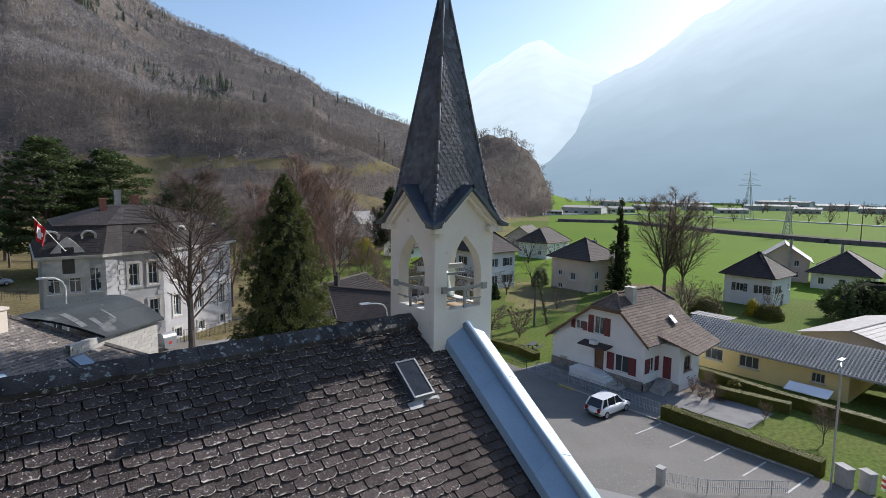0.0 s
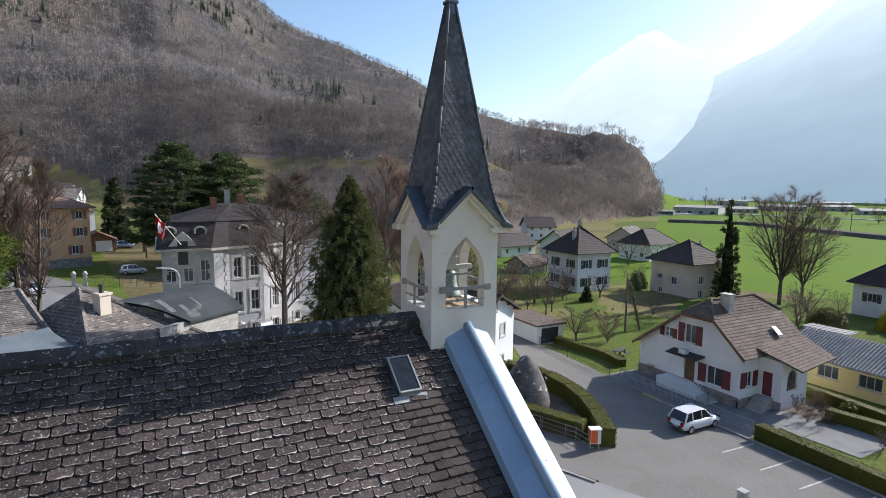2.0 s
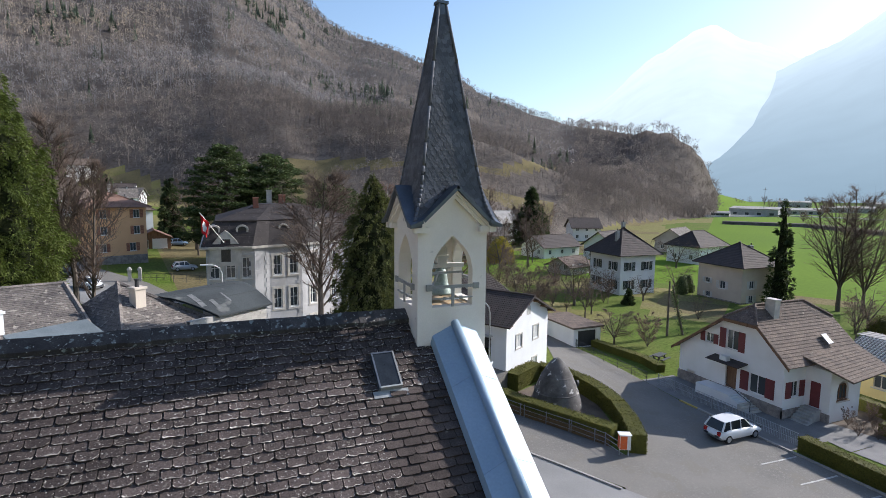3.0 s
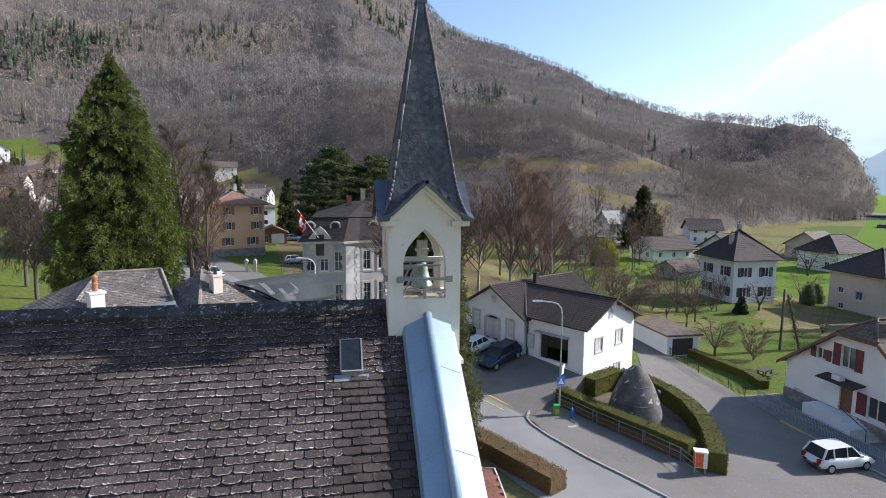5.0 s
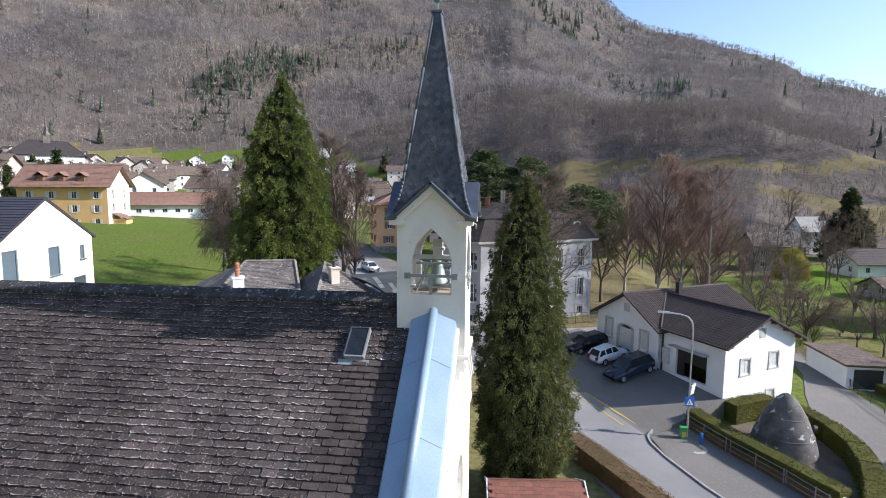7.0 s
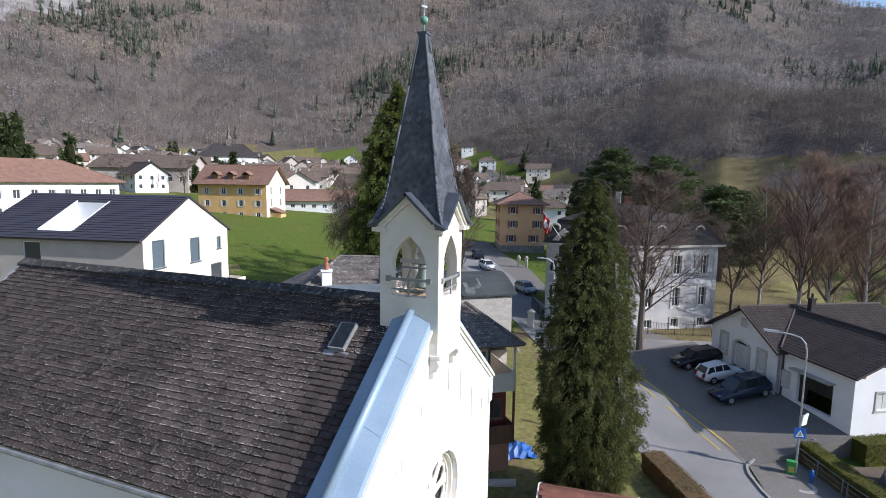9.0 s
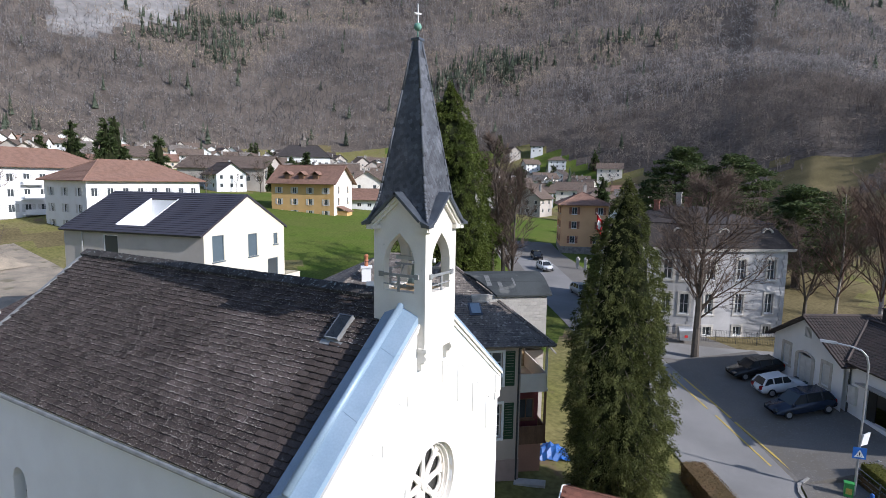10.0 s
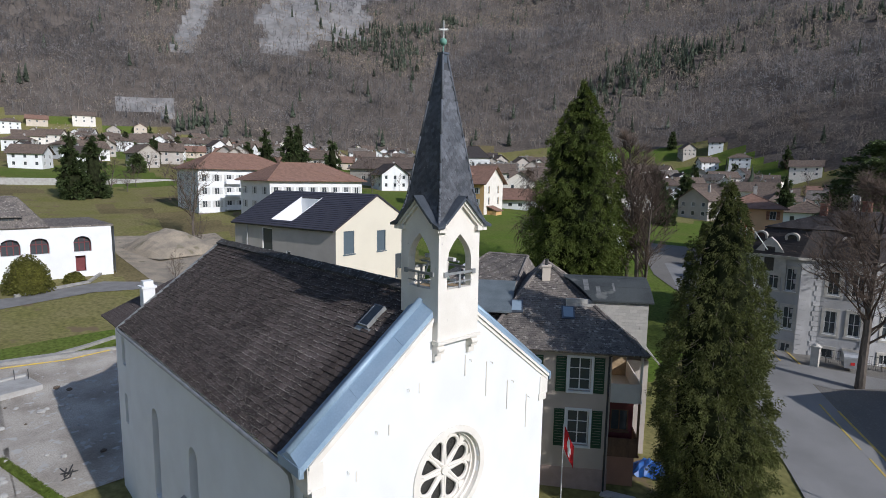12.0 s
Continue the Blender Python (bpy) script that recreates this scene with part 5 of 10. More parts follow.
m.box(39.15, 39.247, 14.3, 15.0, -0.6, 0.75)
part("plinth", m, STONE, ch, "grey rubble stone plinth")
P, U = (36.6, 26.9), (0, -1)
for k, (a, b, z0, z1) in enumerate(gw):
    if k == 3:
        m = M()
        m.box(36.75, 36.85, 26.9 - (10.9 - a), 26.9 - (10.9 - b), z0, z1)
        part("door", m, WOOD, ch, "brown wooden front door")
        continue
    if k == 4:
        continue
    window(ch, P, U, 10.9 - b, 10.9 - a, z0, z1, 0.15, WFRAME if k != 4 else WOOD)
    sw = (b - a) * 0.52
    shutter(ch, P, U, 10.9 - b - sw - 0.03, 10.9 - b - 0.03, z0, z1, REDSH, True)
    shutter(ch, P, U, 10.9 - a + 0.03, 10.9 - a + sw + 0.03, z0, z1, REDSH, True)
window(ch, (36.6, 16.4), (1, 0), 0.98, 1.9, 1.65, 3.0, 0.15)
shutter(ch, (36.6, 16.4), (1, 0), 0.28, 0.95, 1.65, 3.0, REDSH, True)
shutter(ch, (36.6, 16.4), (1, 0), 1.93, 2.55, 1.65, 3.0, REDSH, True)
m = M()
m.box(39.35, 39.42, 15.15, 16.0, 0.95, 3.05)
part("side_door", m, REDSH, ch, "dark red side door")
window(ch, (39.25, 14.4), (1, 0), 0.88, 2.22, 1.78, 3.0, 0.2, WOOD, 2)
m = M()
m.box(40.05, 41.55, 14.25, 14.45, 1.65, 1.747)
part("window_sill", m, PALESTONE, ch)
m = M()
# half-hipped main roof, ridge along x, carried down over the bay
e0, e1 = (36.0, 27.4, 3.15), (45.6, 27.4, 3.15)
courses(m, e1, e0, (36.0, 21.9, 7.2), (45.6, 21.9, 7.2), 0.3)
courses(m, (45.6, 21.9, 7.2), (36.0, 21.9, 7.2), (37.7, 20.2, 8.5), (43.8, 20.2, 8.5), 0.3)
courses(m, (36.0, 18.6, 7.2), (45.6, 18.6, 7.2), (43.8, 20.2, 8.5), (37.7, 20.2, 8.5), 0.3)
courses(m, (36.0, 15.6, 4.5), (45.6, 15.6, 4.5), (45.6, 18.6, 7.2), (36.0, 18.6, 7.2), 0.3)
courses(m, (39.1, 12.7, 3.95), (45.6, 13.6, 3.95), (45.6, 16.4, 5.3), (38.4, 16.2, 5.1), 0.3)
courses(m, (36.0, 21.9, 7.2), (36.0, 18.6, 7.2), (37.7, 20.2, 8.5), (37.7, 20.2, 8.5), 0.3)
courses(m, (45.6, 18.6, 7.2), (45.6, 21.9, 7.2), (43.8, 20.2, 8.5), (43.8, 20.2, 8.5), 0.3)
r = part("roof", m, BROWNTILE, ch)
m = M()
for a, b in (((37.7, 20.2, 8.5), (43.8, 20.2, 8.5)), ((36.0, 18.6, 7.2), (37.7, 20.2, 8.5)), ((36.0, 21.9, 7.2), (37.7, 20.2, 8.5)), ((45.6, 18.6, 7.2), (43.8, 20.2, 8.5))):
    m.tube(Vector(a) + Vector((0, 0, 0.05)), Vector(b) + Vector((0, 0, 0.05)), 0.12, 0.12, 6)
part("ridge_capping", m, BROWNTILE, r)
m = M()
for a, b in (((35.98, 27.4, 3.1), (35.98, 21.9, 7.15)), ((35.98, 21.9, 7.15), (35.98, 18.6, 7.15)), ((35.98, 18.6, 7.15), (35.98, 15.6, 4.45))):
    a, b = Vector(a), Vector(b)
    m.hexa([a + Vector((-0.03, 0, -0.22)), b + Vector((-0.03, 0, -0.22)), b + Vector((0.03, 0, -0.22)), a + Vector((0.03, 0, -0.22)), a + Vector((-0.03, 0, 0.03)), b + Vector((-0.03, 0, 0.03)), b + Vector((0.03, 0, 0.03)), a + Vector((0.03, 0, 0.03))])
part("bargeboard", m, WOOD, ch)
m = M()
m.box(38.5, 39.15, 18.95, 19.85, 7.3, 9.05)
m.box(38.43, 39.22, 18.88, 19.92, 9.05, 9.14)
part("chimney", m, PALESTONE, ch, "pale rendered chimney stack")
m = M()
m.hexa([(42.0, 16.6, 5.55), (42.6, 16.6, 5.55), (42.6, 17.3, 6.18), (42.0, 17.3, 6.18), (42.0, 16.5, 5.68), (42.6, 16.5, 5.68), (42.6, 17.2, 6.31), (42.0, 17.2, 6.31)])
part("roof_window", m, mat("bright_sky_glass", (0.75, 0.76, 0.78), 0.05, 0.02, 4, 0, 30, metal=0.8), ch)
m = M()
m.hexa([(35.4, 22.9, 3.3), (36.6, 22.9, 3.5), (36.6, 19.6, 3.5), (35.4, 19.6, 3.3), (35.4, 22.9, 3.36), (36.6, 22.9, 3.6), (36.6, 19.6, 3.6), (35.4, 19.6, 3.36)])
part("door_canopy", m, DARKTILE, ch)
m = M()
m.box(35.7, 36.2, 21.0, 21.7, 3.5, 3.9)
part("planter", m, WHITE, ch)
m = M()
m.box(35.0, 36.49, 20.0, 23.4, -0.4, 0.95)
ld = part("landing", m, WHITE, ch, "white rendered landing")
for k in range(7):
    m = M()
    m.box(35.0, 36.49, 20.0 - 0.3 * (k + 1), 20.0 - 0.3 * k, -0.4, 0.83 - 0.12 * k)
    part("step", m, WHITE if k < 3 else PALESTONE, ld)
m = M()
m.path([(35.1, 20.4, 1.9), (35.1, 18.0, 0.95), (35.1, 18.0, 0)], 0.03, 6)
part("handrail", m, IRON, ch)
m = M()
m.box(38.6, 39.23, 14.95, 16.25, -0.4, 0.93)
ld = part("side_steps", m, CONCRETE, ch, "grey stone landing and steps")
for k in range(5):
    m = M()
    m.box(38.6 - 0.27 * (k + 1), 38.6 - 0.27 * k, 14.95 - 0.06 * k, 16.2, -0.4, 0.76 - 0.17 * k)
    part("step", m, CONCRETE, ld)


# white workshop with a cross wing, brown tiled roofs
gar = thing("workshop", "white rendered workshop with grey shutters and dark tiled roof", "workshop", Matrix(((0.863, -0.505, 0, 21.8), (0.505, 0.863, 0, 30.9), (0, 0, 1, 0), (0, 0, 0, 1))))
# local x along the bright gable, y back from it
m = M()
GH, GE, GRZ = 4.0, 6.55, 8.4
gwin = [(1.75, 2.75, 3.95, 5.05), (5.0, 6.0, 4.15, 5.3), (1.6, 2.5, 1.2, 2.0), (4.9, 5.8, 1.2, 2.2)]
wall(m, (-GH, 0), (1, 0), 2 * GH, -0.8, lambda u: GE + (GRZ - GE) * (1 - abs(u - GH) / GH) - 0.05, gwin + [(3.6, 4.4, 6.6, 7.4)], 0.35)
wall(m, (-GH, 6.2), (0, -1), 6.2, -0.8, GE, [(1.5, 4.6, 2.7, 5.1)], 0.35)
wall(m, (GH, 0), (0, 1), 12.0, -0.8, GE, [], 0.35)
# wing, local y from 6.2 to 14.2, gable nearly flush with the front
WX, WA, WB, WE, WP = -4.45, 6.2, 14.2, 6.35, 8.62
wall(m, (WX, WB), (0, -1), WB - WA, 0.0, lambda u: WE + (WP - WE) * (1 - abs(u - 4) / 4) - 0.05, [(1.3, 2.1, 4.1, 5.7), (3.15, 4.75, 2.75, lambda u: 5.25 + math.sqrt(max(0, 0.64 - (u - 3.95) ** 2)) * 0.45), (5.9, 6.7, 3.9, 5.5), (3.6, 4.4, 6.9, 7.7)], 0.35)
wall(m, (8.0, WB), (-1, 0), 12.45, 0.0, WE, [], 0.35)
wall(m, (8.0, WA), (0, 1), WB - WA, 0.0, WE, [], 0.35)
part("wall", m, WHITE, gar)
for a, b, z0, z1 in gwin:
    m = M()
    m.box(-GH + a, -GH + (a + b) / 2 - 0.02, 0.05, 0.11, z0, z1)
    m.box(-GH + (a + b) / 2 + 0.02, -GH + b, 0.05, 0.11, z0, z1)
    part("closed_shutter", m, GREYSH, gar, "closed pale grey shutter pair")
    m = M()
    for x0, x1, za, zb in ((a - 0.12, a, z0 - 0.12, z1 + 0.14), (b, b + 0.12, z0 - 0.12, z1 + 0.14), (a, b, z1, z1 + 0.14), (a - 0.2, b + 0.2, z0 - 0.24, z0 - 0.12)):
        m.box(-GH + x0, -GH + x1, -0.05, 0.02, za, zb)
    part("window_surround", m, PALESTONE, gar)
for (x0, x1, y) in ((-0.4, 0.4, 0.0),):
    for k in range(6):
        m = M()
        m.box(x0 + 0.02 + k * 0.135, x0 + 0.10 + k * 0.135, -0.02, 0.1, 6.6, 7.4)
        part("vent_slat", m, GREYSH, gar)
for k in range(6):
    m = M()
    y = 14.2 - 3.62 - k * 0.135
    m.box(WX - 0.02, WX + 0.1, y - 0.08, y, 6.9, 7.7)
    part("vent_slat", m, GREYSH, gar)
for a, b, z in ((1.3, 2.1, 4.1), (5.9, 6.7, 3.9)):
    m = M()
    m.box(WX + 0.05, WX + 0.12, 14.2 - b, 14.2 - a, z, z + 1.6)
    part("closed_shutter", m, GREYSH, gar)
    m = M()
    for ya, yb, za, zb in ((a - 0.2, a, z - 0.1, z + 1.6), (b, b + 0.2, z - 0.1, z + 1.6), (a - 0.2, b + 0.2, z + 1.6, z + 1.84), (a - 0.28, b + 0.28, z - 0.24, z - 0.1)):
        m.box(WX - 0.06, WX + 0.02, 14.2 - yb, 14.2 - ya, za, zb)
    part("window_surround", m, PALESTONE, gar)
for s in (0, 1):
    m = M()
    m.box(WX + 0.15, WX + 0.22, 14.2 - 3.94 - 0.79 * s, 14.2 - 3.17 - 0.79 * s, 2.7, 5.3)
    for z in (2.85, 3.7, 4.5):
        m.box(WX + 0.12, WX + 0.16, 14.2 - 3.82 - 0.79 * s, 14.2 - 3.3 - 0.79 * s, z, z + 0.6)
    part("door", m, GREYSH, gar, "pale grey panelled door leaf")
m = M()
for ya, yb, za, zb in ((2.85, 3.15, 2.6, 5.35), (4.75, 5.05, 2.6, 5.35)):
    m.box(WX - 0.08, WX + 0.02, 14.2 - yb, 14.2 - ya, za, zb)
for k in range(8):
    a0, a1 = math.pi * k / 8, math.pi * (k + 1) / 8
    c = 14.2 - 3.95
    q = [(c + r * math.cos(t), 5.3 + r * 0.42 * math.sin(t)) for r, t in ((0.8, a0), (1.1, a0), (1.1, a1), (0.8, a1))]
    m.hexa([(x, y, z) for x in (WX - 0.08, WX + 0.02) for y, z in q])
part("door_surround", m, PALESTONE, gar)
m = M()
m.box(-4.6, -3.98, 1.4, 5.0, 5.12, 5.2)
part("canopy", m, GALV, gar)
for k in range(4):
    m = M()
    m.box(-3.8, -3.74, 1.62 + 0.775 * k, 1.62 + 0.76 * (k + 1), 3.9 if k < 3 else 2.7, 5.08)
    part("door_panel", m, DARKG, gar, "dark half-open garage door panel")
m = M()
m.box(-4.26, -4.02, 5.3, 5.95, 3.4, 4.7)
part("meter_cabinet", m, GREYSH, gar)
m = M()
courses(m, (-GH - 0.55, 6.1, GE - 0.25), (-GH - 0.55, -0.6, GE - 0.25), (0, -0.6, GRZ), (0, 10.3, GRZ), 0.32, 0.045)
courses(m, (GH + 0.55, -0.6, GE - 0.25), (GH + 0.55, 11.0, GE - 0.25), (0, 11.0, GRZ), (0, -0.6, GRZ), 0.32, 0.045)
courses(m, (WX - 0.6, 5.65, 6.04), (8.4, 5.65, 6.04), (8.4, 10.2, 8.65), (WX - 0.6, 10.2, 8.65), 0.32, 0.045)
courses(m, (8.4, 14.75, 6.04), (WX - 0.6, 14.75, 6.04), (WX - 0.6, 10.2, 8.65), (8.4, 10.2, 8.65), 0.32, 0.045)
r = part("roof", m, DARKTILE, gar)
rib = M()
for k in range(46):
    y = -0.6 + 0.25 * k
    cut = max(0.0, min(1.0, (y - 6.1) / 4.2))
    b = Vector((0, y, GRZ + 0.02))
    a = Vector((-GH - 0.55, y, GE - 0.22)).lerp(b, cut)
    if cut > 0.95:
        continue
    rib.tube(a, b, 0.045, 0.045, 4, False)
for k in range(54):
    x = WX - 0.6 + 0.25 * k
    rib.tube((x, 5.65, 6.08), (x, 10.2, 8.69), 0.045, 0.045, 4, False)
tagged(part("tile_roll", rib, DARKTILE, r), kind="stuff")
m = M()
m.tube((0, -0.6, GRZ + 0.03), (0, 10.0, GRZ + 0.03), 0.12, 0.12, 8)
m.tube((WX - 0.6, 10.2, 8.68), (8.4, 10.2, 8.68), 0.12, 0.12, 8)
part("ridge_capping", m, DARKTILE, r)
m = M()
m.tube((-4.5, 6.0, 6.4), (-0.1, 9.9, 8.45), 0.10, 0.10, 6)
part("valley_gutter", m, DARKTILE, r)
chimney(gar, 1.0, 9.4, 7.4, 9.35, 0.42, 0.42, MANSARD, 1)
m = M()
m.tube((-4.1, 6.08, 6.3), (-4.1, 6.08, 2.6), 0.06, 0.06, 8)
part("downpipe", m, IRON, gar)
m = M()
for s in (-1, 1):
    for k in (0.9, 2.4, 3.9):
        x = s * k
        z = GRZ - (GRZ - GE) * abs(x) / GH - 0.3
        m.box(x - 0.07, x + 0.07, -0.55, 0.0, z, z + 0.14)
part("purlin_end", m, WOOD, gar)

# mansion with mansard roof behind the road
man = thing("mansion", "white stuccoed mansion with quoins, mansard slate roof and brick chimneys", "mansion")
ME = 12.1
FP = [(-5.8, 46.9), (-1.25, 46.6), (0.25, 47.4), (3.7, 48.3), (11.9, 54.1), (7.4, 62.4), (-5.7, 60.0)]
m = M()
mwins = []
for k in range(7):
    a, b = Vector((*FP[k], 0)), Vector((*FP[(k + 1) % 7], 0))
    L = (b - a).length
    n = (3, 0, 2, 3, 3, 3, 4)[k]
    us = [L * (i + 0.5) / n for i in range(n)]
    ops = []
    for u in us:
        for z in (5.3, 8.9):
            ops.append((u - 0.45, u + 0.45, z, z + 2.1))
        ops.append((u - 0.45, u + 0.45, 3.0, 3.9))
    wall(m, a, b - a, L, 0.5, ME, ops, 0.4)
    mwins.append((a, b - a, ops, L))
part("wall", m, STUCCO, man)
for a, U, ops, L in mwins[:5]:
    U = U.normalized()
    N = Vector((U.y, -U.x, 0))
    for u0, u1, z0, z1 in ops:
        window(man, a, U, u0, u1, z0, z1, 0.2, WFRAME, 1, True, 1 if z1 - z0 > 1.5 else 0)
        m = M()
        for ua, ub, za, zb in ((u0 - 0.22, u0, z0 - 0.1, z1 + 0.25), (u1, u1 + 0.22, z0 - 0.1, z1 + 0.25), (u0, u1, z1, z1 + 0.25), (u0 - 0.28, u1 + 0.28, z0 - 0.25, z0 - 0.1)):
            p0, p1 = a + U * ua, a + U * ub
            m.hexa([tuple((p0 + N * d).xy) + (z,) if i == 0 else tuple((p1 + N * d).xy) + (z,) for z in (za, zb) for i, d in ((0, 0.07), (1, 0.07), (1, -0.02), (0, -0.02))])
        part("window_surround", m, PALESTONE, man)
    for e in (0.0, L):
        for k in range(19):
            z = 2.6 + k * 0.47
            w2 = 0.55 if k % 2 else 0.38
            ua, ub = (0.0, w2) if e == 0 else (L - w2, L)
            p0, p1 = a + U * ua, a + U * ub
            m = M()
            m.hexa([tuple((p0 + N * d).xy) + (zz,) if i == 0 else tuple((p1 + N * d).xy) + (zz,) for zz in (z, z + 0.42) for i, d in ((0, 0.05), (1, 0.05), (1, -0.02), (0, -0.02))])
            part("quoin", m, STUCCO, man)
cen = Vector((sum(p[0] for p in FP) / 7, sum(p[1] for p in FP) / 7, 0))


def ringpt(p, k, z):
    q = cen + (Vector((*p, 0)) - cen) * k
    return (q.x, q.y, z)


m = M()
for k in range(7):
    a, b = FP[k], FP[(k + 1) % 7]
    courses(m, ringpt(a, 1.06, ME + 0.05), ringpt(b, 1.06, ME + 0.05), ringpt(b, 0.84, ME + 2.6), ringpt(a, 0.84, ME + 2.6), 0.25, 0.02)
part("mansard_slope", m, MANSARD, man, "steep dark slate mansard slope")
m = M()
for k in range(7):
    a, b = FP[k], FP[(k + 1) % 7]
    courses(m, ringpt(a, 0.87, ME + 2.6), ringpt(b, 0.87, ME + 2.6), ringpt(b, 0.22, ME + 4.2), ringpt(a, 0.22, ME + 4.2), 0.25, 0.02)
m.quad(*[ringpt(p, 0.22, ME + 4.2) for p in FP])
part("upper_roof", m, MANSARD, man)
m = M()
for k in range(7):
    a, b = FP[k], FP[(k + 1) % 7]
    m.hexa([ringpt(a, 1.0, ME - 0.25), ringpt(b, 1.0, ME - 0.25), ringpt(b, 1.07, ME - 0.2), ringpt(a, 1.07, ME - 0.2), ringpt(a, 1.0, ME + 0.05), ringpt(b, 1.0, ME + 0.05), ringpt(b, 1.08, ME + 0.05), ringpt(a, 1.08, ME + 0.05)])
part("cornice", m, PALESTONE, man)
BRICKM = mat("red_brick", (0.33, 0.14, 0.09), 0.9, 0.2, 4, 0.4, 25, (0.25, 0.11, 0.075))
chimney(man, -0.75, 50.3, 14.0, 16.9, 0.55, 0.55, BRICKM, 0)
chimney(man, 2.2, 52.2, 14.0, 17.2, 0.7, 0.7, BRICKM, 0)
chimney(man, 1.0, 54.2, 15.0, 17.7, 0.55, 0.55, PALESTONE, 0)
for (a, U, ops, L), where in zip(mwins, ((0.17, 0.76), (), (0.5,), (0.3, 0.78))):
    U = U.normalized()
    N = Vector((U.y, -U.x, 0))
    for f in where:
        p = a + U * (L * f) - N * 0.35
        d = Matrix(((U.x, -N.x, 0, p.x), (U.y, -N.y, 0, p.y), (0, 0, 1, ME), (0, 0, 0, 1)))
        m, t = M(), M()
        t.box(-0.58, -0.40, 0, 1.6, 0.35, 1.7)
        t.box(0.40, 0.58, 0, 1.6, 0.35, 1.7)
        t.box(-0.40, 0.40, 0, 0.2, 0.35, 0.5)
        for k in range(8):
            q = [(r * math.cos(g), 1.7 + r * 0.8 * math.sin(g)) for g, r in ((math.pi * k / 8, 0.42), (math.pi * k / 8, 0.62), (math.pi * (k + 1) / 8, 0.62), (math.pi * (k + 1) / 8, 0.42))]
            t.hexa([(x, y, z) for y in (1.6, -0.08) for x, z in q])
        m.join(t, d)
        dm = part("dormer", m, PALESTONE, man)
        m, t = M(), M()
        t.box(-0.40, 0.40, 0.08, 0.12, 0.5, 1.95)
        m.join(t, d)
        part("pane", m, LEADED, dm)
m, t = M(), M()
wall(t, (-1.5, 0), (1, 0), 3.0, 10.2, lambda u: 12.1 + 1.7 * math.cos((u - 1.5) / 1.5 * math.pi / 2) ** 2, [(1.05, 1.95, 10.6, 12.9)], 0.3, 14)
m.join(t, pose(-3.95, 46.55, 0, 0, 0, -3.8))
ped = part("pediment", m, PALESTONE, man, "shaped stone pediment over the entrance bay")
m, t = M(), M()
t.box(-0.45, 0.45, 0.15, 0.2, 10.6, 12.9)
m.join(t, pose(-3.95, 46.55, 0, 0, 0, -3.8))
part("pane", m, LEADED, ped)

# ---- other houses ----
nh = thing("new_house", "new cream rendered house with anthracite roof and roof terrace", "house", pose(-34.9, 17.0, 0, 0, 0, 11.5))
m = M()
NE, NR = 14.45, 17.3
ngw = [(0.9, 2.2, 12.2, 14.2), (5.1, 6.3, 12.1, 14.0), (8.6, 9.2, 12.8, 13.8), (7.7, 9.2, 9.4, 11.6), (1.6, 3.0, 7.6, 9.6)]
wall(m, (7.0, -5.1), (0, 1), 10.2, 1.0, lambda u: NE + (NR - NE) * (1 - abs(u - 5.1) / 5.1) - 0.05, ngw, 0.35)
wall(m, (-7.0, 5.1), (0, -1), 10.2, 1.0, lambda u: NE + (NR - NE) * (1 - abs(u - 5.1) / 5.1) - 0.05, [], 0.35)
wall(m, (7.0, 5.1), (-1, 0), 14.0, 1.0, NE, [], 0.35)
part("wall", m, NEWWALL, nh)
# Side wall turned from the sun gets greyer render: its shade in colour.
m = M()
wall(m, (-7.0, -5.1), (1, 0), 14.0, 1.0, NE, [(4.2, 5.7, 11.9, 14.0), (7.6, 8.2, 11.2, 12.1)], 0.35)
part("side_wall", m, GREYR, nh)
for a, b, z0, z1 in ngw:
    w = window(nh, (7.0, -5.1), (0, 1), a, b, z0, z1, 0.1, BLIND, 0, pane=BLIND if z0 > 10 else None)
window(nh, (-7.0, -5.1), (1, 0), 4.2, 5.7, 11.9, 14.0, 0.1, WFRAME, 0)
window(nh, (-7.0, -5.1), (1, 0), 7.6, 8.2, 11.2, 12.1, 0.1, WFRAME, 0)
m = M()
for x0, x1 in ((-7.1, -2.0), (1.0, 7.1)):
    courses(m, (x0, -5.5, NE - 0.15), (x1, -5.5, NE - 0.15), (x1, 0, NR), (x0, 0, NR), 0.32, 0.03, 0.14)
courses(m, (-2.0, -1.0, NR - 0.55), (1.0, -1.0, NR - 0.55), (1.0, 0, NR), (-2.0, 0, NR), 0.32, 0.03, 0.14)
courses(m, (-2.0, -5.5, NE - 0.15), (1.0, -5.5, NE - 0.15), (1.0, -4.6, NE + 0.33), (-2.0, -4.6, NE + 0.33), 0.32, 0.03, 0.14)
courses(m, (7.1, 5.5, NE - 0.15), (-7.1, 5.5, NE - 0.15), (-7.1, 0, NR), (7.1, 0, NR), 0.32, 0.03, 0.14)
part("roof", m, NEWTILE, nh)
m = M()
m.box(-2.0, 1.0, -4.6, -1.0, NE - 0.1, NE + 0.02)
slope = lambda y: NE - 0.15 + (y + 5.5) * (NR - NE + 0.15) / 5.5
for xa, xb in ((-2.0, -1.9), (0.9, 1.0)):
    m.hexa([(xa, -4.6, NE + 0.02), (xb, -4.6, NE + 0.02), (xb, -1.0, NE + 0.02), (xa, -1.0, NE + 0.02), (xa, -4.6, slope(-4.6) + 0.05), (xb, -4.6, slope(-4.6) + 0.05), (xb, -1.0, slope(-1.0) + 0.05), (xa, -1.0, slope(-1.0) + 0.05)])
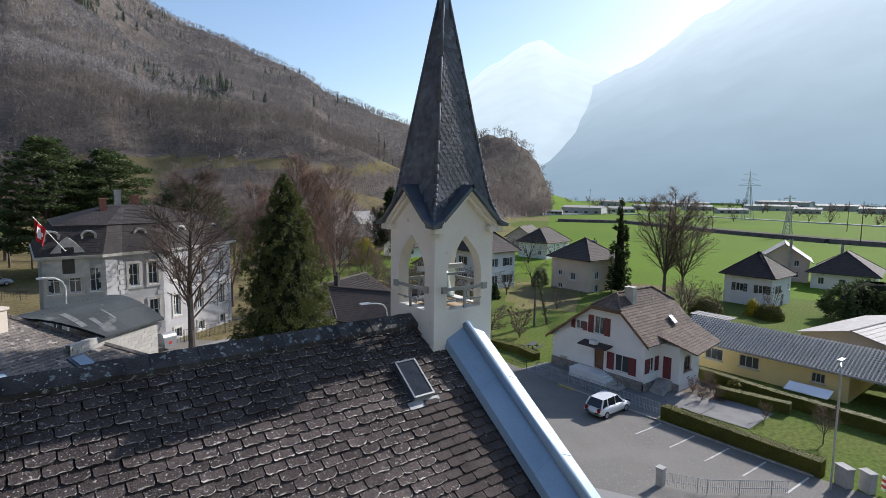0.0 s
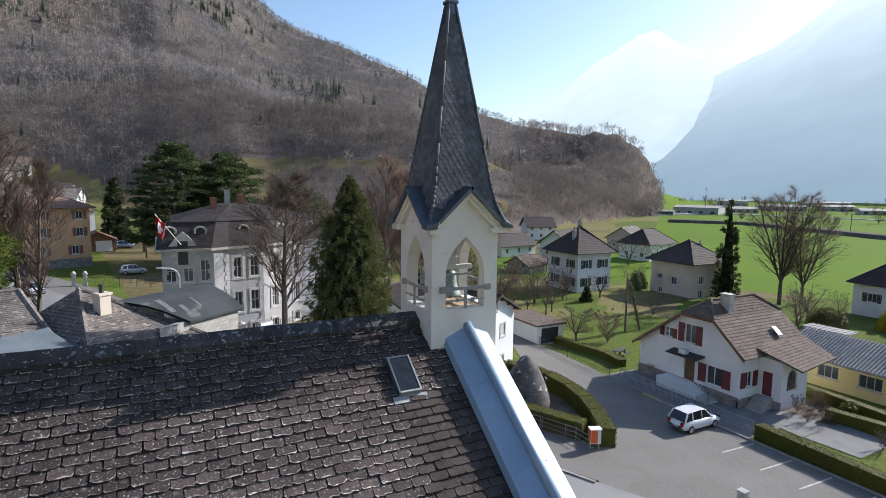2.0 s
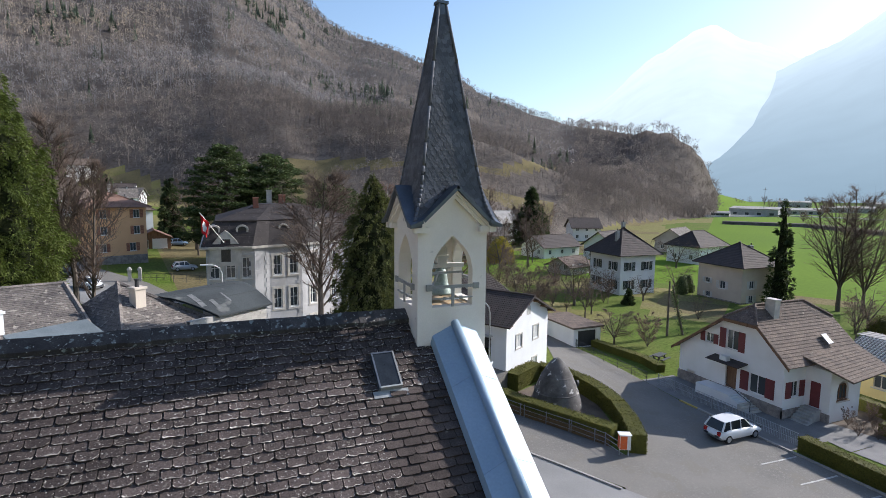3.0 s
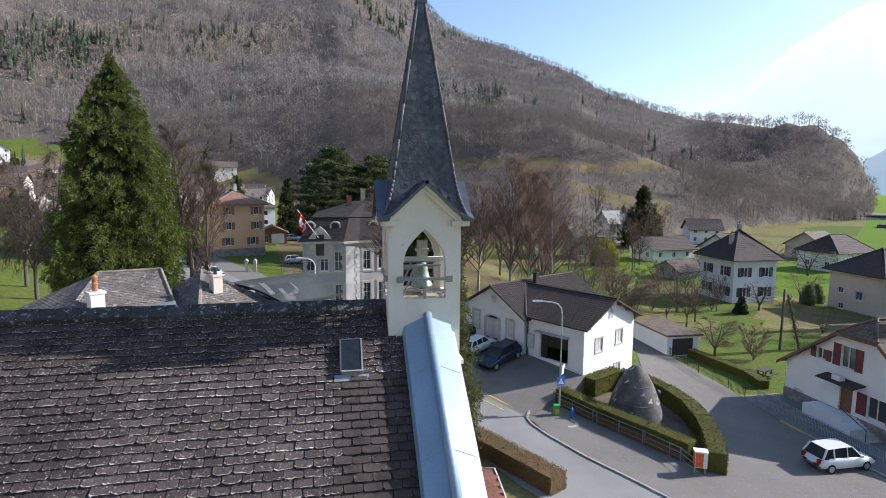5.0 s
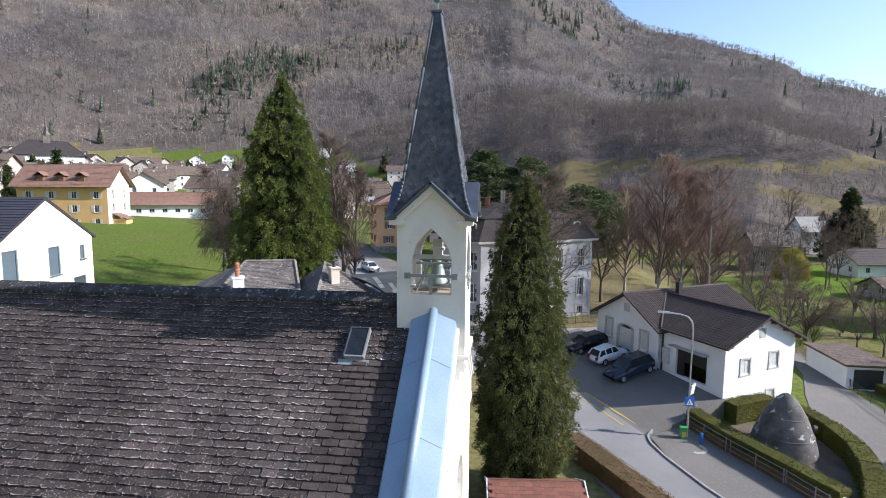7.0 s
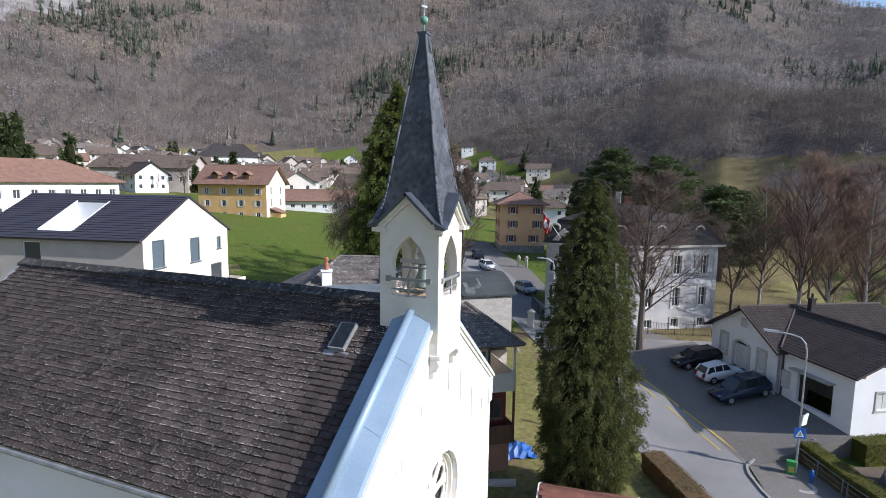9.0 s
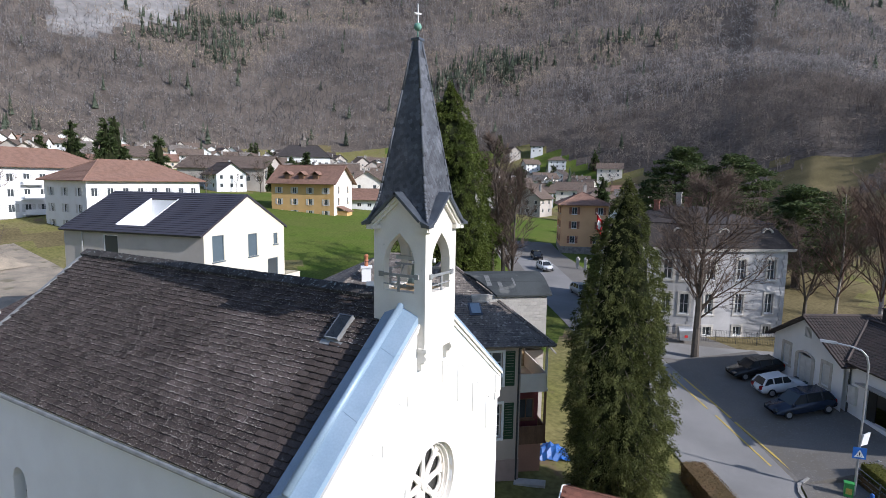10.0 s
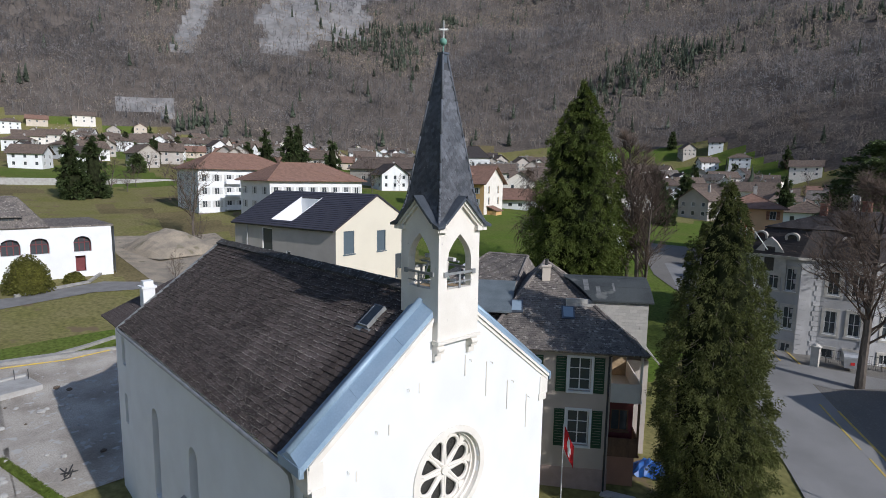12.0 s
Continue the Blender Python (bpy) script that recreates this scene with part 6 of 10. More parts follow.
m.box(-1.9, 0.9, -1.1, -1.0, NE + 0.02, slope(-1.0) - 0.1)
part("roof_terrace", m, WHITE, nh, "white walled roof terrace")
m = M()
m.box(7.0, 8.6, 4.0, 5.1, 1.0, 8.4)
part("garden_wall", m, NEWWALL, nh)
m = M()
m.box(7.0, 8.5, 2.9, 5.3, 9.0, 9.2)
m.box(8.4, 8.5, 2.9, 5.3, 9.2, 10.2)
m.box(7.0, 8.4, 2.9, 3.0, 9.2, 10.2)
m.box(7.0, 8.4, 5.2, 5.3, 9.2, 10.2)
part("balcony", m, NEWWALL, nh, "cream walled corner balcony")
m = M()
m.tube((-4.9, -5.22, NE - 0.2), (-4.9, -5.22, 3), 0.05, 0.05, 8)
part("downpipe", m, GALV, nh)

W3 = lambda n, L, z, w, h, sh=True: row([L * (i + 0.5) / n for i in range(n)], z, w, h, sh)
for cx, cy, zz, lab in ((-97.4, 49.4, 6.7, "white apartment block with grey shutters and red-brown hipped roof"), (-119.6, 43.5, 9.0, "white apartment block with stacked balconies and red-brown hipped roof")):
    e = []
    for z in (2.6, 5.5, 8.4):
        e += W3(8, 22, z, 1.1, 1.5, True)
    s = []
    for z in (2.6, 5.5, 8.4):
        s += W3(3, 13.8, z, 1.1, 1.5, True)
    ap = house("apartment_block", lab, cx, cy, zz, 13.8, 22, 0, 11.3, 15.0, "hip", WHITE, REDTILE, 0.9, 6.0, {"E": e, "S": s}, GREYSH, plinth=(1.4, STONE), category="building", step=0.45)
    for k in (2, 5):
        for z in (2.0, 4.9, 7.8):
            m = M()
            m.box(6.9, 8.1, -11 + 22 * (k + 0.1) / 8, -11 + 22 * (k + 1.4) / 8, z, z + 0.18)
            m.box(8.0, 8.1, -11 + 22 * (k + 0.1) / 8, -11 + 22 * (k + 1.4) / 8, z + 0.18, z + 1.1)
            part("balcony", m, WHITE, ap)
yw = {"S": W3(4, 17.5, 1.0, 1.0, 1.5) + W3(4, 17.5, 3.9, 1.0, 1.5) + W3(4, 17.5, 6.8, 1.0, 1.5), "E": W3(2, 11, 3.9, 1.0, 1.9, False) + W3(2, 11, 6.8, 1.0, 1.9, False)}
yc = house("yellow_house", "tall yellow house with white shutters and red-brown tiled roof", -93.0, 96.2, 8.3, 17.5, 11, 15, 10.0, 14.0, "gx", YELLOW, REDTILE, 1.1, wins=yw, smat=GREYSH, step=0.45)
# Thin panel laid over the east gable, cream instead of the house's yellow.
m = M()
wall(m, (8.81, -5.5), (0, 1), 11, -1.5, lambda u: 10.0 + 4.0 * (1 - abs(2 * u / 11 - 1)) - 0.1, [(u - w / 2, u + w / 2, z, z + h) for u, z, w, h, sh in yw["E"]], 0.05)
part("gable_cladding", m, CREAM, yc, "cream overlay on the east gable wall")
for x in (-4.5, -0.5, 3.5):
    m = M()
    for s in (-1, 1):
        m.hexa([(x, -5.4, 12.3), (x + s * 1.1, -5.4, 11.5), (x + s * 1.1, -2.6, 11.5), (x, -2.6, 12.3), (x, -5.4, 12.42), (x + s * 1.1, -5.4, 11.62), (x + s * 1.1, -2.6, 11.62), (x, -2.6, 12.42)])
    d = part("dormer_roof", m, REDTILE, yc)
    m = M()
    m.box(x - 0.7, x + 0.7, -5.0, -2.8, 10.4, 11.6)
    part("dormer_wall", m, WOOD, d)
m = M()
m.box(8.6, 11.5, -3.6, -0.4, -1.0, 2.4)
pch = part("porch", m, YELLOW, yc)
m = M()
courses(m, (11.9, -4.0, 2.4), (11.9, 0.0, 2.4), (8.6, 0.0, 3.7), (8.6, -4.0, 3.7), 0.4)
part("porch_roof", m, REDTILE, pch)
house("low_annex", "long low white building with red tiled roof", -84.0, 118.0, plain(-84, 118), 24, 9, 28, 3.4, 6.0, "gx", WHITE, REDTILE, 0.9, wins={"S": W3(9, 26, 1.0, 1.2, 1.0, False)}, category="building", step=0.5)
ow = {}
for s in "SEW":
    ow[s] = W3(2, 9.0, 1.7, 1.0, 1.4) + W3(2, 10, 4.6, 1.0, 1.4) + W3(2, 10, 7.4, 1.0, 1.4)
house("apricot_house", "apricot rendered house with brown shutters and hipped tile roof", -22.0, 98.9, 5.2, 9.0, 10, 22, 9.4, 11.7, "hip", ORANGE, REDTILE, 0.8, 4.6, ow, BROWNSH, [(0.5, 0.8, 11.3, 13.0)], plinth=(1.0, STONE), step=0.45)
house("green_shuttered_house", "white gabled house with green shutters and dark roof", -43.0, 86.0, 4.6, 9.5, 9, 29, 7.5, 11.0, "gy", WHITE, BROWNTILE, 0.9, wins={"S": W3(3, 9.5, 1.4, 1.0, 1.4) + W3(3, 9.5, 4.4, 1.0, 1.4) + [(4.75, 7.6, 1.0, 1.3, True)], "E": W3(2, 9, 4.4, 1.0, 1.4)}, smat=GREENSH, chims=[(1.5, 1.0, 9.5, 11.6)], step=0.45)
m2 = {"W": W3(2, 8.4, 1.0, 1.2, 1.5) + W3(2, 8.4, 4.2, 1.1, 1.5), "S": W3(2, 7.7, 1.0, 1.2, 1.5) + W3(2, 7.7, 4.2, 1.2, 1.5)}
house("hipped_villa", "white villa with dark shutters and steep hipped slate roof", 63.3, 66.2, 0.0, 7.7, 8.2, 0, 7.1, 11.5, "hip", WHITE, DARKTILE, 0.9, 4.3, m2, DGREEN, [(-2.2, -1.0, 9.0, 10.9), (0.4, 0.6, 10.9, 12.3)], step=0.4)
m3 = {"W": [(2.0, 3.2, 0.9, 0.9, True), (5.0, 2.6, 1.1, 1.3, True), (2.2, 0.8, 0.9, 0.9, True)], "S": W3(2, 9.4, 3.0, 1.1, 1.3) + W3(2, 9.4, 0.7, 1.1, 1.2)}
house("beige_villa", "beige rendered villa with white shutters and hipped slate roof", 77.3, 53.6, -0.6, 8.6, 8.6, 0, 6.7, 10.2, "hip", BEIGE, DARKTILE, 0.8, 4.5, m3, GREYSH, [(1.5, -1.0, 7.6, 9.6)], step=0.4, plinth=(0.8, STONE))
house("garden_house", "white house with dark shutters and pyramid slate roof", 90.3, 28.0, -0.2, 7.8, 7.4, 0, 5.2, 8.8, "hip", WHITE, DARKTILE, 0.7, 4.3, {"W": [(2.5, 2.4, 1.2, 1.3, True), (6.0, 2.4, 1.2, 1.3, True)], "S": [(2.5, 2.4, 1.0, 1.2, True), (6.8, 2.6, 0.8, 1.0, False), (4.5, 0.0, 1.1, 2.1, False)]}, DGREEN, step=0.4)
house("pink_house", "pale pink house with grey tiled gable roof", 124.0, 36.0, -0.3, 10, 9, 20, 5.0, 8.2, "gx", mat("pale_pink_render", (0.68, 0.56, 0.50), 0.9, 0.05, 0.5, 0.2, 40), PALETILE, 0.7, wins={"W": W3(2, 9, 1.2, 0.9, 1.2, False) + W3(2, 9, 3.6, 0.9, 1.2, False), "S": W3(3, 10, 2.4, 1.0, 1.2, False)}, chims=[(-5.6, -1.0, 0, 9.0)], step=0.5)
house("dark_hipped_house", "white house with broad dark hipped roof", 122.0, 24.0, -0.3, 13, 10, 10, 3.6, 7.4, "hip", WHITE, DARKTILE, 0.9, 4.6, {"W": W3(3, 10, 1.2, 1.0, 1.3, False), "S": W3(3, 13, 1.2, 1.0, 1.3, False)}, chims=[(1.0, 1.0, 6, 8.4)], step=0.5)
for x, y, w, d, r, e, t, lab, rm in ((92, 104, 11, 9, 20, 4.2, 7.4, "white farmhouse with dark gable roof in the fields", DARKTILE), (110, 92, 12, 9, 10, 4.4, 8.0, "white house with dark hipped roof beside the fields", DARKTILE), (124, 112, 12, 9, 25, 4.0, 7.0, "grey house with low dark roof", GREYTILE),
                             (80, 114, 13, 9, 10, 3.2, 5.8, "low white house with dark tiled roof", DARKTILE), (67, 87, 7, 6, 15, 2.0, 3.6, "low outbuilding with brown roof", BROWNTILE), (62, 120, 10, 9, 0, 6.0, 8.6, "grey two-storey house among bare trees", GREYTILE), (118, 150, 10, 9, -20, 5.0, 8.0, "white gabled house below the hill", DARKTILE), (86, 152, 7, 7, 10, 5.6, 9.0, "white house with pale roof below the hill", PALETILE)):
    house("far_house", lab, x, y, height(x, y), w, d, r, e, t, "hip" if "hipped" in lab else "gx", WHITE if "white" in lab else GREYR, rm, 0.7, 3.5, {"S": W3(3, w, 1.0, 1.0, 1.2, False) + (W3(3, w, 3.6, 1.0, 1.2, False) if e > 4.9 else []), "W": W3(2, d, 1.0, 1.0, 1.2, False)}, step=0.6)
# yellow workshop range with pale ribbed roof
yr = thing("yellow_range", "long low yellow building with grey rolled-tile roof and carport", "building", pose(0.6, 0, 0))
m = M()
YWIN = [(2.9, 4.7, 1.0, 2.2), (6.3, 8.15, 1.0, 2.2), (12.6, 13.7, 1.2, 2.1)]
wall(m, (48.2, 19.5), (0, -1), 15.5, -0.5, 2.75, YWIN, 0.3)
wall(m, (48.2, 4.0), (1, 0), 8.0, -0.5, 2.75, [], 0.3)
wall(m, (56.2, 4.0), (0, 1), 15.5, -0.5, 2.75, [], 0.3)
wall(m, (56.2, 19.5), (-1, 0), 8.0, -0.5, lambda u: 2.75 + 1.5 * (1 - abs(u - 4) / 4), [], 0.3)
part("wall", m, PALEY, yr)
for a, b, z0, z1 in YWIN:
    window(yr, (48.2, 19.5), (0, -1), a, b, z0, z1, 0.12, PALESTONE, 2)
    m = M()
    m.box(48.1, 48.3, 19.5 - b - 0.12, 19.5 - a + 0.12, z0 - 0.1, z0 - 0.003)
    part("window_sill", m, PALESTONE, yr)
m = M()
courses(m, (47.7, 20.2, 2.6), (47.7, -9.0, 2.6), (52.2, -9.0, 4.35), (52.2, 20.2, 4.35), 0.34, 0.04)
courses(m, (56.9, -9.0, 2.5), (56.9, 20.2, 2.5), (52.2, 20.2, 4.35), (52.2, -9.0, 4.35), 0.34, 0.04)
RANGET = mat("grey_tile_range", (0.13, 0.125, 0.12), 0.8, 0.2, 1.2, 0.4, 16, (0.09, 0.087, 0.084), island=0.15)
r = part("roof", m, RANGET, yr)
rib = M()
for k in range(97):
    y = -9.0 + 0.3 * k
    for j in range(13):
        f0, f1 = j / 13, (j + 0.72) / 13
        rib.tube((47.7 + 4.5 * f0, y, 2.66 + 1.75 * f0), (47.7 + 4.5 * f1, y, 2.68 + 1.75 * f1), 0.085, 0.085, 5, False)
tagged(part("tile_roll", rib, mat("pale_tile_roll", (0.55, 0.54, 0.52), 0.7, 0.15, 1.5, 0.3, 18, (0.44, 0.43, 0.42)), r), kind="stuff")
m = M()
m.hexa([(52.4, 20.6, 4.34), (52.4, 16.2, 4.34), (54.2, 16.2, 4.42), (54.2, 20.6, 4.42), (52.4, 20.6, 4.42), (52.4, 16.2, 4.42), (54.2, 16.2, 4.5), (54.2, 20.6, 4.5)])
for k in range(9):
    m.tube((52.4, 16.4 + 0.5 * k, 4.45), (54.2, 16.4 + 0.5 * k, 4.53), 0.04, 0.04, 5)
part("raised_roof", m, PALETILE, yr, "pale flat roof strip behind the ridge")
m = M()
m.box(47.62, 47.72, -9.0, 20.2, 2.5, 2.6)
part("gutter", m, OLDZINC, yr)
for y in (-8.5, -4.5, -0.5):
    m = M()
    m.box(47.75, 48.0, y, y + 0.25, -0.3, 2.62)
    part("carport_post", m, WOOD, yr)
m = M()
m.hexa([(45.6, 8.0, 0.9), (47.0, 8.0, 1.3), (47.0, 4.6, 1.3), (45.6, 4.6, 0.9), (45.6, 8.0, 0.95), (47.0, 8.0, 1.35), (47.0, 4.6, 1.35), (45.6, 4.6, 0.95)])
solid("table_cover", m, WHITE, "white sheet spread on a low frame by the yellow building", "cover")
for x, y, w, d, r in ((69, 6, 16, 10, -8), (61.5, -7, 13, 11, -8)):
    house("metal_shed", "low shed with pale corrugated metal roof", x, y, 0, w, d, r, 2.8, 4.0, "gx", GREYR, PALETILE, 0.4, category="shed", step=0.6)
# flat-roofed garage in the garden
sg = thing("garden_garage", "flat-roofed white garage with a dark door", "garage", pose(34.6, 42.0, 0.1, 0, 0, 0))
m = M()
wall(m, (-1.9, -3.4), (1, 0), 3.8, -0.5, 2.2, [(0.6, 3.2, 0.0, 1.9)], 0.25)
wall(m, (1.9, -3.4), (0, 1), 6.8, -0.5, 2.2, [], 0.25)
wall(m, (1.9, 3.4), (-1, 0), 3.8, -0.5, 2.2, [], 0.25)
wall(m, (-1.9, 3.4), (0, -1), 6.8, -0.5, 2.2, [], 0.25)
part("wall", m, WHITE, sg)
m = M()
m.box(-2.2, 2.2, -3.7, 3.7, 2.2, 2.4)
part("roof", m, BROWNTILE, sg)
m = M()
m.box(-1.3, 1.3, -3.2, -3.1, 0, 1.9)
part("door", m, IRON, sg)
# shingled hut below the chapel
hut = thing("hut", "small hut with a red shingle roof and white bargeboards", "hut", pose(3.4, 12.7, 0, 0, 0, 5))
m = M()
m.box(-2.1, 2.1, -1.9, 1.4, 0.5, 2.9)
part("wall", m, WOOD, hut)
m = M()
courses(m, (-2.4, -2.6, 2.55), (2.4, -2.6, 2.55), (2.4, -0.2, 3.65), (-2.4, -0.2, 3.65), 0.6, 0.0, 0.06)
courses(m, (2.4, 2.0, 2.55), (-2.4, 2.0, 2.55), (-2.4, -0.2, 3.65), (2.4, -0.2, 3.65), 0.6, 0.0, 0.06)
hr = part("roof", m, SHINGLE, hut)
sh = M()
sh.box(0, 0.385, 0, 0.24, 0, 0.015)
sh_me = sh.mesh("shingle", [SHINGLE])
pit = math.atan2(1.1, 2.2)
for s in (1, -1):
    for j in range(12):
        for i in range(12):
            x = -2.38 + i * 0.4 + (0.2 if j % 2 else 0)
            if x > 2.05:
                continue
            o = part("shingle", sh_me, None, hr)
            d = 0.2 * j
            if s > 0:
                o.matrix_basis = Matrix.Translation((x, -2.6 + d * math.cos(pit), 2.57 + d * math.sin(pit))) @ Matrix.Rotation(pit - 0.03, 4, "X")
            else:
                o.matrix_basis = Matrix.Translation((-x, 2.0 - d * math.cos(pit), 2.57 + d * math.sin(pit))) @ Matrix.Rotation(math.pi, 4, "Z") @ Matrix.Rotation(pit - 0.03, 4, "X")
for x in (-2.43, 2.43):
    m = M()
    for a, b in (((x, -2.65, 2.5), (x, -0.2, 3.62)), ((x, -0.2, 3.62), (x, 2.05, 2.5))):
        a, b = Vector(a), Vector(b)
        m.hexa([a + Vector((-0.03, 0, -0.1)), a + Vector((0.03, 0, -0.1)), b + Vector((0.03, 0, -0.1)), b + Vector((-0.03, 0, -0.1)), a + Vector((-0.03, 0, 0.1)), a + Vector((0.03, 0, 0.1)), b + Vector((0.03, 0, 0.1)), b + Vector((-0.03, 0, 0.1))])
    part("bargeboard", m, WFRAME, hut)
# white hall with arched windows beyond the lawn
hall = thing("village_hall", "white hall with arched red-framed windows and slate roof", "building")
m = M()
aw = []
for y in (2.75, -1.65, -4.45, -7.3, -10.2):
    c = 6.0 - y
    aw.append((c - 0.95, c + 0.95, 8.9, lambda u, c=c: 10.1 + math.sqrt(max(0, 0.9025 - (u - c) ** 2)) * 0.8))
wall(m, (-69.5, 6.0), (0, -1), 24.0, 5.0, 12.0, aw + [(3.0, 4.1, 6.4, 8.4)], 0.4, 12)
wall(m, (-69.5, -18.0), (-1, 0), 14.0, 5.0, 12.0, [], 0.4)
wall(m, (-83.5, -18.0), (0, 1), 24.0, 5.0, 12.0, [], 0.4)
wall(m, (-83.5, 6.0), (1, 0), 14.0, 5.0, 12.0, [], 0.4)
part("wall", m, WHITE, hall)
for y in (2.75, -1.65, -4.45, -7.3, -10.2):
    m = M()
    m.box(-69.75, -69.65, y - 0.93, y + 0.93, 8.9, 10.6)
    w = part("arched_window", m, GLASSM, hall)
    m = M()
    for q in (-0.93, -0.35, 0.25, 0.83):
        m.box(-69.66, -69.58, y + q, y + q + 0.1, 8.9, 10.7)
    m.box(-69.66, -69.58, y - 0.93, y + 0.93, 10.0, 10.1)
    part("window_frame", m, REDSH, w)
m = M()
m.box(-69.75, -69.68, 1.9, 3.0, 6.4, 8.4)
part("door", m, REDSH, hall)
m = M()
m.box(-83.8, -69.2, -0.5, 6.3, 12.0, 12.25)
part("flat_roof", m, GREYTILE, hall)
m = M()
courses(m, (-69.0, -0.6, 12.1), (-69.0, -18.6, 12.1), (-74.0, -16, 15.6), (-74.0, -3.0, 15.6), 0.4)
courses(m, (-84.0, -0.6, 12.1), (-69.0, -0.6, 12.1), (-74.0, -3.0, 15.6), (-79.0, -3.0, 15.6), 0.4)
courses(m, (-84.0, -18.6, 12.1), (-84.0, -0.6, 12.1), (-79.0, -3.0, 15.6), (-79.0, -16, 15.6), 0.4)
m.quad((-74, -3, 15.6), (-79, -3, 15.6), (-79, -16, 15.6), (-74, -16, 15.6))
part("roof", m, GREYTILE, hall)
for y in (-4.6, -9.5):
    m = M()
    m.box(-72.6, -70.2, y - 1.2, y + 1.2, 12.6, 13.5)
    dm = part("dormer", m, GREYTILE, hall)
    m = M()
    m.hexa([(-69.8, y - 1.6, 13.4), (-69.8, y + 1.6, 13.4), (-73.6, y + 1.4, 15.2), (-73.6, y - 1.4, 15.2), (-69.8, y - 1.6, 13.55), (-69.8, y + 1.6, 13.55), (-73.6, y + 1.4, 15.35), (-73.6, y - 1.4, 15.35)])
    part("dormer_roof", m, GREYTILE, dm)
    for q in (-0.9, -0.3, 0.3):
        m = M()
        m.box(-70.19, -70.12, y + q, y + q + 0.55, 12.75, 13.3)
        part("pane", m, GLASSM, dm)
# cemetery wall with an arched gate
m = M()
wall(m, (-176, 60), (-0.12, -1), 75, 12.5, 17.2, [], 0.5)
solid("cemetery_wall", m, CONCRETE, "long pale cemetery wall above a field", "wall", kind="structure")
m = M()
wall(m, (-183, 27), (-0.12, -1), 8, 15, 21.3, [(3, 5, 15, lambda u: 18.8 + math.sqrt(max(0, 1 - (u - 4) ** 2)))], 0.8, 10)
solid("cemetery_gate", m, WHITE, "white arched cemetery gate", "gate")


# ---- roads and yards ----
def sheet(name, material, left, right, label, category, lift=0.05, n=8, kind="structure"):
    """Paving laid over the ground between two lines of plan points."""
    m = M()
    rows = []
    k = len(left)
    pts = []
    for i in range(k - 1):
        seg = max(1, int(max((Vector(left[i + 1]) - Vector(left[i])).length, (Vector(right[i + 1]) - Vector(right[i])).length) / 2.5))
        for s in range(seg + (i == k - 2)):
            f = s / seg
            pts.append((Vector(left[i]).lerp(Vector(left[i + 1]), f), Vector(right[i]).lerp(Vector(right[i + 1]), f)))
    for a, b in pts:
        for j in range(n + 1):
            p = a.lerp(b, j / n)
            m.v.append((p.x, p.y, plain(p.x, p.y) + lift))
    for i in range(len(pts) - 1):
        for j in range(n):
            q = i * (n + 1) + j
            m.f.append((q, q + 1, q + n + 2, q + n + 1))
            m.m.append(0)
    me = m.mesh(name, [material])
    me.update()
    bm = bmesh.new()
    bm.from_mesh(me)
    bmesh.ops.recalc_face_normals(bm, faces=bm.faces)
    if sum(f.normal.z for f in bm.faces) < 0:
        bmesh.ops.reverse_faces(bm, faces=bm.faces)
    bm.to_mesh(me)
    bm.free()
    return solid(name, me, None, label, category, kind=kind)


RR = [(32, -12), (22, 3), (17.1, 12.2), (15.2, 15.6), (13.7, 18.4), (12.4, 21.7), (11.9, 24.7), (9.3, 29.2), (4.8, 36), (0, 43), (-8, 55), (-16, 70), (-24, 84)]
RL = [(x - 5.3, y - 3.2) for x, y in RR]
sheet("road", ROADM, RL, RR, "worn grey asphalt village road", "road", 0.07)
sheet("forecourt", ASPHALT, [(11.9, 24.75), (9.35, 29.2), (4.85, 36), (0.05, 43), (-4, 49)], [(15.0, 27.0), (18.2, 31.4), (17.0, 36.0), (9.0, 45.8), (4.0, 49.6)], "dark asphalt forecourt", "pavement", 0.06)
sheet("mansion_road", ROADM, [(-2, 43.5), (6, 45.5), (14, 49), (24, 55)], [(-3, 40), (8, 41), (17, 44.5), (27, 51)], "pale lane before the mansion", "road", 0.09)
sheet("pavement", ASPHALT, [(17.2, 12.2), (15.3, 15.6), (13.8, 18.4), (12.5, 21.7), (12.0, 24.7)], [(20.4, 14.0), (20.0, 16.8), (18.6, 19.8), (16.8, 23.2), (14.9, 26.8)], "dark asphalt pavement beside the road", "pavement", 0.12, 4)
sheet("parking_lot", ASPHALT, [(32.2, -12.2), (22.2, 3), (17.0, 11.9), (18.6, 14.2), (23.0, 18.0), (24.8, 21.5), (26.0, 26.0), (25.6, 30), (27.2, 34.5), (30.0, 40.5), (32.4, 50)], [(33, -12), (31.85, 3), (31.85, 10), (31.85, 14.2), (31.85, 18.0), (31.85, 21.5), (32.4, 26.0), (32.7, 30), (33, 34.5), (32.7, 40.5), (34.5, 50)], "grey asphalt car park with faded stall lines", "car park", 0.055)
sheet("villa_yard", PATHM, [(35.9, 10.7), (36.55, 16.4)], [(40.2, 10.7), (39.6, 16.4)], "grey paved yard of the villa", "pavement", 0.05, 4)
sheet("planting_bed", SOIL, [(40.2, 10.7), (39.6, 14.4)], [(44.6, 10.9), (44.8, 15.6)], "brown planting bed beside the villa", "bed", 0.06, 4)
sheet("villa_path", PATHM, [(32.0, 12.4), (32.0, 21.5), (32.6, 27.5)], [(36.5, 12.4), (36.5, 21.5), (36.5, 27.5)], "narrow dark strip before the villa", "pavement", 0.045, 3)
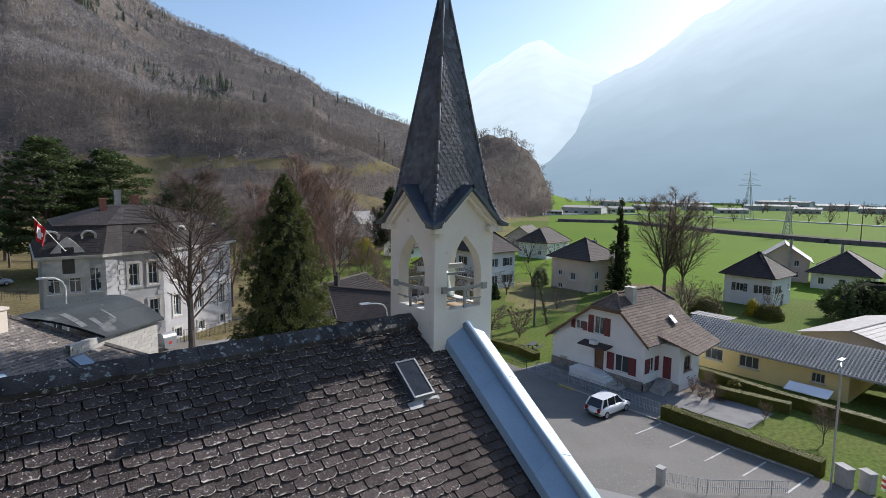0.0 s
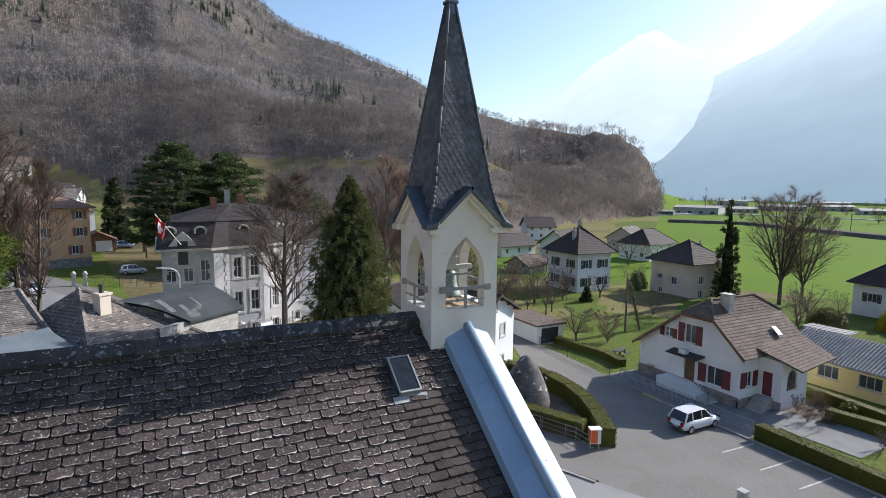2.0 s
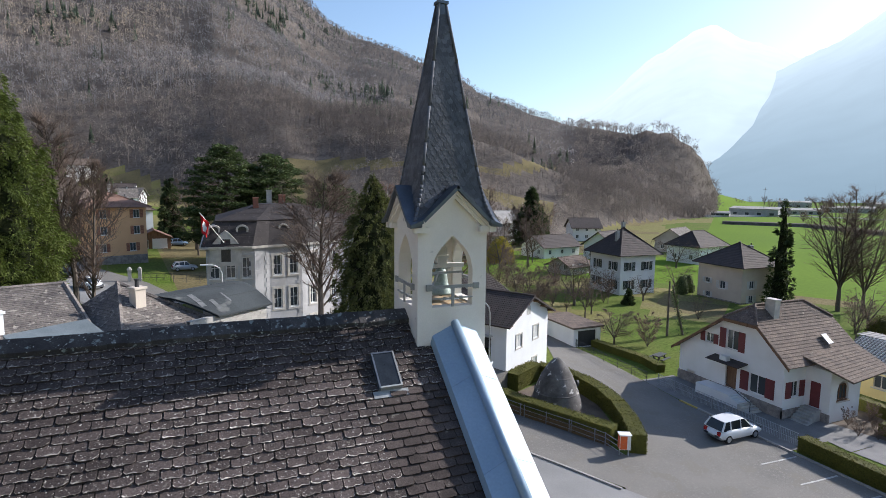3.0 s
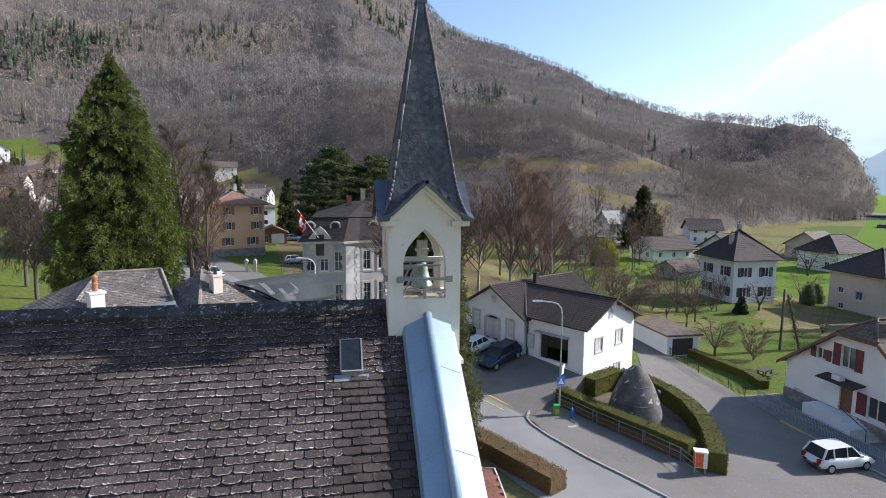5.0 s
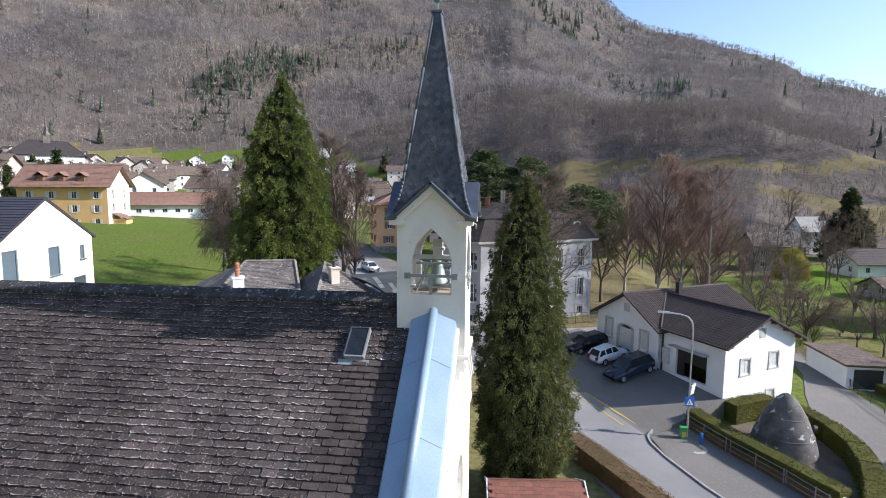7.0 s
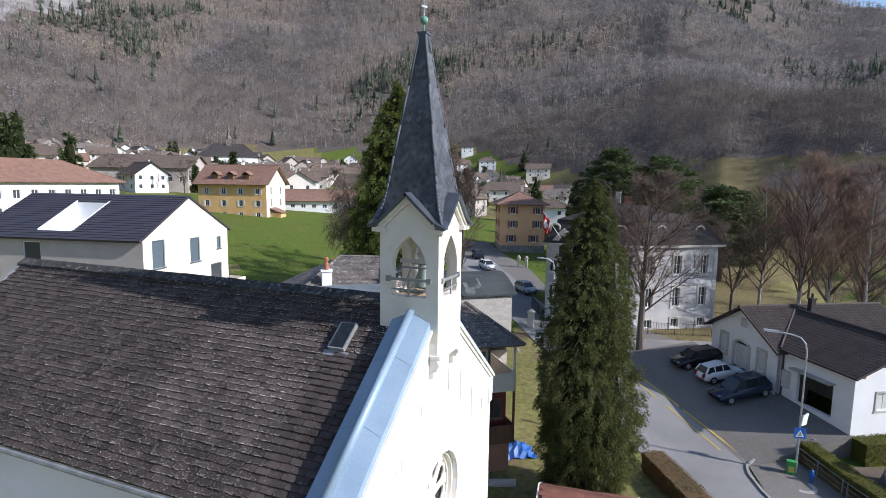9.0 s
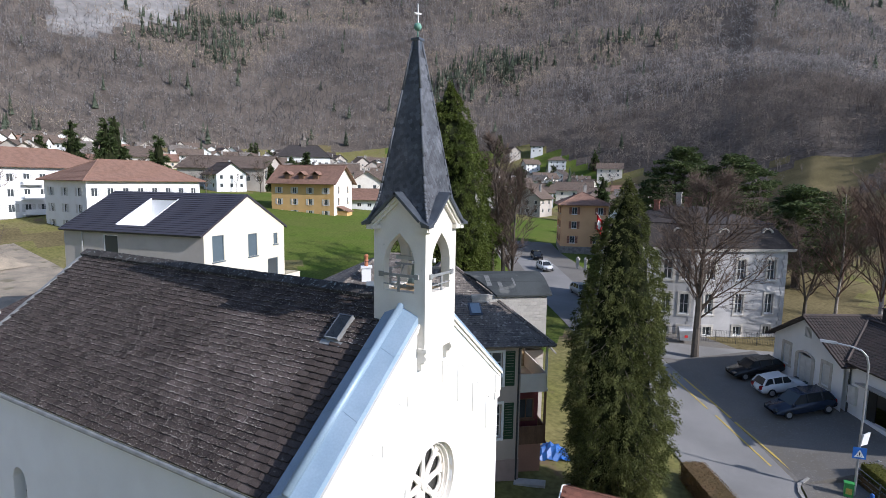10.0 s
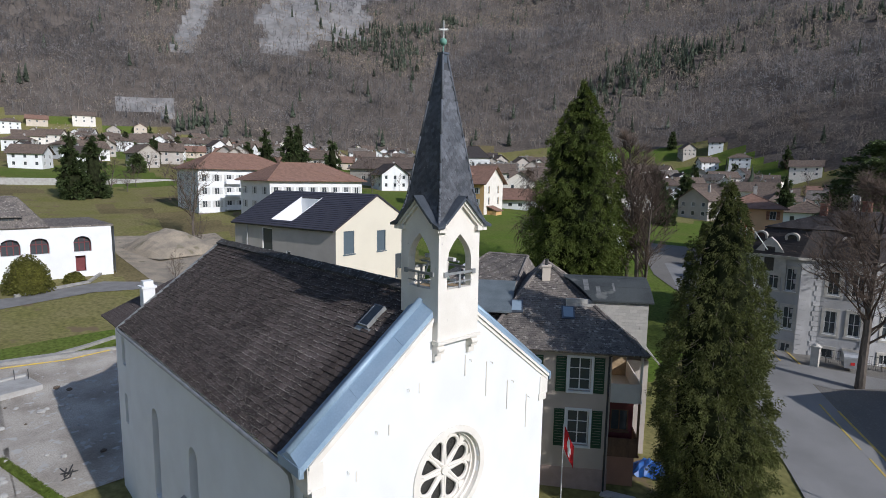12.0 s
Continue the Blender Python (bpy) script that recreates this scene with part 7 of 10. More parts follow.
sheet("garden_drive", PATHM, [(36.2, 7.0), (36.0, 10.6)], [(41.0, 7.0), (41.2, 10.8)], "grey garden drive", "pavement", 0.05, 4)
sheet("station_yard", ASPHALT, [(-8, 62), (-14, 76), (-24, 92), (-30, 104)], [(-13.4, 56), (-26, 70), (-36, 86), (-40, 98)], "asphalt parking area below the houses", "car park", 0.06)
sheet("gravel_yard", GRAVEL, [(-20.5, -9), (-30, -9), (-42.5, -8.2)], [(-21, 5.0), (-30, 3.0), (-42, 0.0)], "grey gravel yard behind the chapel", "yard", 0.05, 8)
sheet("gravel_yard", GRAVEL, [(-3, -30), (-20, -30), (-44, -30)], [(-12, -9), (-21, -9), (-43, -8.2)], "grey gravel yard beside the chapel", "yard", 0.05, 8)
sheet("hall_drive", PATHM, [(-57, -30), (-58.5, -6.6), (-61, 2), (-60, 7), (-52, 12)], [(-62, -30), (-62.5, -5), (-65.5, 4), (-62.5, 9.5), (-53, 14)], "pale asphalt drive to the hall", "road", 0.06, 4)
sheet("heath_plot", HEAPM, [(-55, 9), (-66, 9), (-80, 9), (-96, 10)], [(-52, 24), (-62, 24), (-76, 26), (-92, 28)], "grey gravel plot with a heap", "yard", 0.06, 6)


def line(name, material, pts, w, label, lift=0.1, z=0.012, kind="structure", category="marking"):
    m = M()
    for a, b in zip(pts, pts[1:]):
        a, b = Vector(a), Vector(b)
        n = Vector((-(b - a).y, (b - a).x)).normalized() * w / 2
        k = max(1, int((b - a).length / 1.5))
        for i in range(k):
            p, q = a.lerp(b, i / k), a.lerp(b, (i + 1) / k)
            zz = [plain(v.x, v.y) + lift for v in (p - n, q - n, q + n, p + n)]
            m.hexa([(*(p - n), zz[0] - 0.25), (*(q - n), zz[1] - 0.25), (*(q + n), zz[2] - 0.25), (*(p + n), zz[3] - 0.25), (*(p - n), zz[0] + z), (*(q - n), zz[1] + z), (*(q + n), zz[2] + z), (*(p + n), zz[3] + z)])
    return solid(name, m, material, label, category, kind=kind)


for y in (11.8, 9.1, 6.6, 4.15, 1.6):
    line("stall_line", WPAINT, [(28.3, y), (31.6, y - 0.12)], 0.12, "faded white stall line on asphalt", 0.06, 0.008)
line("road_line", YPAINT, [(4.2, 36.8), (8.0, 31.4)], 0.16, "yellow line painted on the road", 0.08, 0.008)
line("road_line", YPAINT, [(8.3, 30.9), (11.6, 26.2)], 0.16, "yellow line painted on the road", 0.08, 0.008)
line("road_line", YPAINT, [(3.0, 37.0), (6.4, 32.0)], 0.13, "yellow line painted on the road", 0.08, 0.008)
line("road_line", YPAINT, [(7.0, 31.2), (10.9, 25.4)], 0.13, "yellow line painted on the road", 0.08, 0.008)
line("road_line", YPAINT, [(2.0, 41.0), (-3.0, 48.4)], 0.15, "yellow line painted on the road", 0.08, 0.008)
line("road_line", YPAINT, [(0.6, 40.6), (-4.6, 48.2)], 0.13, "yellow line painted on the road", 0.08, 0.008)
line("kerb", KERBM, [(16.9, 12.2), (15.2, 15.6), (13.7, 18.4), (12.35, 21.7), (11.85, 23.6), (11.9, 24.7), (12.6, 25.9)], 0.16, "pale stone kerb beside the road", 0.15, 0.02, category="kerb")
for k in range(11):
    y = 22.2 - 1.9 * k
    line("kerb", YPAINT if k % 2 == 0 and k < 3 else KERBM, [(31.92, y), (31.92, y - 1.88)], 0.16, "worn kerb of the car park", 0.14, 0.02, category="kerb")
line("garden_edge", KERBM, [(-41.5, 0.3), (-42.6, -8.5), (-43.5, -30)], 0.3, "pale timber edging between lawn and gravel", 0.25, 0.05, category="edging")
line("garden_edge", KERBM, [(-62.5, -5), (-65.5, 2.5), (-69, 4.5)], 0.3, "low pale stone edging of the hall garden", 0.3, 0.05, category="edging")

# gravel heap
m = M()
for i in range(20):
    for j in range(14):
        f = lambda a, b: (15.0 * a / 20, 12.0 * b / 14, 3.4 * max(0, math.sin(math.pi * a / 20) * math.sin(math.pi * b / 14)) ** 0.8 * (1 + 0.25 * noise.noise(Vector((a * 0.35, b * 0.35, 0)))))
        m.quad(f(i, j), f(i + 1, j), f(i + 1, j + 1), f(i, j + 1))
solid("gravel_heap", m, HEAPM, "broad heap of grey-brown gravel on a bare plot", "heap", pose(-88, 9.0, plain(-81, 14) - 0.3, 0, 0, 15), smooth=True)


# ---- fences, hedges and street furniture ----
def fence(pts, h, gap, label, material=IRON, rails=2, r=0.012, post=2.0, bars=True):
    f = thing("fence", label, "fence")
    for a, b in zip(pts, pts[1:]):
        a, b = Vector(a), Vector(b)
        L = (b - a).length
        za, zb = plain(*a) + 0.05, plain(*b) + 0.05
        for k in range(rails):
            z = h * (k + 1) / rails - 0.04
            rm = M()
            rm.tube((*a, za + z), (*b, zb + z), r * 1.6, r * 1.6, 5)
            part("rail", rm, material, f)
        for k in range(int(L / post) + 1):
            p = a.lerp(b, min(1, k * post / L))
            pm = M()
            z = za + (zb - za) * min(1, k * post / L)
            pm.tube((*p, z - 0.3), (*p, z + h + 0.03), r * 2.4, r * 2.4, 6)
            part("post", pm, material, f)
        if bars:
            bm_ = M()
            for k in range(int(L / gap)):
                p = a.lerp(b, (k + 0.5) * gap / L)
                z = za + (zb - za) * (k + 0.5) * gap / L
                bm_.tube((*p, z + 0.08), (*p, z + h), r, r, 4, False)
            tagged(part("bar", bm_, material, f), kind="stuff")
    return f


fence([(33.1, 26.0), (33.1, 12.6)], 1.05, 0.13, "thin grey metal railing before the villa", GALV)
fence([(22.6, 6.5), (24.0, 4.4), (28.2, 1.4)], 0.95, 0.13, "thin grey metal railing at the car park edge", GALV)
fence([(32.7, 27.0), (32.5, 33.0), (32.9, 38.3), (34.0, 45)], 0.95, 0.14, "dark iron railing along the drive", IRON)
fence([(14.95, 26.9), (16.85, 23.2), (18.7, 19.7), (19.75, 17.2), (19.75, 15.4)], 1.0, 0.3, "weathered grey steel tube railing beside the pavement", OLDZINC, 3, 0.016, 1.9, False)
fence([(16.2, 28.2), (18.0, 28.6), (18.3, 30.6)], 1.0, 0.3, "pale steel handrail by the ramp", GALV, 3, 0.025, 1.2, False)
fence([(-6.0, 47.0), (-8.5, 52)], 1.4, 0.16, "dark iron fence of the mansion garden", IRON)
fence([(1.4, 46.0), (6, 47.6), (13, 50.6), (18, 53.5)], 1.3, 0.16, "dark iron fence of the mansion garden", IRON)
fence([(-50, 13), (-60, 22), (-74, 34), (-86, 40)], 1.0, 0.25, "brown wooden paling fence along a lane", WOOD)
m = M()
m.box(-0.2, 0.2, -0.2, 0.2, -0.3, 1.15)
m.box(-0.25, 0.25, -0.25, 0.25, 1.15, 1.25)
solid("gate_post", m, CONCRETE, "grey concrete post at the car park", "post", pose(22.6, 6.6, 0.25))
for x, y in ((0.9, 44.6), (-6.6, 43.6)):
    m = M()
    m.box(-0.3, 0.3, -0.3, 0.3, -0.3, 1.7)
    m.box(-0.38, 0.38, -0.38, 0.38, 1.7, 1.85)
    m.lathe([(0.36, 1.85), (0.2, 2.0), (0.02, 2.08)], 8)
    solid("gate_pillar", m, PALESTONE, "pale stone gate pillar of the mansion", "pillar", pose(x, y, plain(x, y)), group="gate pillars")

cone = M()
prof = [(2.2, -0.5), (2.12, 0.0), (1.98, 0.6), (1.8, 1.2), (1.54, 1.9), (1.27, 2.5), (0.97, 3.05), (0.66, 3.5), (0.36, 3.82), (0.12, 3.96), (0.01, 3.98)]
cone.lathe(prof, 40, (0, 0, 0))
sheet("shelter_plot", SOIL, [(16.9, 26.9), (18.3, 24.0), (19.8, 21.0), (21.2, 18.2)], [(22.0, 29.0), (24.3, 26.5), (24.3, 23.6), (22.4, 18.9)], "bare dark soil inside the hedged plot", "plot", 0.05)
shel = thing("air_raid_shelter", "weathered dark concrete beehive shelter in a hedged plot", "shelter", pose(20.95, 24.9, 0.4))
part("shell", cone, CONE, shel, "", True)
for z, r in ((1.2, 1.81), (2.5, 1.28)):
    m = M()
    m.lathe([(r + 0.01, z - 0.03), (r + 0.03, z), (r - 0.005, z + 0.03)], 40)
    part("band", m, CONE, shel)
m = M()
m.tube((1.55, -0.5, 1.75), (1.72, -0.55, 1.7), 0.28, 0.28, 14)
part("hatch", m, IRON, shel, "round dark hatch")


def leaf_cloud(m, pts, nrm, size, jitter, rng, droop=0.0):
    """Small leaf quads at points, turned about their outward normals."""
    for p, nn in zip(pts, nrm):
        n = (Vector(nn) + Vector((rng.uniform(-1, 1), rng.uniform(-1, 1), rng.uniform(-1, 1))) * jitter).normalized()
        u = n.orthogonal().normalized()
        u = (Matrix.Rotation(rng.uniform(0, 6.28), 3, n) @ u)
        w = n.cross(u)
        s = size * rng.uniform(0.6, 1.3)
        p = Vector(p)
        i = len(m.v)
        m.v += [tuple(p - u * s), tuple(p + w * s * 0.55), tuple(p + u * s), tuple(p - w * s * 0.55)]
        m.f.append((i, i + 1, i + 2, i + 3))
        m.m.append(0)


def hedge(pts, w, h, label, material=HEDGEL, dens=170, size=0.055, seed=1):
    """A clipped hedge along plan points: a dense body with leaves over its faces."""
    rng = random.Random(seed)
    hd = thing("hedge", label, "hedge")
    body, lv = M(), M()
    for a, b in zip(pts, pts[1:]):
        a, b = Vector(a), Vector(b)
        d = (b - a).normalized()
        n = Vector((-d.y, d.x)) * w / 2
        za, zb = plain(*a), plain(*b)
        body.hexa([(*(a - n * 0.9), za - 0.2), (*(b - n * 0.9), zb - 0.2), (*(b + n * 0.9), zb - 0.2), (*(a + n * 0.9), za - 0.2), (*(a - n * 0.88), za + h - 0.07), (*(b - n * 0.88), zb + h - 0.07), (*(b + n * 0.88), zb + h - 0.07), (*(a + n * 0.88), za + h - 0.07)])
        L = (b - a).length
        P, N = [], []
        for side in (-1, 1, 0):
            k = int(L * (w if side == 0 else h) * dens)
            for _ in range(k):
                t, s = rng.random(), rng.random()
                p = a.lerp(b, t)
                z = za + (zb - za) * t
                if side == 0:
                    q = p + n * (2 * s - 1)
                    P.append((q.x, q.y, z + h + rng.uniform(-0.06, 0.04)))
                    N.append((0, 0, 1))
                else:
                    q = p + n * side * rng.uniform(0.93, 1.05)
                    P.append((q.x, q.y, z + s * h))
                    N.append((n.x * side, n.y * side, 0.3))
        for end, s in ((a, -1), (b, 1)):
            for _ in range(int(w * h * dens)):
                q = end + n * rng.uniform(-1, 1) + d * s * rng.uniform(0, 0.06)
                P.append((q.x, q.y, plain(*end) + rng.random() * h))
                N.append((d.x * s, d.y * s, 0.2))
        leaf_cloud(lv, P, N, size, 0.7, rng)
    part("body", body, material, hd)
    part("foliage", lv, material, hd)
    return hd


hedge([(15.6, 27.1), (17.4, 23.6), (19.2, 20.2), (20.7, 17.4)], 1.1, 1.35, "clipped olive-green hedge round the concrete shelter", seed=2)
hedge([(15.25, 26.9), (17.05, 23.4), (18.85, 20.0), (20.3, 17.3)], 0.6, 0.75, "brown leafless foot of the hedge by the railing", BEECHH, seed=12, dens=150, size=0.05)
hedge([(21.2, 15.6), (23.0, 18.6), (24.2, 21.2), (25.0, 24.0), (24.9, 26.6), (24.0, 28.8), (22.6, 30.0)], 1.2, 1.45, "clipped olive-green hedge curving along the drive", seed=3)
hedge([(18.7, 28.3), (20.6, 29.4), (22.3, 30.2)], 1.3, 1.5, "clipped olive-green hedge before the workshop", seed=4)
hedge([(32.9, 12.2), (32.5, 1.0)], 0.9, 1.15, "clipped green hedge beside the car park", seed=5)
hedge([(45.0, 15.4), (44.0, 8.0), (43.4, -8.0)], 0.9, 1.1, "clipped green hedge before the yellow building", seed=6, dens=60)
hedge([(41.2, 11.8), (42.2, 6.2)], 0.9, 1.0, "low green hedge in the villa garden", seed=7, dens=60)
hedge([(35.6, 38.6), (36.6, 31.5), (36.0, 28.6)], 1.0, 0.85, "clipped green hedge along the orchard", seed=8, dens=70)
hedge([(10.2, 14.6), (8.2, 18.2), (6.2, 21.6)], 1.5, 1.2, "brown winter hedge beside the road", BEECHH, seed=9, dens=120)
hedge([(-27, -9.3), (-14, -5.6)], 0.5, 0.2, "strip of rough green grass by the chapel wall", GRASS, seed=10, dens=200, size=0.06)

# lamp post with road signs
lp = thing("street_lamp", "tall galvanised street lamp with a curved arm", "street lamp", pose(14.62, 25.0, plain(14.6, 25)))
m = M()
m.tube((0, 0, -0.2), (0, 0, 4.0), 0.075, 0.065, 10)
arc = [(0, 0, 4.0), (0, 0, 8.0), (-0.1, 0, 8.5), (-0.4, 0, 8.85), (-0.9, 0, 9.0), (-1.7, 0, 9.1)]
m.path(arc, 0.055, 8)
part("pole", m, GALV, lp)
m = M()
m.hexa([(-2.4, -0.14, 9.08), (-1.6, -0.1, 9.04), (-1.6, 0.1, 9.04), (-2.4, 0.14, 9.08), (-2.4, -0.1, 9.2), (-1.6, -0.07, 9.18), (-1.6, 0.07, 9.18), (-2.4, 0.1, 9.2)])
part("lamp_head", m, GALV, lp)
sg2 = thing("crossing_sign", "square blue pedestrian crossing sign on the lamp post", "road sign", pose(14.62, 25.0, plain(14.6, 25), 0, 0, 12))
m = M()
m.box(-0.34, 0.34, -0.11, -0.085, 2.5, 3.18)
part("panel", m, BLUEP, sg2)
m = M()
m.slab([(-0.25, -0.113, 2.6), (0.25, -0.113, 2.6), (0, -0.113, 3.06)], (0, -1, 0), 0.004)
part("white_triangle", m, WFRAME, sg2)
m = M()
for x in (-0.1, -0.02, 0.06):
    m.box(x, x + 0.04, -0.124, -0.118, 2.66, 2.72)
m.box(-0.03, 0.03, -0.124, -0.118, 2.75, 2.9)
part("symbol", m, IRON, sg2)
mir = thing("traffic_mirror", "white-backed traffic mirror on the lamp post", "mirror", pose(14.62, 25.0, plain(14.6, 25), 0, 0, 60))
m = M()
m.hexa([(-0.1, -0.1, 3.3), (0.45, -0.2, 3.3), (0.45, -0.12, 3.3), (-0.1, -0.04, 3.3), (0.0, -0.16, 3.95), (0.5, -0.28, 4.05), (0.5, -0.2, 4.05), (0.0, -0.08, 3.95)])
part("shell", m, WFRAME, mir)
m = M()
m.box(-0.22, 0.22, -0.16, 0.16, 0.1, 0.95)
m.box(-0.25, 0.25, -0.19, 0.19, 0.95, 1.02)
bn = thing("litter_bin", "green and yellow litter bin at the lamp post", "bin", pose(14.3, 24.75, plain(14.3, 24.7)))
part("case", m, GREENP, bn)
m = M()
m.box(-0.15, 0.15, -0.18, -0.16, 0.35, 0.7)
part("plate", m, YPAINT, bn, "yellow plate")
hy = thing("hydrant", "blue street hydrant on the pavement", "hydrant", pose(15.3, 24.2, plain(15.3, 24.2)))
m = M()
m.lathe([(0.12, 0), (0.12, 0.1), (0.09, 0.12), (0.09, 0.75), (0.12, 0.78), (0.10, 0.9), (0.03, 0.96)], 14)
part("body", m, BLUEP, hy)
m = M()
m.tube((-0.2, 0, 0.6), (0.2, 0, 0.6), 0.06, 0.06, 8)
part("outlet", m, BLUEP, hy)
m = M()
m.lathe([(0.75, -0.1), (0.75, 0.14), (0.5, 0.14), (0.48, 0.04)], 24)
solid("planter_ring", m, CONCRETE, "low round concrete ring on the pavement", "planter", pose(14.7, 23.4, plain(14.7, 23.4)))
bx = thing("letter_cabinet", "white cabinet with orange panels on a post", "cabinet", pose(20.0, 15.6, plain(20, 15.6), 0, 0, -25))
m = M()
m.box(-0.36, 0.36, -0.25, 0.25, 0.6, 1.6)
m.box(-0.41, 0.41, -0.3, 0.3, 1.6, 1.65)
part("case", m, WFRAME, bx)
m = M()
m.box(-0.38, -0.36, -0.22, 0.22, 0.65, 1.55)
m.box(-0.33, 0.12, -0.27, -0.25, 0.65, 1.55)
part("orange_panel", m, mat("orange_paint", (0.7, 0.13, 0.03), 0.5, 0.1, 4, 0.05, 30), bx)
m = M()
for s in (-0.3, 0.3):
    m.tube((s, 0, -0.2), (s, 0, 0.62), 0.04, 0.04, 6)
part("leg", m, GALV, bx)
for x, y, w in ((32.3, -0.2, 0.9), (32.7, -1.3, 0.75)):
    m = M()
    m.box(-w / 2, w / 2, -0.25, 0.25, -0.2, 1.25)
    m.box(-w / 2 - 0.05, w / 2 + 0.05, -0.3, 0.3, 1.25, 1.32)
    solid("utility_cabinet", m, CONCRETE, "pale grey utility cabinet behind the car park", "cabinet", pose(x, y, 0, 0, 0, 60), group="utility cabinets")
l2 = thing("street_lamp", "tall grey lamp pole beside the utility cabinets", "street lamp", pose(30.9, 0.1, 0))
m = M()
m.path([(0, 0, -0.2), (0, 0, 7.4), (0.25, 0.1, 7.8), (1.0, 0.35, 7.95)], 0.06, 8)
part("pole", m, GALV, l2)
m = M()
m.box(0.9, 1.7, 0.25, 0.5, 7.93, 8.05)
part("lamp_head", m, GALV, l2)
bp_ = thing("barrier_board", "red and white striped barrier board", "barrier", pose(33.1, -2.0, 0, 0, 0, 50))
for k in range(5):
    m = M()
    m.box(-0.15, 0.15, -0.02, 0.02, 0.25 + 0.18 * k, 0.43 + 0.18 * k)
    part("stripe", m, REDP if k % 2 else WFRAME, bp_)
wb = thing("waste_container", "galvanised waste container by the mansion fence", "container", pose(3.3, 45.6, plain(3.3, 45.6) + 0.1, 0, 0, 25))
m = M()
m.hexa([(-0.55, -0.4, 0.25), (0.55, -0.4, 0.25), (0.55, 0.4, 0.25), (-0.55, 0.4, 0.25), (-0.68, -0.5, 1.15), (0.68, -0.5, 1.15), (0.68, 0.5, 1.15), (-0.68, 0.5, 1.15)])
part("tub", m, GALV, wb)
m = M()
m.tube((-0.68, 0, 1.12), (0.68, 0, 1.12), 0.48, 0.48, 12)
part("lid", m, GALV, wb)
m = M()
m.box(-0.15, 0.15, -0.475, -0.462, 0.55, 0.8)
part("red_label", m, REDP, wb)
l3 = thing("street_lamp", "white curved street lamp before the mansion", "street lamp", pose(-4.4, 44.4, plain(-4, 44)))
m = M()
m.path([(0, 0, -0.2), (0, 0, 6.8), (-0.2, 0, 7.3), (-0.7, 0, 7.6), (-1.4, 0, 7.65)], 0.06, 8)
part("pole", m, WFRAME, l3)
m = M()
m.box(-1.9, -1.2, -0.12, 0.12, 7.6, 7.72)
part("lamp_head", m, WFRAME, l3)


def flag(x, y, z, h, lean, fw, fh, label, rot):
    f = thing("flag", label, "flag", pose(x, y, z, 0, lean, rot))
    m = M()
    m.tube((0, 0, 0), (0, 0, h), 0.035, 0.025, 8)
    part("flagpole", m, WFRAME, f)
    m, c = M(), M()
    for i in range(10):
        for j in range(8):
            def p(a, b):
                s, t = a / 10, b / 8
                return (0.05 + fw * s * 0.35, 0.12 * math.sin(s * 7 + t * 2) * s, h - 0.1 - fh * t - fw * 0.75 * s)
            inside = (3 <= i <= 6 and 1 <= j <= 6) and (4 <= i <= 5 or 3 <= j <= 4)
            (c if inside else m).quad(p(i, j), p(i + 1, j), p(i + 1, j + 1), p(i, j + 1))
    part("cloth", m, FLAGR, f, "red flag cloth")
    part("white_cross", c, FLAGW, f)


flag(-3.75, 12.85, 1.2, 4.6, 0, 1.5, 1.3, "red flag with white cross on a white pole", 30)
fl = thing("flag", "red flag hanging from a slanting pole of the mansion", "flag", pose(-4.1, 46.4, 12.6))
m = M()
m.tube((0, 0, 0), (-2.1, -0.4, 3.0), 0.04, 0.03, 8)
part("flagpole", m, WFRAME, fl)
m = M()
cl = M()
for i in range(8):
    for j in range(10):
        def fold(a, b):
            s, t = a / 8, b / 10
            return (-2.05 + 0.75 * s * (1 - 0.25 * t) + 0.06 * math.sin(9 * s + 2 * t), -0.42 + 0.12 * math.sin(11 * s + 3 * t), 2.9 - 1.05 * s * 0.9 - 1.7 * t + 0.25 * s * t)
        inside = (2 <= i <= 5 and 2 <= j <= 7) and (3 <= i <= 4 or 4 <= j <= 5)
        (cl if inside else m).quad(fold(i, j), fold(i + 1, j), fold(i + 1, j + 1), fold(i, j + 1))
part("cloth", m, FLAGR, fl, "red flag cloth")
part("white_cross", cl, FLAGW, fl)


# raised asphalt forecourt of the workshop, falling to the street
def forecourt_z(lx, ly):
    q = gar.matrix_world @ Vector((lx, ly, 0))
    s = max(0.0, min(1.0, (-4.0 - lx) / 7.5))
    top = 2.62 + 0.065 * (ly - 6)
    g = plain(q.x, q.y) + 0.05
    return q.x, q.y, g + (top - g) * (1 - s) ** 1.1


m = M()
NX, NY = 12, 16
for i in range(NX + 1):
    for j in range(NY + 1):
        m.v.append(forecourt_z(-11.5 + 7.6 * i / NX, -0.2 + 18 * j / NY))
for i in range(NX):
    for j in range(NY):
        q = i * (NY + 1) + j
        m.f.append((q, q + NY + 1, q + NY + 2, q + 1))
        m.m.append(0)
for i in range(NX):
    a, b = m.v[i * (NY + 1)], m.v[(i + 1) * (NY + 1)]
    m.quad((a[0], a[1], 0.2), (b[0], b[1], 0.2), b, a)
solid("forecourt", m, ASPHALT, "dark asphalt forecourt sloping up to the workshop", "yard", kind="structure")
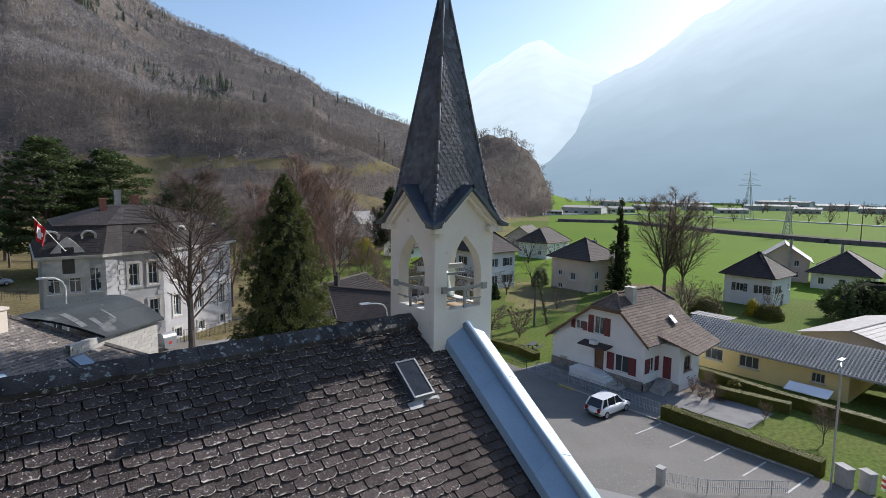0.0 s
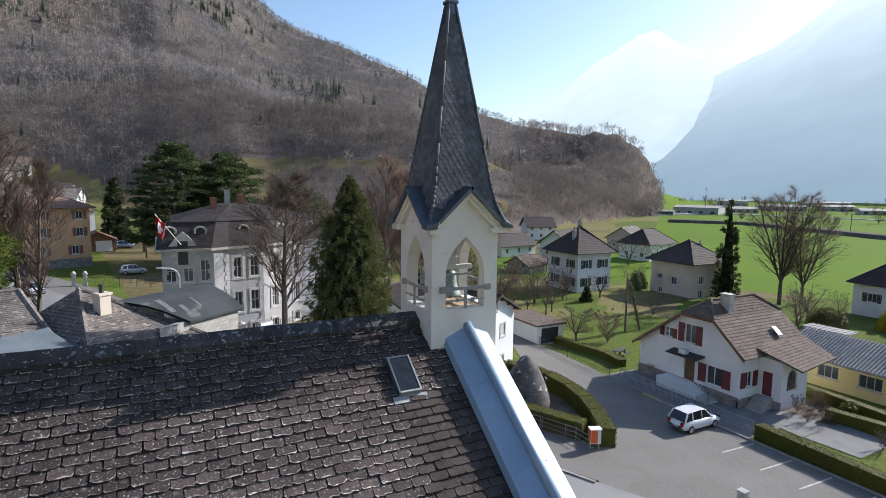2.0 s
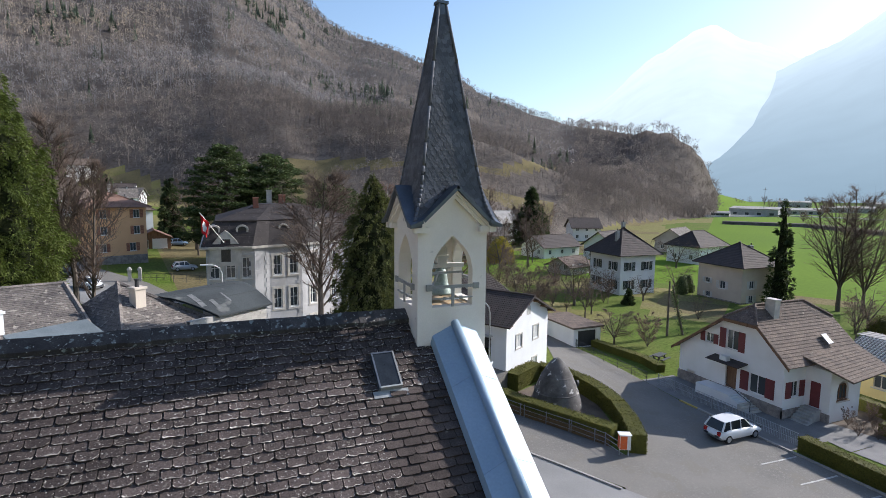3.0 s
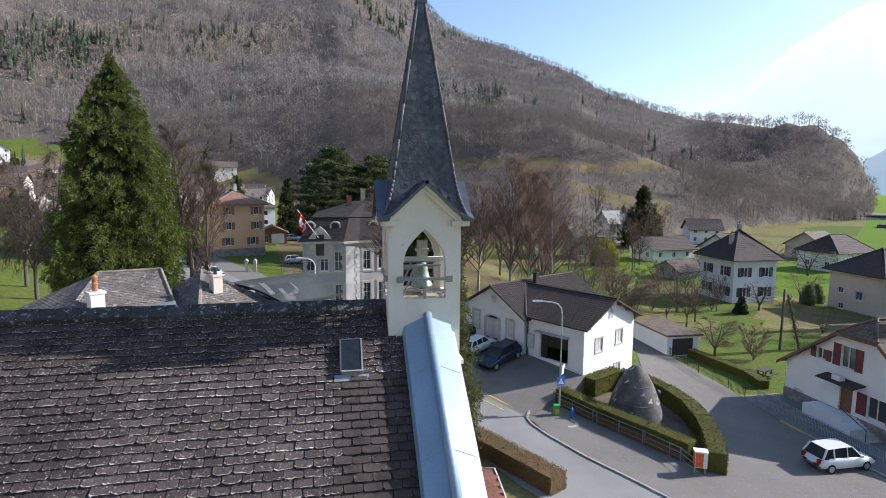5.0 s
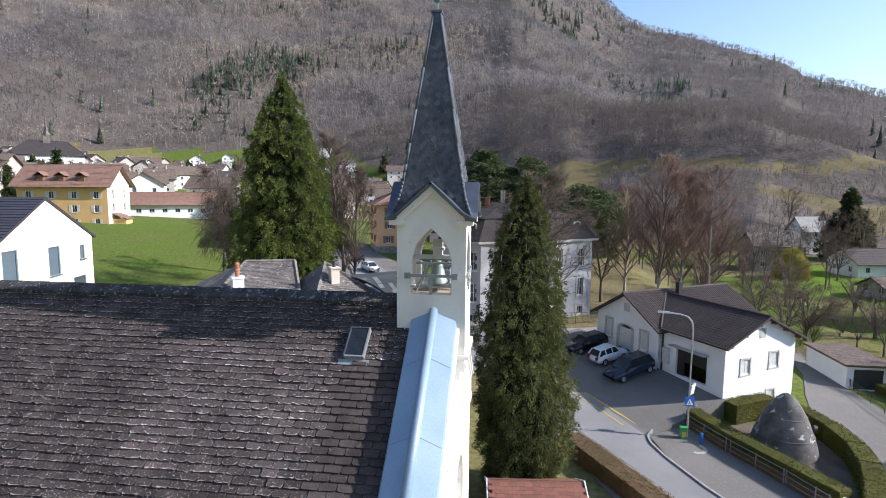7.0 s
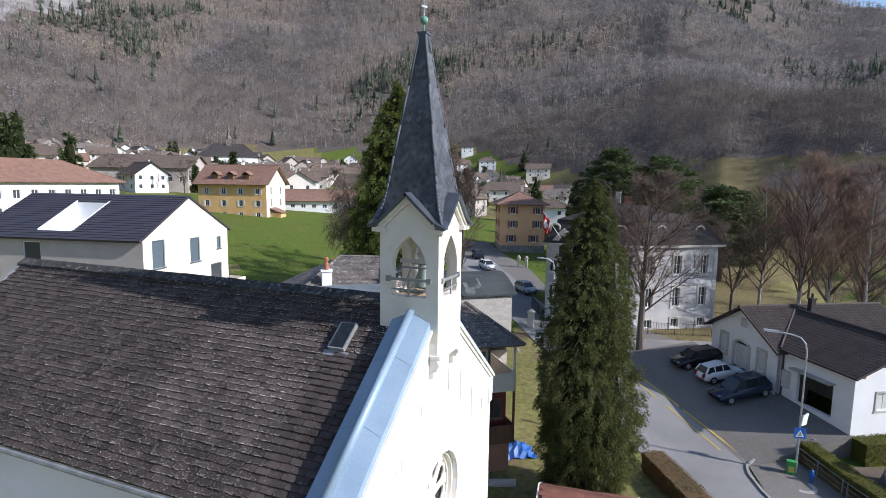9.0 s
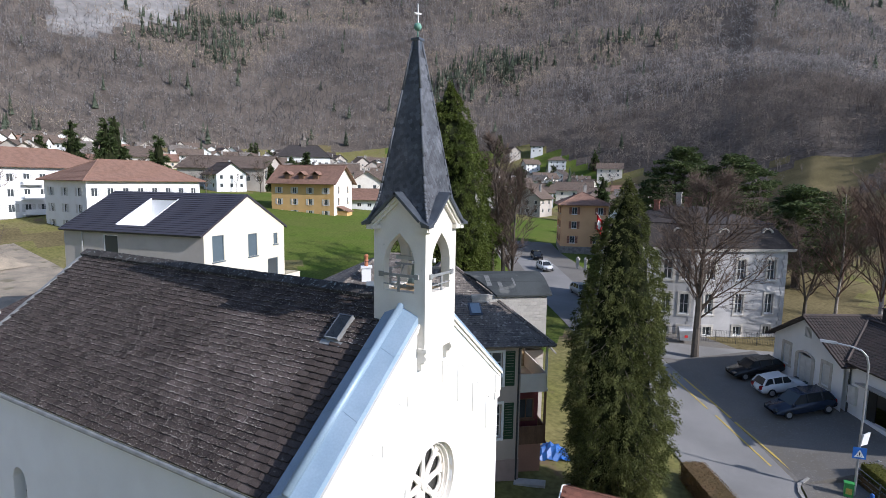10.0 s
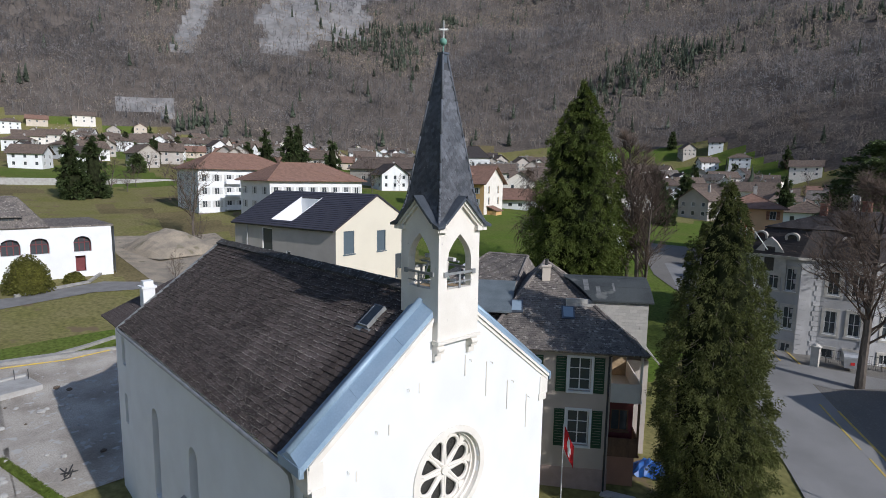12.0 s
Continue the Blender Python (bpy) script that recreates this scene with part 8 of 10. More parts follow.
# edge of the lawn behind the chapel: pale kerb, yellow pipe; broken concrete and rubble on the gravel
line("kerb", KERBM, [(-44.6, 0.6), (-43.4, -2.0), (-42.6, -4.3), (-43.0, -7.9), (-43.6, -13)], 0.35, "pale concrete kerb along the lawn", 0.22, 0.02, category="kerb")
m = M()
pts = [(x, y, plain(x, y) + 0.12) for x, y in ((-41.6, 0.2), (-41.0, -3.7), (-41.7, -8.0), (-42.2, -12))]
m.path(pts, 0.06, 8)
solid("pipe", m, YPAINT, "yellow plastic pipe lying beside the lawn", "pipe")
rr = random.Random(31)


def rock(x, y, s, material, label, name="rubble"):
    m = M()
    m.lathe([(s * 0.7, -0.05), (s, s * 0.2), (s * 0.75, s * 0.5), (s * 0.3, s * 0.65)], 7)
    m.v = [(a * rr.uniform(0.7, 1.25), b * rr.uniform(0.7, 1.25), c * rr.uniform(0.8, 1.2)) for a, b, c in m.v]
    solid(name, m, material, label, "rubble", pose(x, y, plain(x, y) + 0.05, 0, 0, rr.uniform(0, 360)), group="rubble")


for k in range(46):
    rock(rr.uniform(-36, -22), rr.uniform(-12, -4.5), rr.uniform(0.06, 0.28), CONCRETE if rr.random() < 0.7 else SOIL, "lump of broken concrete on the gravel")
m = M()
m.box(-1.6, 1.6, -1.3, 1.3, -0.2, 0.35)
m.box(-1.6, -1.3, -1.3, 1.3, 0.35, 0.5)
solid("foundation_block", m, CONCRETE, "broken concrete foundation block on the gravel", "concrete block", pose(-37.4, -7.6, plain(-37, -7.6), 0, 0, 12))
for x, y in ((-38.2, -6.6), (-38.6, -7.4)):
    m = M()
    m.tube((0, 0, 0), (0.05, 0, 1.0), 0.03, 0.03, 6)
    solid("iron_stake", m, IRON, "dark iron stake by the foundation", "stake", pose(x, y, plain(x, y)))
m = M()
for k in range(9):
    a = Vector((rr.uniform(-0.5, 0.5), rr.uniform(-0.3, 0.3), 0.05))
    b = a + Vector((rr.uniform(-0.7, 0.7), rr.uniform(-0.4, 0.4), rr.uniform(0.0, 0.3)))
    m.tube(a, b, 0.05, 0.03, 5)
solid("scrap_heap", m, IRON, "small heap of dark scrap on the gravel", "scrap", pose(-23.0, -6.8, plain(-23, -6.8)))
# ---- cars ----
SILVERP = mat("silver_car_paint", (0.45, 0.46, 0.47), 0.3, 0.03, 2, 0, 40)
BLUEP2 = mat("grey_blue_car_paint", (0.16, 0.24, 0.34), 0.3, 0.03, 2, 0, 40)
def car(x, y, rot, L, W, H, paint, label, hatch=True):
    c = thing("car", label, "car", pose(x, y, plain(x, y) + 0.07, 0, 0, rot))
    h = L / 2
    st = [(-h, 0.42, 0.60, 0.80), (-h + 0.12, 0.30, 0.86, 0.92), (-h + 0.7, 0.22, 0.98, 0.98), (-0.2, 0.20, 0.95, 1.0), (h - 1.3, 0.20, 0.92, 1.0), (h - 0.5, 0.24, 0.80, 0.96), (h - 0.1, 0.30, 0.66, 0.88), (h, 0.40, 0.56, 0.76)]
    m = M()
    k = 8
    for px, zl, zu, ws in st:
        w = W / 2 * ws
        for a, b in ((-0.82, zl), (-1.0, zl + 0.12), (-1.0, zu - 0.16), (-0.86, zu), (0.86, zu), (1.0, zu - 0.16), (1.0, zl + 0.12), (0.82, zl)):
            m.v.append((px, a * w, b))
    for i in range(len(st) - 1):
        for j in range(k):
            q = (j + 1) % k
            m.f.append((i * k + j, i * k + q, (i + 1) * k + q, (i + 1) * k + j))
            m.m.append(0)
    m.f += [tuple(range(k)), tuple(range(len(st) * k - 1, (len(st) - 1) * k - 1, -1))]
    m.m += [0, 0]
    part("body", m, paint, c, "", True)
    zt = 0.93
    gl = [(-h + 0.18 if hatch else -h + 0.7, zt, 0.86), (-h + 0.55 if hatch else -h + 1.2, H - 0.06, 0.70), (-0.1, H, 0.72), (0.35, H - 0.04, 0.70), (h - 1.15, zt - 0.02, 0.86)]
    g, rf = M(), M()
    for px, z, ws in gl:
        g.v += [(px, -W / 2 * ws, z), (px, W / 2 * ws, z)]
    n = len(gl)
    for i in range(n - 1):
        g.f.append((2 * i, 2 * i + 1, 2 * i + 3, 2 * i + 2))
        g.m.append(0)
    for s in (0, 1):
        g.f.append(tuple(2 * i + s for i in (range(n) if s == 0 else range(n - 1, -1, -1))))
        g.m.append(0)
    part("cabin_glass", g, mat("car_glass", (0.025, 0.03, 0.035), 0.08, 0.05, 4, 0, 30), c)
    (x1, z1, w1), (x2, z2, w2), (x3, z3, w3) = gl[1], gl[2], gl[3]
    for (xa, za, wa), (xb, zb, wb_) in ((gl[1], gl[2]), (gl[2], gl[3])):
        rf.hexa([(xa, -W / 2 * wa, za), (xb, -W / 2 * wb_, zb), (xb, W / 2 * wb_, zb), (xa, W / 2 * wa, za), (xa, -W / 2 * wa * 0.95, za + 0.03), (xb, -W / 2 * wb_ * 0.95, zb + 0.03), (xb, W / 2 * wb_ * 0.95, zb + 0.03), (xa, W / 2 * wa * 0.95, za + 0.03)])
    part("roof_panel", rf, paint, c)
    for s in (-1, 1):
        for (xa, za, wa), (xb, zb, wb_), thick in ((gl[0], gl[1], 0.075), (gl[3], gl[4], 0.04), ((-0.1, zt, 0.87), (-0.1, H, 0.73), 0.035), ((-h + 1.05, zt, 0.87), (-h + 1.05, H - 0.04, 0.72), 0.05)):
            m = M()
            m.tube((xa, s * W / 2 * wa, za), (xb, s * W / 2 * wb_, zb), thick, thick, 6)
            part("pillar", m, paint, c)
        m = M()
        m.box(h - 1.35, h - 1.18, s * W / 2 * 1.0 - 0.02 * s - 0.07, s * W / 2 * 1.0 + 0.09, 0.92, 1.05)
        part("wing_mirror", m, paint, c)
        m = M()
        m.box(-h - 0.005, -h + 0.2, s * W / 2 * 0.66 - 0.12, s * W / 2 * 0.66 + 0.12, 0.62, 0.88)
        part("rear_light", m, LENSRED, c)
        m = M()
        m.box(h - 0.25, h - 0.02, s * W / 2 * 0.62 - 0.17, s * W / 2 * 0.62 + 0.17, 0.58, 0.72)
        part("headlight", m, GLASSM, c)
        for px in (-h + 0.78, h - 0.85):
            m = M()
            yy = s * (W / 2 - 0.10)
            m.tube((px, yy - 0.1, 0.31), (px, yy + 0.105, 0.31), 0.31, 0.31, 20)
            wh = part("wheel", m, RUBBER, c)
            m = M()
            m.tube((px, yy - 0.112, 0.31), (px, yy + 0.117, 0.31), 0.2, 0.2, 16)
            part("rim", m, GALV, wh)
    m = M()
    m.box(-h - 0.008, -h + 0.06, -0.26, 0.26, 0.5, 0.62)
    part("number_plate", m, WFRAME, c)
    return c


car(30.2, 15.6, 0, 4.3, 1.78, 1.58, CARW, "silver-white hatchback parked in the car park")
def park(lx, ly, way, *spec):
    """A car standing across the sloping forecourt, its front towards (way 1) or away from the workshop."""
    a, b = Vector(forecourt_z(lx - way * 1.3, ly)), Vector(forecourt_z(lx + way * 1.3, ly))
    X = (b - a).normalized()
    Y = Vector((-X.y, X.x, 0)).normalized()
    Z = X.cross(Y)
    c = (a + b) / 2 + Z * 0.02
    o = car(0, 0, 0, *spec)
    o.matrix_world = Matrix(((X.x, Y.x, Z.x, c.x), (X.y, Y.y, Z.y, c.y), (X.z, Y.z, Z.z, c.z), (0, 0, 0, 1)))


park(-6.75, 7.0, -1, 4.5, 1.82, 1.58, CARB, "dark blue estate car before the workshop")
park(-6.35, 10.1, 1, 3.7, 1.65, 1.42, CARW, "small white hatchback beside the workshop")
park(-6.5, 13.2, -1, 4.3, 1.75, 1.42, CARK, "black car parked in the workshop's shade")
car(-20.6, 72.6, 310, 4.3, 1.76, 1.5, CARW, "white car parked on the asphalt below the houses")
car(-10.9, 59.2, 310, 4.2, 1.76, 1.48, SILVERP, "silver car parked below the apricot house")
car(-25.4, 82.0, 300, 4.3, 1.76, 1.45, CARK, "black car standing by the street")
car(-12.6, 120.5, 10, 4.3, 1.76, 1.5, BLUEP2, "blue-grey car standing by the wooden garage")
car(-9.7, 86.8, 8, 3.9, 1.7, 1.48, SILVERP, "silver hatchback parked below the apricot house")
house("wooden_garage", "brown wooden garage with white door and red roof", -17.0, 117.5, 5.0, 6.2, 5, 8, 2.5, 4.0, "gy", WOOD, REDTILE, 0.5, wins={"S": [(1.6, 0.2, 0.9, 1.7, False)]}, category="garage", step=0.5)
m = M()
m.box(0, 2.8, -0.06, 0, 0, 2.1)
solid("garage_door", m, WFRAME, "white garage door of the wooden garage", "door", pose(-17.0, 115.0, plain(-17, 115), 0, 0, 8))
fence([(-15.0, 77.6), (-10.8, 76.6), (-6.4, 74.5)], 1.2, 0.16, "dark iron fence along the street below the mansion", IRON)
for x, y in ((-16.5, 77.4), (-15.2, 77.5)):
    m = M()
    m.box(-0.22, 0.22, -0.22, 0.22, -0.3, 1.7)
    m.box(-0.3, 0.3, -0.3, 0.3, 1.7, 1.82)
    m.lathe([(0.2, 1.82), (0.26, 1.95), (0.1, 2.15)], 8)
    solid("gate_pillar", m, PALESTONE, "pale stone gate pillar beside the street", "pillar", pose(x, y, plain(x, y)), group="gate pillars")
# picnic table in the orchard
pt = thing("picnic_table", "grey wooden picnic table with benches in the garden", "table", pose(38.6, 31.5, 0, 0, 0, 20))
m = M()
m.box(-0.9, 0.9, -0.38, 0.38, 0.70, 0.76)
part("tabletop", m, IRON, pt)
for s in (-1, 1):
    m = M()
    m.box(-0.9, 0.9, s * 0.75 - 0.14, s * 0.75 + 0.14, 0.42, 0.47)
    part("bench", m, IRON, pt)
    m = M()
    m.box(s * 0.7 - 0.04, s * 0.7 + 0.04, -0.8, 0.8, 0.34, 0.42)
    m.box(s * 0.7 - 0.04, s * 0.7 + 0.04, -0.3, -0.2, 0, 0.7)
    m.box(s * 0.7 - 0.04, s * 0.7 + 0.04, 0.2, 0.3, 0, 0.7)
    part("leg", m, IRON, pt)


# ---- trees ----
def conifer(name, label, x, y, H, R, n, material, seed, spray=0.45, low=0.03, power=0.85, bark=BARK, z=None, group="", droop=0.25, tuft=0.0, form=None):
    """A dense conifer: tapered trunk, boughs at uneven heights, and on them tufts of short flat sprays round a
    near-black core painted as shade.
    """
    rng = random.Random(seed)
    t = thing(name, label, "tree", pose(x, y, plain(x, y) if z is None else z), group)
    m = M()
    m.tube((0, 0, -0.3), (0, 0, H * 0.5), R * 0.09, R * 0.05, 8)
    m.tube((0, 0, H * 0.5), (0, 0, H * 0.98), R * 0.05, 0.02, 6)
    part("trunk", m, bark, t)
    tuft = tuft or 0.10 * R + 0.12

    def girth(a, s):
        lump = 0.80 + 0.34 * noise.noise(Vector((math.cos(a) * 1.5, math.sin(a) * 1.5, s * H * 0.30 + seed))) + 0.22 * noise.noise(Vector((math.cos(a) * 3.6, math.sin(a) * 3.6, s * H * 0.9 + seed)))
        if form:
            return max(0.03, lerp_table(form, s) - tuft * 0.5) * (lump + 0.16)
        return R * (1 - s) ** power * min(1.0, 0.78 + 1.5 * s) * lump

    lb, cr = M(), M()
    each = 60 if n > 20000 else 40
    for b in range(max(70, n // each)):
        s = low + (1 - low) * (1 - rng.random() ** 0.62)
        a = b * 2.39996 + rng.uniform(-0.5, 0.5)
        rr = girth(a, s) * rng.choice((0.80, 0.92, 1.0, 1.04, 1.12)) + 0.08
        out, side = Vector((math.cos(a), math.sin(a), 0)), Vector((-math.sin(a), math.cos(a), 0))
        z0 = H * s
        if b % 6 == 0:
            lb.tube((0, 0, z0 + rr * droop * 0.4), tuple(out * rr * 0.9 + Vector((0, 0, z0))), 0.045, 0.012, 4, False)
        size = tuft * rng.uniform(0.7, 1.35) * (0.45 + 0.55 * (1 - s))
        way = (out + Vector((0, 0, rng.uniform(-0.55, 0.35) - droop * 0.5)) + side * rng.uniform(-0.5, 0.5)).normalized()
        c = out * rr + Vector((0, 0, z0))
        for _ in range(each):
            f = Vector((rng.gauss(0, 1), rng.gauss(0, 1), rng.gauss(0, 1))) * 0.42 * size
            k = rng.random()
            p = c + way * size * (1.1 * k - 0.75) + f * (1.05 - 0.7 * k) - Vector((0, 0, droop * size * k * k))
            d = (way * 0.8 + f.normalized() * 0.75 + Vector((0, 0, -droop * 0.9 * k))).normalized()
            w = d.cross(Vector((rng.uniform(-1, 1), rng.uniform(-1, 1), rng.uniform(-0.2, 1)))).normalized()
            L = spray * rng.uniform(0.6, 1.4)
            i = len(cr.v)
            cr.v += [tuple(p - w * L * 0.19), tuple(p + w * L * 0.19), tuple(p + d * L)]
            cr.f.append((i, i + 1, i + 2))
            cr.m.append(0)
    tagged(part("limb", lb, bark, t), kind="stuff")
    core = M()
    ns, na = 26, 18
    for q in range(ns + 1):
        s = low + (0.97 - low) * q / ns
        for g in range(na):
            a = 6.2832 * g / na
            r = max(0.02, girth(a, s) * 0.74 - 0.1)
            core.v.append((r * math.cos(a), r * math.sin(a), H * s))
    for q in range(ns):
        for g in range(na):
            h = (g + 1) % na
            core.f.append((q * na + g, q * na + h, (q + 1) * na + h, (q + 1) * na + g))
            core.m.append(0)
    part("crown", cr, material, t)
    part("inner_growth", core, SHADECORE, t)
    return t


def spreading_cedar(label, x, y, H, R, seed):
    """A broad cedar: forked trunk, near-level limbs in tiers and flat pads of needles on them."""
    rng = random.Random(seed)
    t = thing("cedar", label, "tree", pose(x, y, plain(x, y)))
    m = M()
    m.tube((0, 0, -0.3), (0, 0, H * 0.45), 0.62, 0.42, 9)
    m.tube((0, 0, H * 0.45), (0.5, 0.3, H * 0.93), 0.42, 0.06, 7)
    m.tube((0, 0, H * 0.4), (-1.6, 0.6, H * 0.85), 0.3, 0.05, 6)
    part("trunk", m, BARK, t)
    lb, cr = M(), M()
    limbs = 60
    for b in range(limbs):
        s = 0.2 + 0.78 * (b + rng.random()) / limbs
        a = b * 2.39996 + rng.uniform(-0.4, 0.4)
        rr = R * (0.62 + 0.38 * math.sin(math.pi * min(1, s * 0.95 + 0.1))) * (1 if s < 0.72 else max(0.12, 1 - ((s - 0.72) / 0.30) ** 2)) * rng.uniform(0.7, 1.1)
        rise = rng.uniform(0.0, 0.22)
        out, side = Vector((math.cos(a), math.sin(a), 0)), Vector((-math.sin(a), math.cos(a), 0))
        base = Vector((0, 0, H * s - rr * rise))
        lb.tube(tuple(base), tuple(base + out * rr * 0.95 + Vector((0, 0, rr * rise))), 0.11, 0.02, 4, False)
        for pad in range(int(5 + rr * 1.4)):
            k = 0.25 + 0.75 * math.sqrt(rng.random())
            c = base + out * rr * k + side * rng.gauss(0, 0.24) * rr * k + Vector((0, 0, rr * rise * k + rng.uniform(-0.25, 0.3)))
            pr = rng.uniform(0.7, 1.35)
            for _ in range(64):
                q, g = pr * math.sqrt(rng.random()), rng.uniform(0, 6.2832)
                p = c + Vector((q * math.cos(g), q * math.sin(g), 0.3 * (1 - q / pr) + rng.gauss(0, 0.13)))
                d = Vector((math.cos(g) + rng.gauss(0, 0.5), math.sin(g) + rng.gauss(0, 0.5), rng.uniform(-0.35, 0.55))).normalized()
                w = d.cross(Vector((rng.uniform(-1, 1), rng.uniform(-1, 1), rng.uniform(0.2, 1)))).normalized()
                L = rng.uniform(0.28, 0.6)
                i = len(cr.v)
                cr.v += [tuple(p), tuple(p + d * L * 0.5 + w * L * 0.2), tuple(p + d * L), tuple(p + d * L * 0.5 - w * L * 0.2)]
                cr.f.append((i, i + 1, i + 2, i + 3))
                cr.m.append(0)
    tagged(part("limb", lb, BARK, t), kind="stuff")
    part("crown", cr, CEDAR, t)
    return t


def bare_mesh(seed, leaders, width, start, up, limbs=15, weep=0.0, trunk=0.17, side_n=9, twig_n=2):
    """A leafless tree 10 m high: trunk, leaders, limbs, side branches and fine twigs, in an oval crown."""
    rng = random.Random(seed)
    tr, tw = M(), M()
    H = 10.0

    def bent(p, d, L, segs, r0, r1, lift, m, sides, wob=0.18):
        pts, q = [p], p
        for s in range(segs):
            d = (d + Vector((rng.uniform(-1, 1), rng.uniform(-1, 1), rng.uniform(-0.6, 0.6))) * wob + Vector((0, 0, lift))).normalized()
            e = q + d * L / segs
            m.tube(q, e, r0 + (r1 - r0) * s / segs, r0 + (r1 - r0) * (s + 1) / segs, sides, False)
            pts.append(e)
            q = e
        return pts, d

    def along(pts, t):
        k = min(int(t * (len(pts) - 1)), len(pts) - 2)
        f = t * (len(pts) - 1) - k
        return pts[k].lerp(pts[k + 1], f), (pts[k + 1] - pts[k]).normalized()

    def twigs(p, d, n):
        for _ in range(n):
            nd = (d * rng.uniform(0.3, 1.0) + Vector((rng.uniform(-1, 1), rng.uniform(-1, 1), rng.uniform(-0.5, 0.9) + 0.4 * up - 2.4 * weep)) * 0.75).normalized()
            w2 = nd.orthogonal().normalized() * (0.011 if twig_n > 1 else 0.02)
            tip = p + nd * rng.uniform(0.3, 0.75) * (1 + 1.6 * weep)
            i = len(tw.v)
            tw.v += [tuple(p - w2), tuple(p + w2), tuple(tip)]
            tw.f.append((i, i + 1, i + 2))
            tw.m.append(0)

    base = Vector((0, 0, H * start))
    if leaders < 6:
        tr.tube((0, 0, -0.3), tuple(base), trunk, trunk * 0.8, 9, False)
    else:
        base = Vector((0, 0, -0.1))
    for k in range(leaders):
        a = k * 6.283 / leaders + rng.uniform(-0.4, 0.4)
        tilt = 0.0 if leaders == 1 else width / H * rng.uniform(0.5, 1.0)
        d = Vector((math.cos(a) * tilt, math.sin(a) * tilt, 1)).normalized()
        r0 = trunk * (0.8 if leaders == 1 else 0.55)
        lead, _ = bent(base, d, (H - base.z) * (rng.uniform(0.86, 0.97)), 7, r0, 0.02, 0.05, tr, 6, 0.09)
        for j in range(limbs):
            t = (j + rng.random()) / limbs * 0.94 + 0.04
            p, ld = along(lead, t)
            b = rng.uniform(0, 6.283) if leaders == 1 else a + rng.uniform(-2.0, 2.0)
            shape = math.sin(math.pi * min(1, 0.25 + 0.75 * t) ** 0.8) * 0.9 + 0.18
            L = width * shape * rng.uniform(0.7, 1.15) * (1.0 if leaders == 1 else 0.75)
            d = (Vector((math.cos(b), math.sin(b), 0)) + Vector((0, 0, 0.35 + 0.9 * up))).normalized()
            limb, ed = bent(p, d, L, 4 if twig_n > 1 else 2, 0.05 * (1.15 - t), 0.012, 0.10 * up - 0.28 * weep, tw, 4 if twig_n > 1 else 3)
            for s in range(side_n):
                u = 0.18 + 0.8 * (s + rng.random()) / side_n
                q, bd = along(limb, u)
                side = Matrix.Rotation(rng.uniform(0, 6.283), 3, bd) @ bd.orthogonal().normalized()
                sd = (bd * 0.8 + side * 0.8 + Vector((0, 0, 0.25 * up - weep))).normalized()
                br, e2 = bent(q, sd, L * rng.uniform(0.22, 0.42) * (1.2 - 0.6 * u), 2 if twig_n > 1 else 1, 0.014, 0.007, 0.06 * up - 0.3 * weep, tw, 3)
                for v in (0.25, 0.5, 0.75, 1.0):
                    twigs(along(br, v * 0.999)[0], e2, twig_n)
            twigs(limb[-1], ed, 4)
        twigs(lead[-1], Vector((0, 0, 1)), 5)
    return tr, tw


BARE = {}


def bare_tree(kind, label, x, y, H, rot=0.0, bark=BARK, twig=TWIG, z=None, group="", name="bare_tree", spread=1.0):
    far = (math.hypot(x, y) > 72 and not (kind == "big" and H > 16)) or (H < 7 and math.hypot(x, y) > 58)
    key = (kind, bark.name, twig.name, far)
    if key not in BARE:
        spec = {"big": (11, 5, 4.0, 0.2, 0.5, 17), "tall": (5, 1, 2.3, 0.22, 0.9, 34, 0.0, 0.14), "round": (21, 4, 4.0, 0.2, 0.4, 12), "shrub": (8, 7, 3.6, 0.02, 0.7, 6, 0.0, 0.1), "low": (31, 4, 5.0, 0.17, 0.12, 11, 0.0, 0.24), "birch": (6, 1, 3.2, 0.18, 0.8, 46, 0.0, 0.13), "crown": (13, 1, 4.1, 0.17, 0.45, 46, 0.0, 0.22), "weep": (41, 4, 4.0, 0.25, 0.5, 12, 0.5, 0.2)}[kind]
        tr, tw = bare_mesh(*spec, side_n=4, twig_n=1) if far else bare_mesh(*spec, side_n=12, twig_n=4) if kind in ("crown", "low", "shrub") else bare_mesh(*spec)
        top = max(v[2] for v in tw.v)
        for mm in (tr, tw):
            mm.v = [(a * 10 / top, b * 10 / top, c * 10 / top) for a, b, c in mm.v]
        BARE[key] = (tr.mesh("trunk", [bark]), tw.mesh("branching", [twig]))
    a, b = BARE[key]
    s = H / 10
    t = thing(name, label, "tree", pose(x, y, (height(x, y) if z is None else z), 0, 0, rot) @ Matrix.Diagonal((s * spread, s * spread, s, 1)), group)
    part("trunk", a, None, t)
    part("branching", b, None, t)
    return t


conifer("conifer", "tall dark green conifer with drooping sprays beside the road", 2.7, 15.6, 17.9, 2.7, 190000, DEEPTHUJA, 3, 0.105, 0.02, 0.70, droop=0.6, tuft=0.34, form=[(0, 1.9), (0.2, 2.45), (0.33, 2.7), (0.5, 2.55), (0.67, 2.1), (0.84, 1.4), (0.93, 0.8), (1, 0.05)])
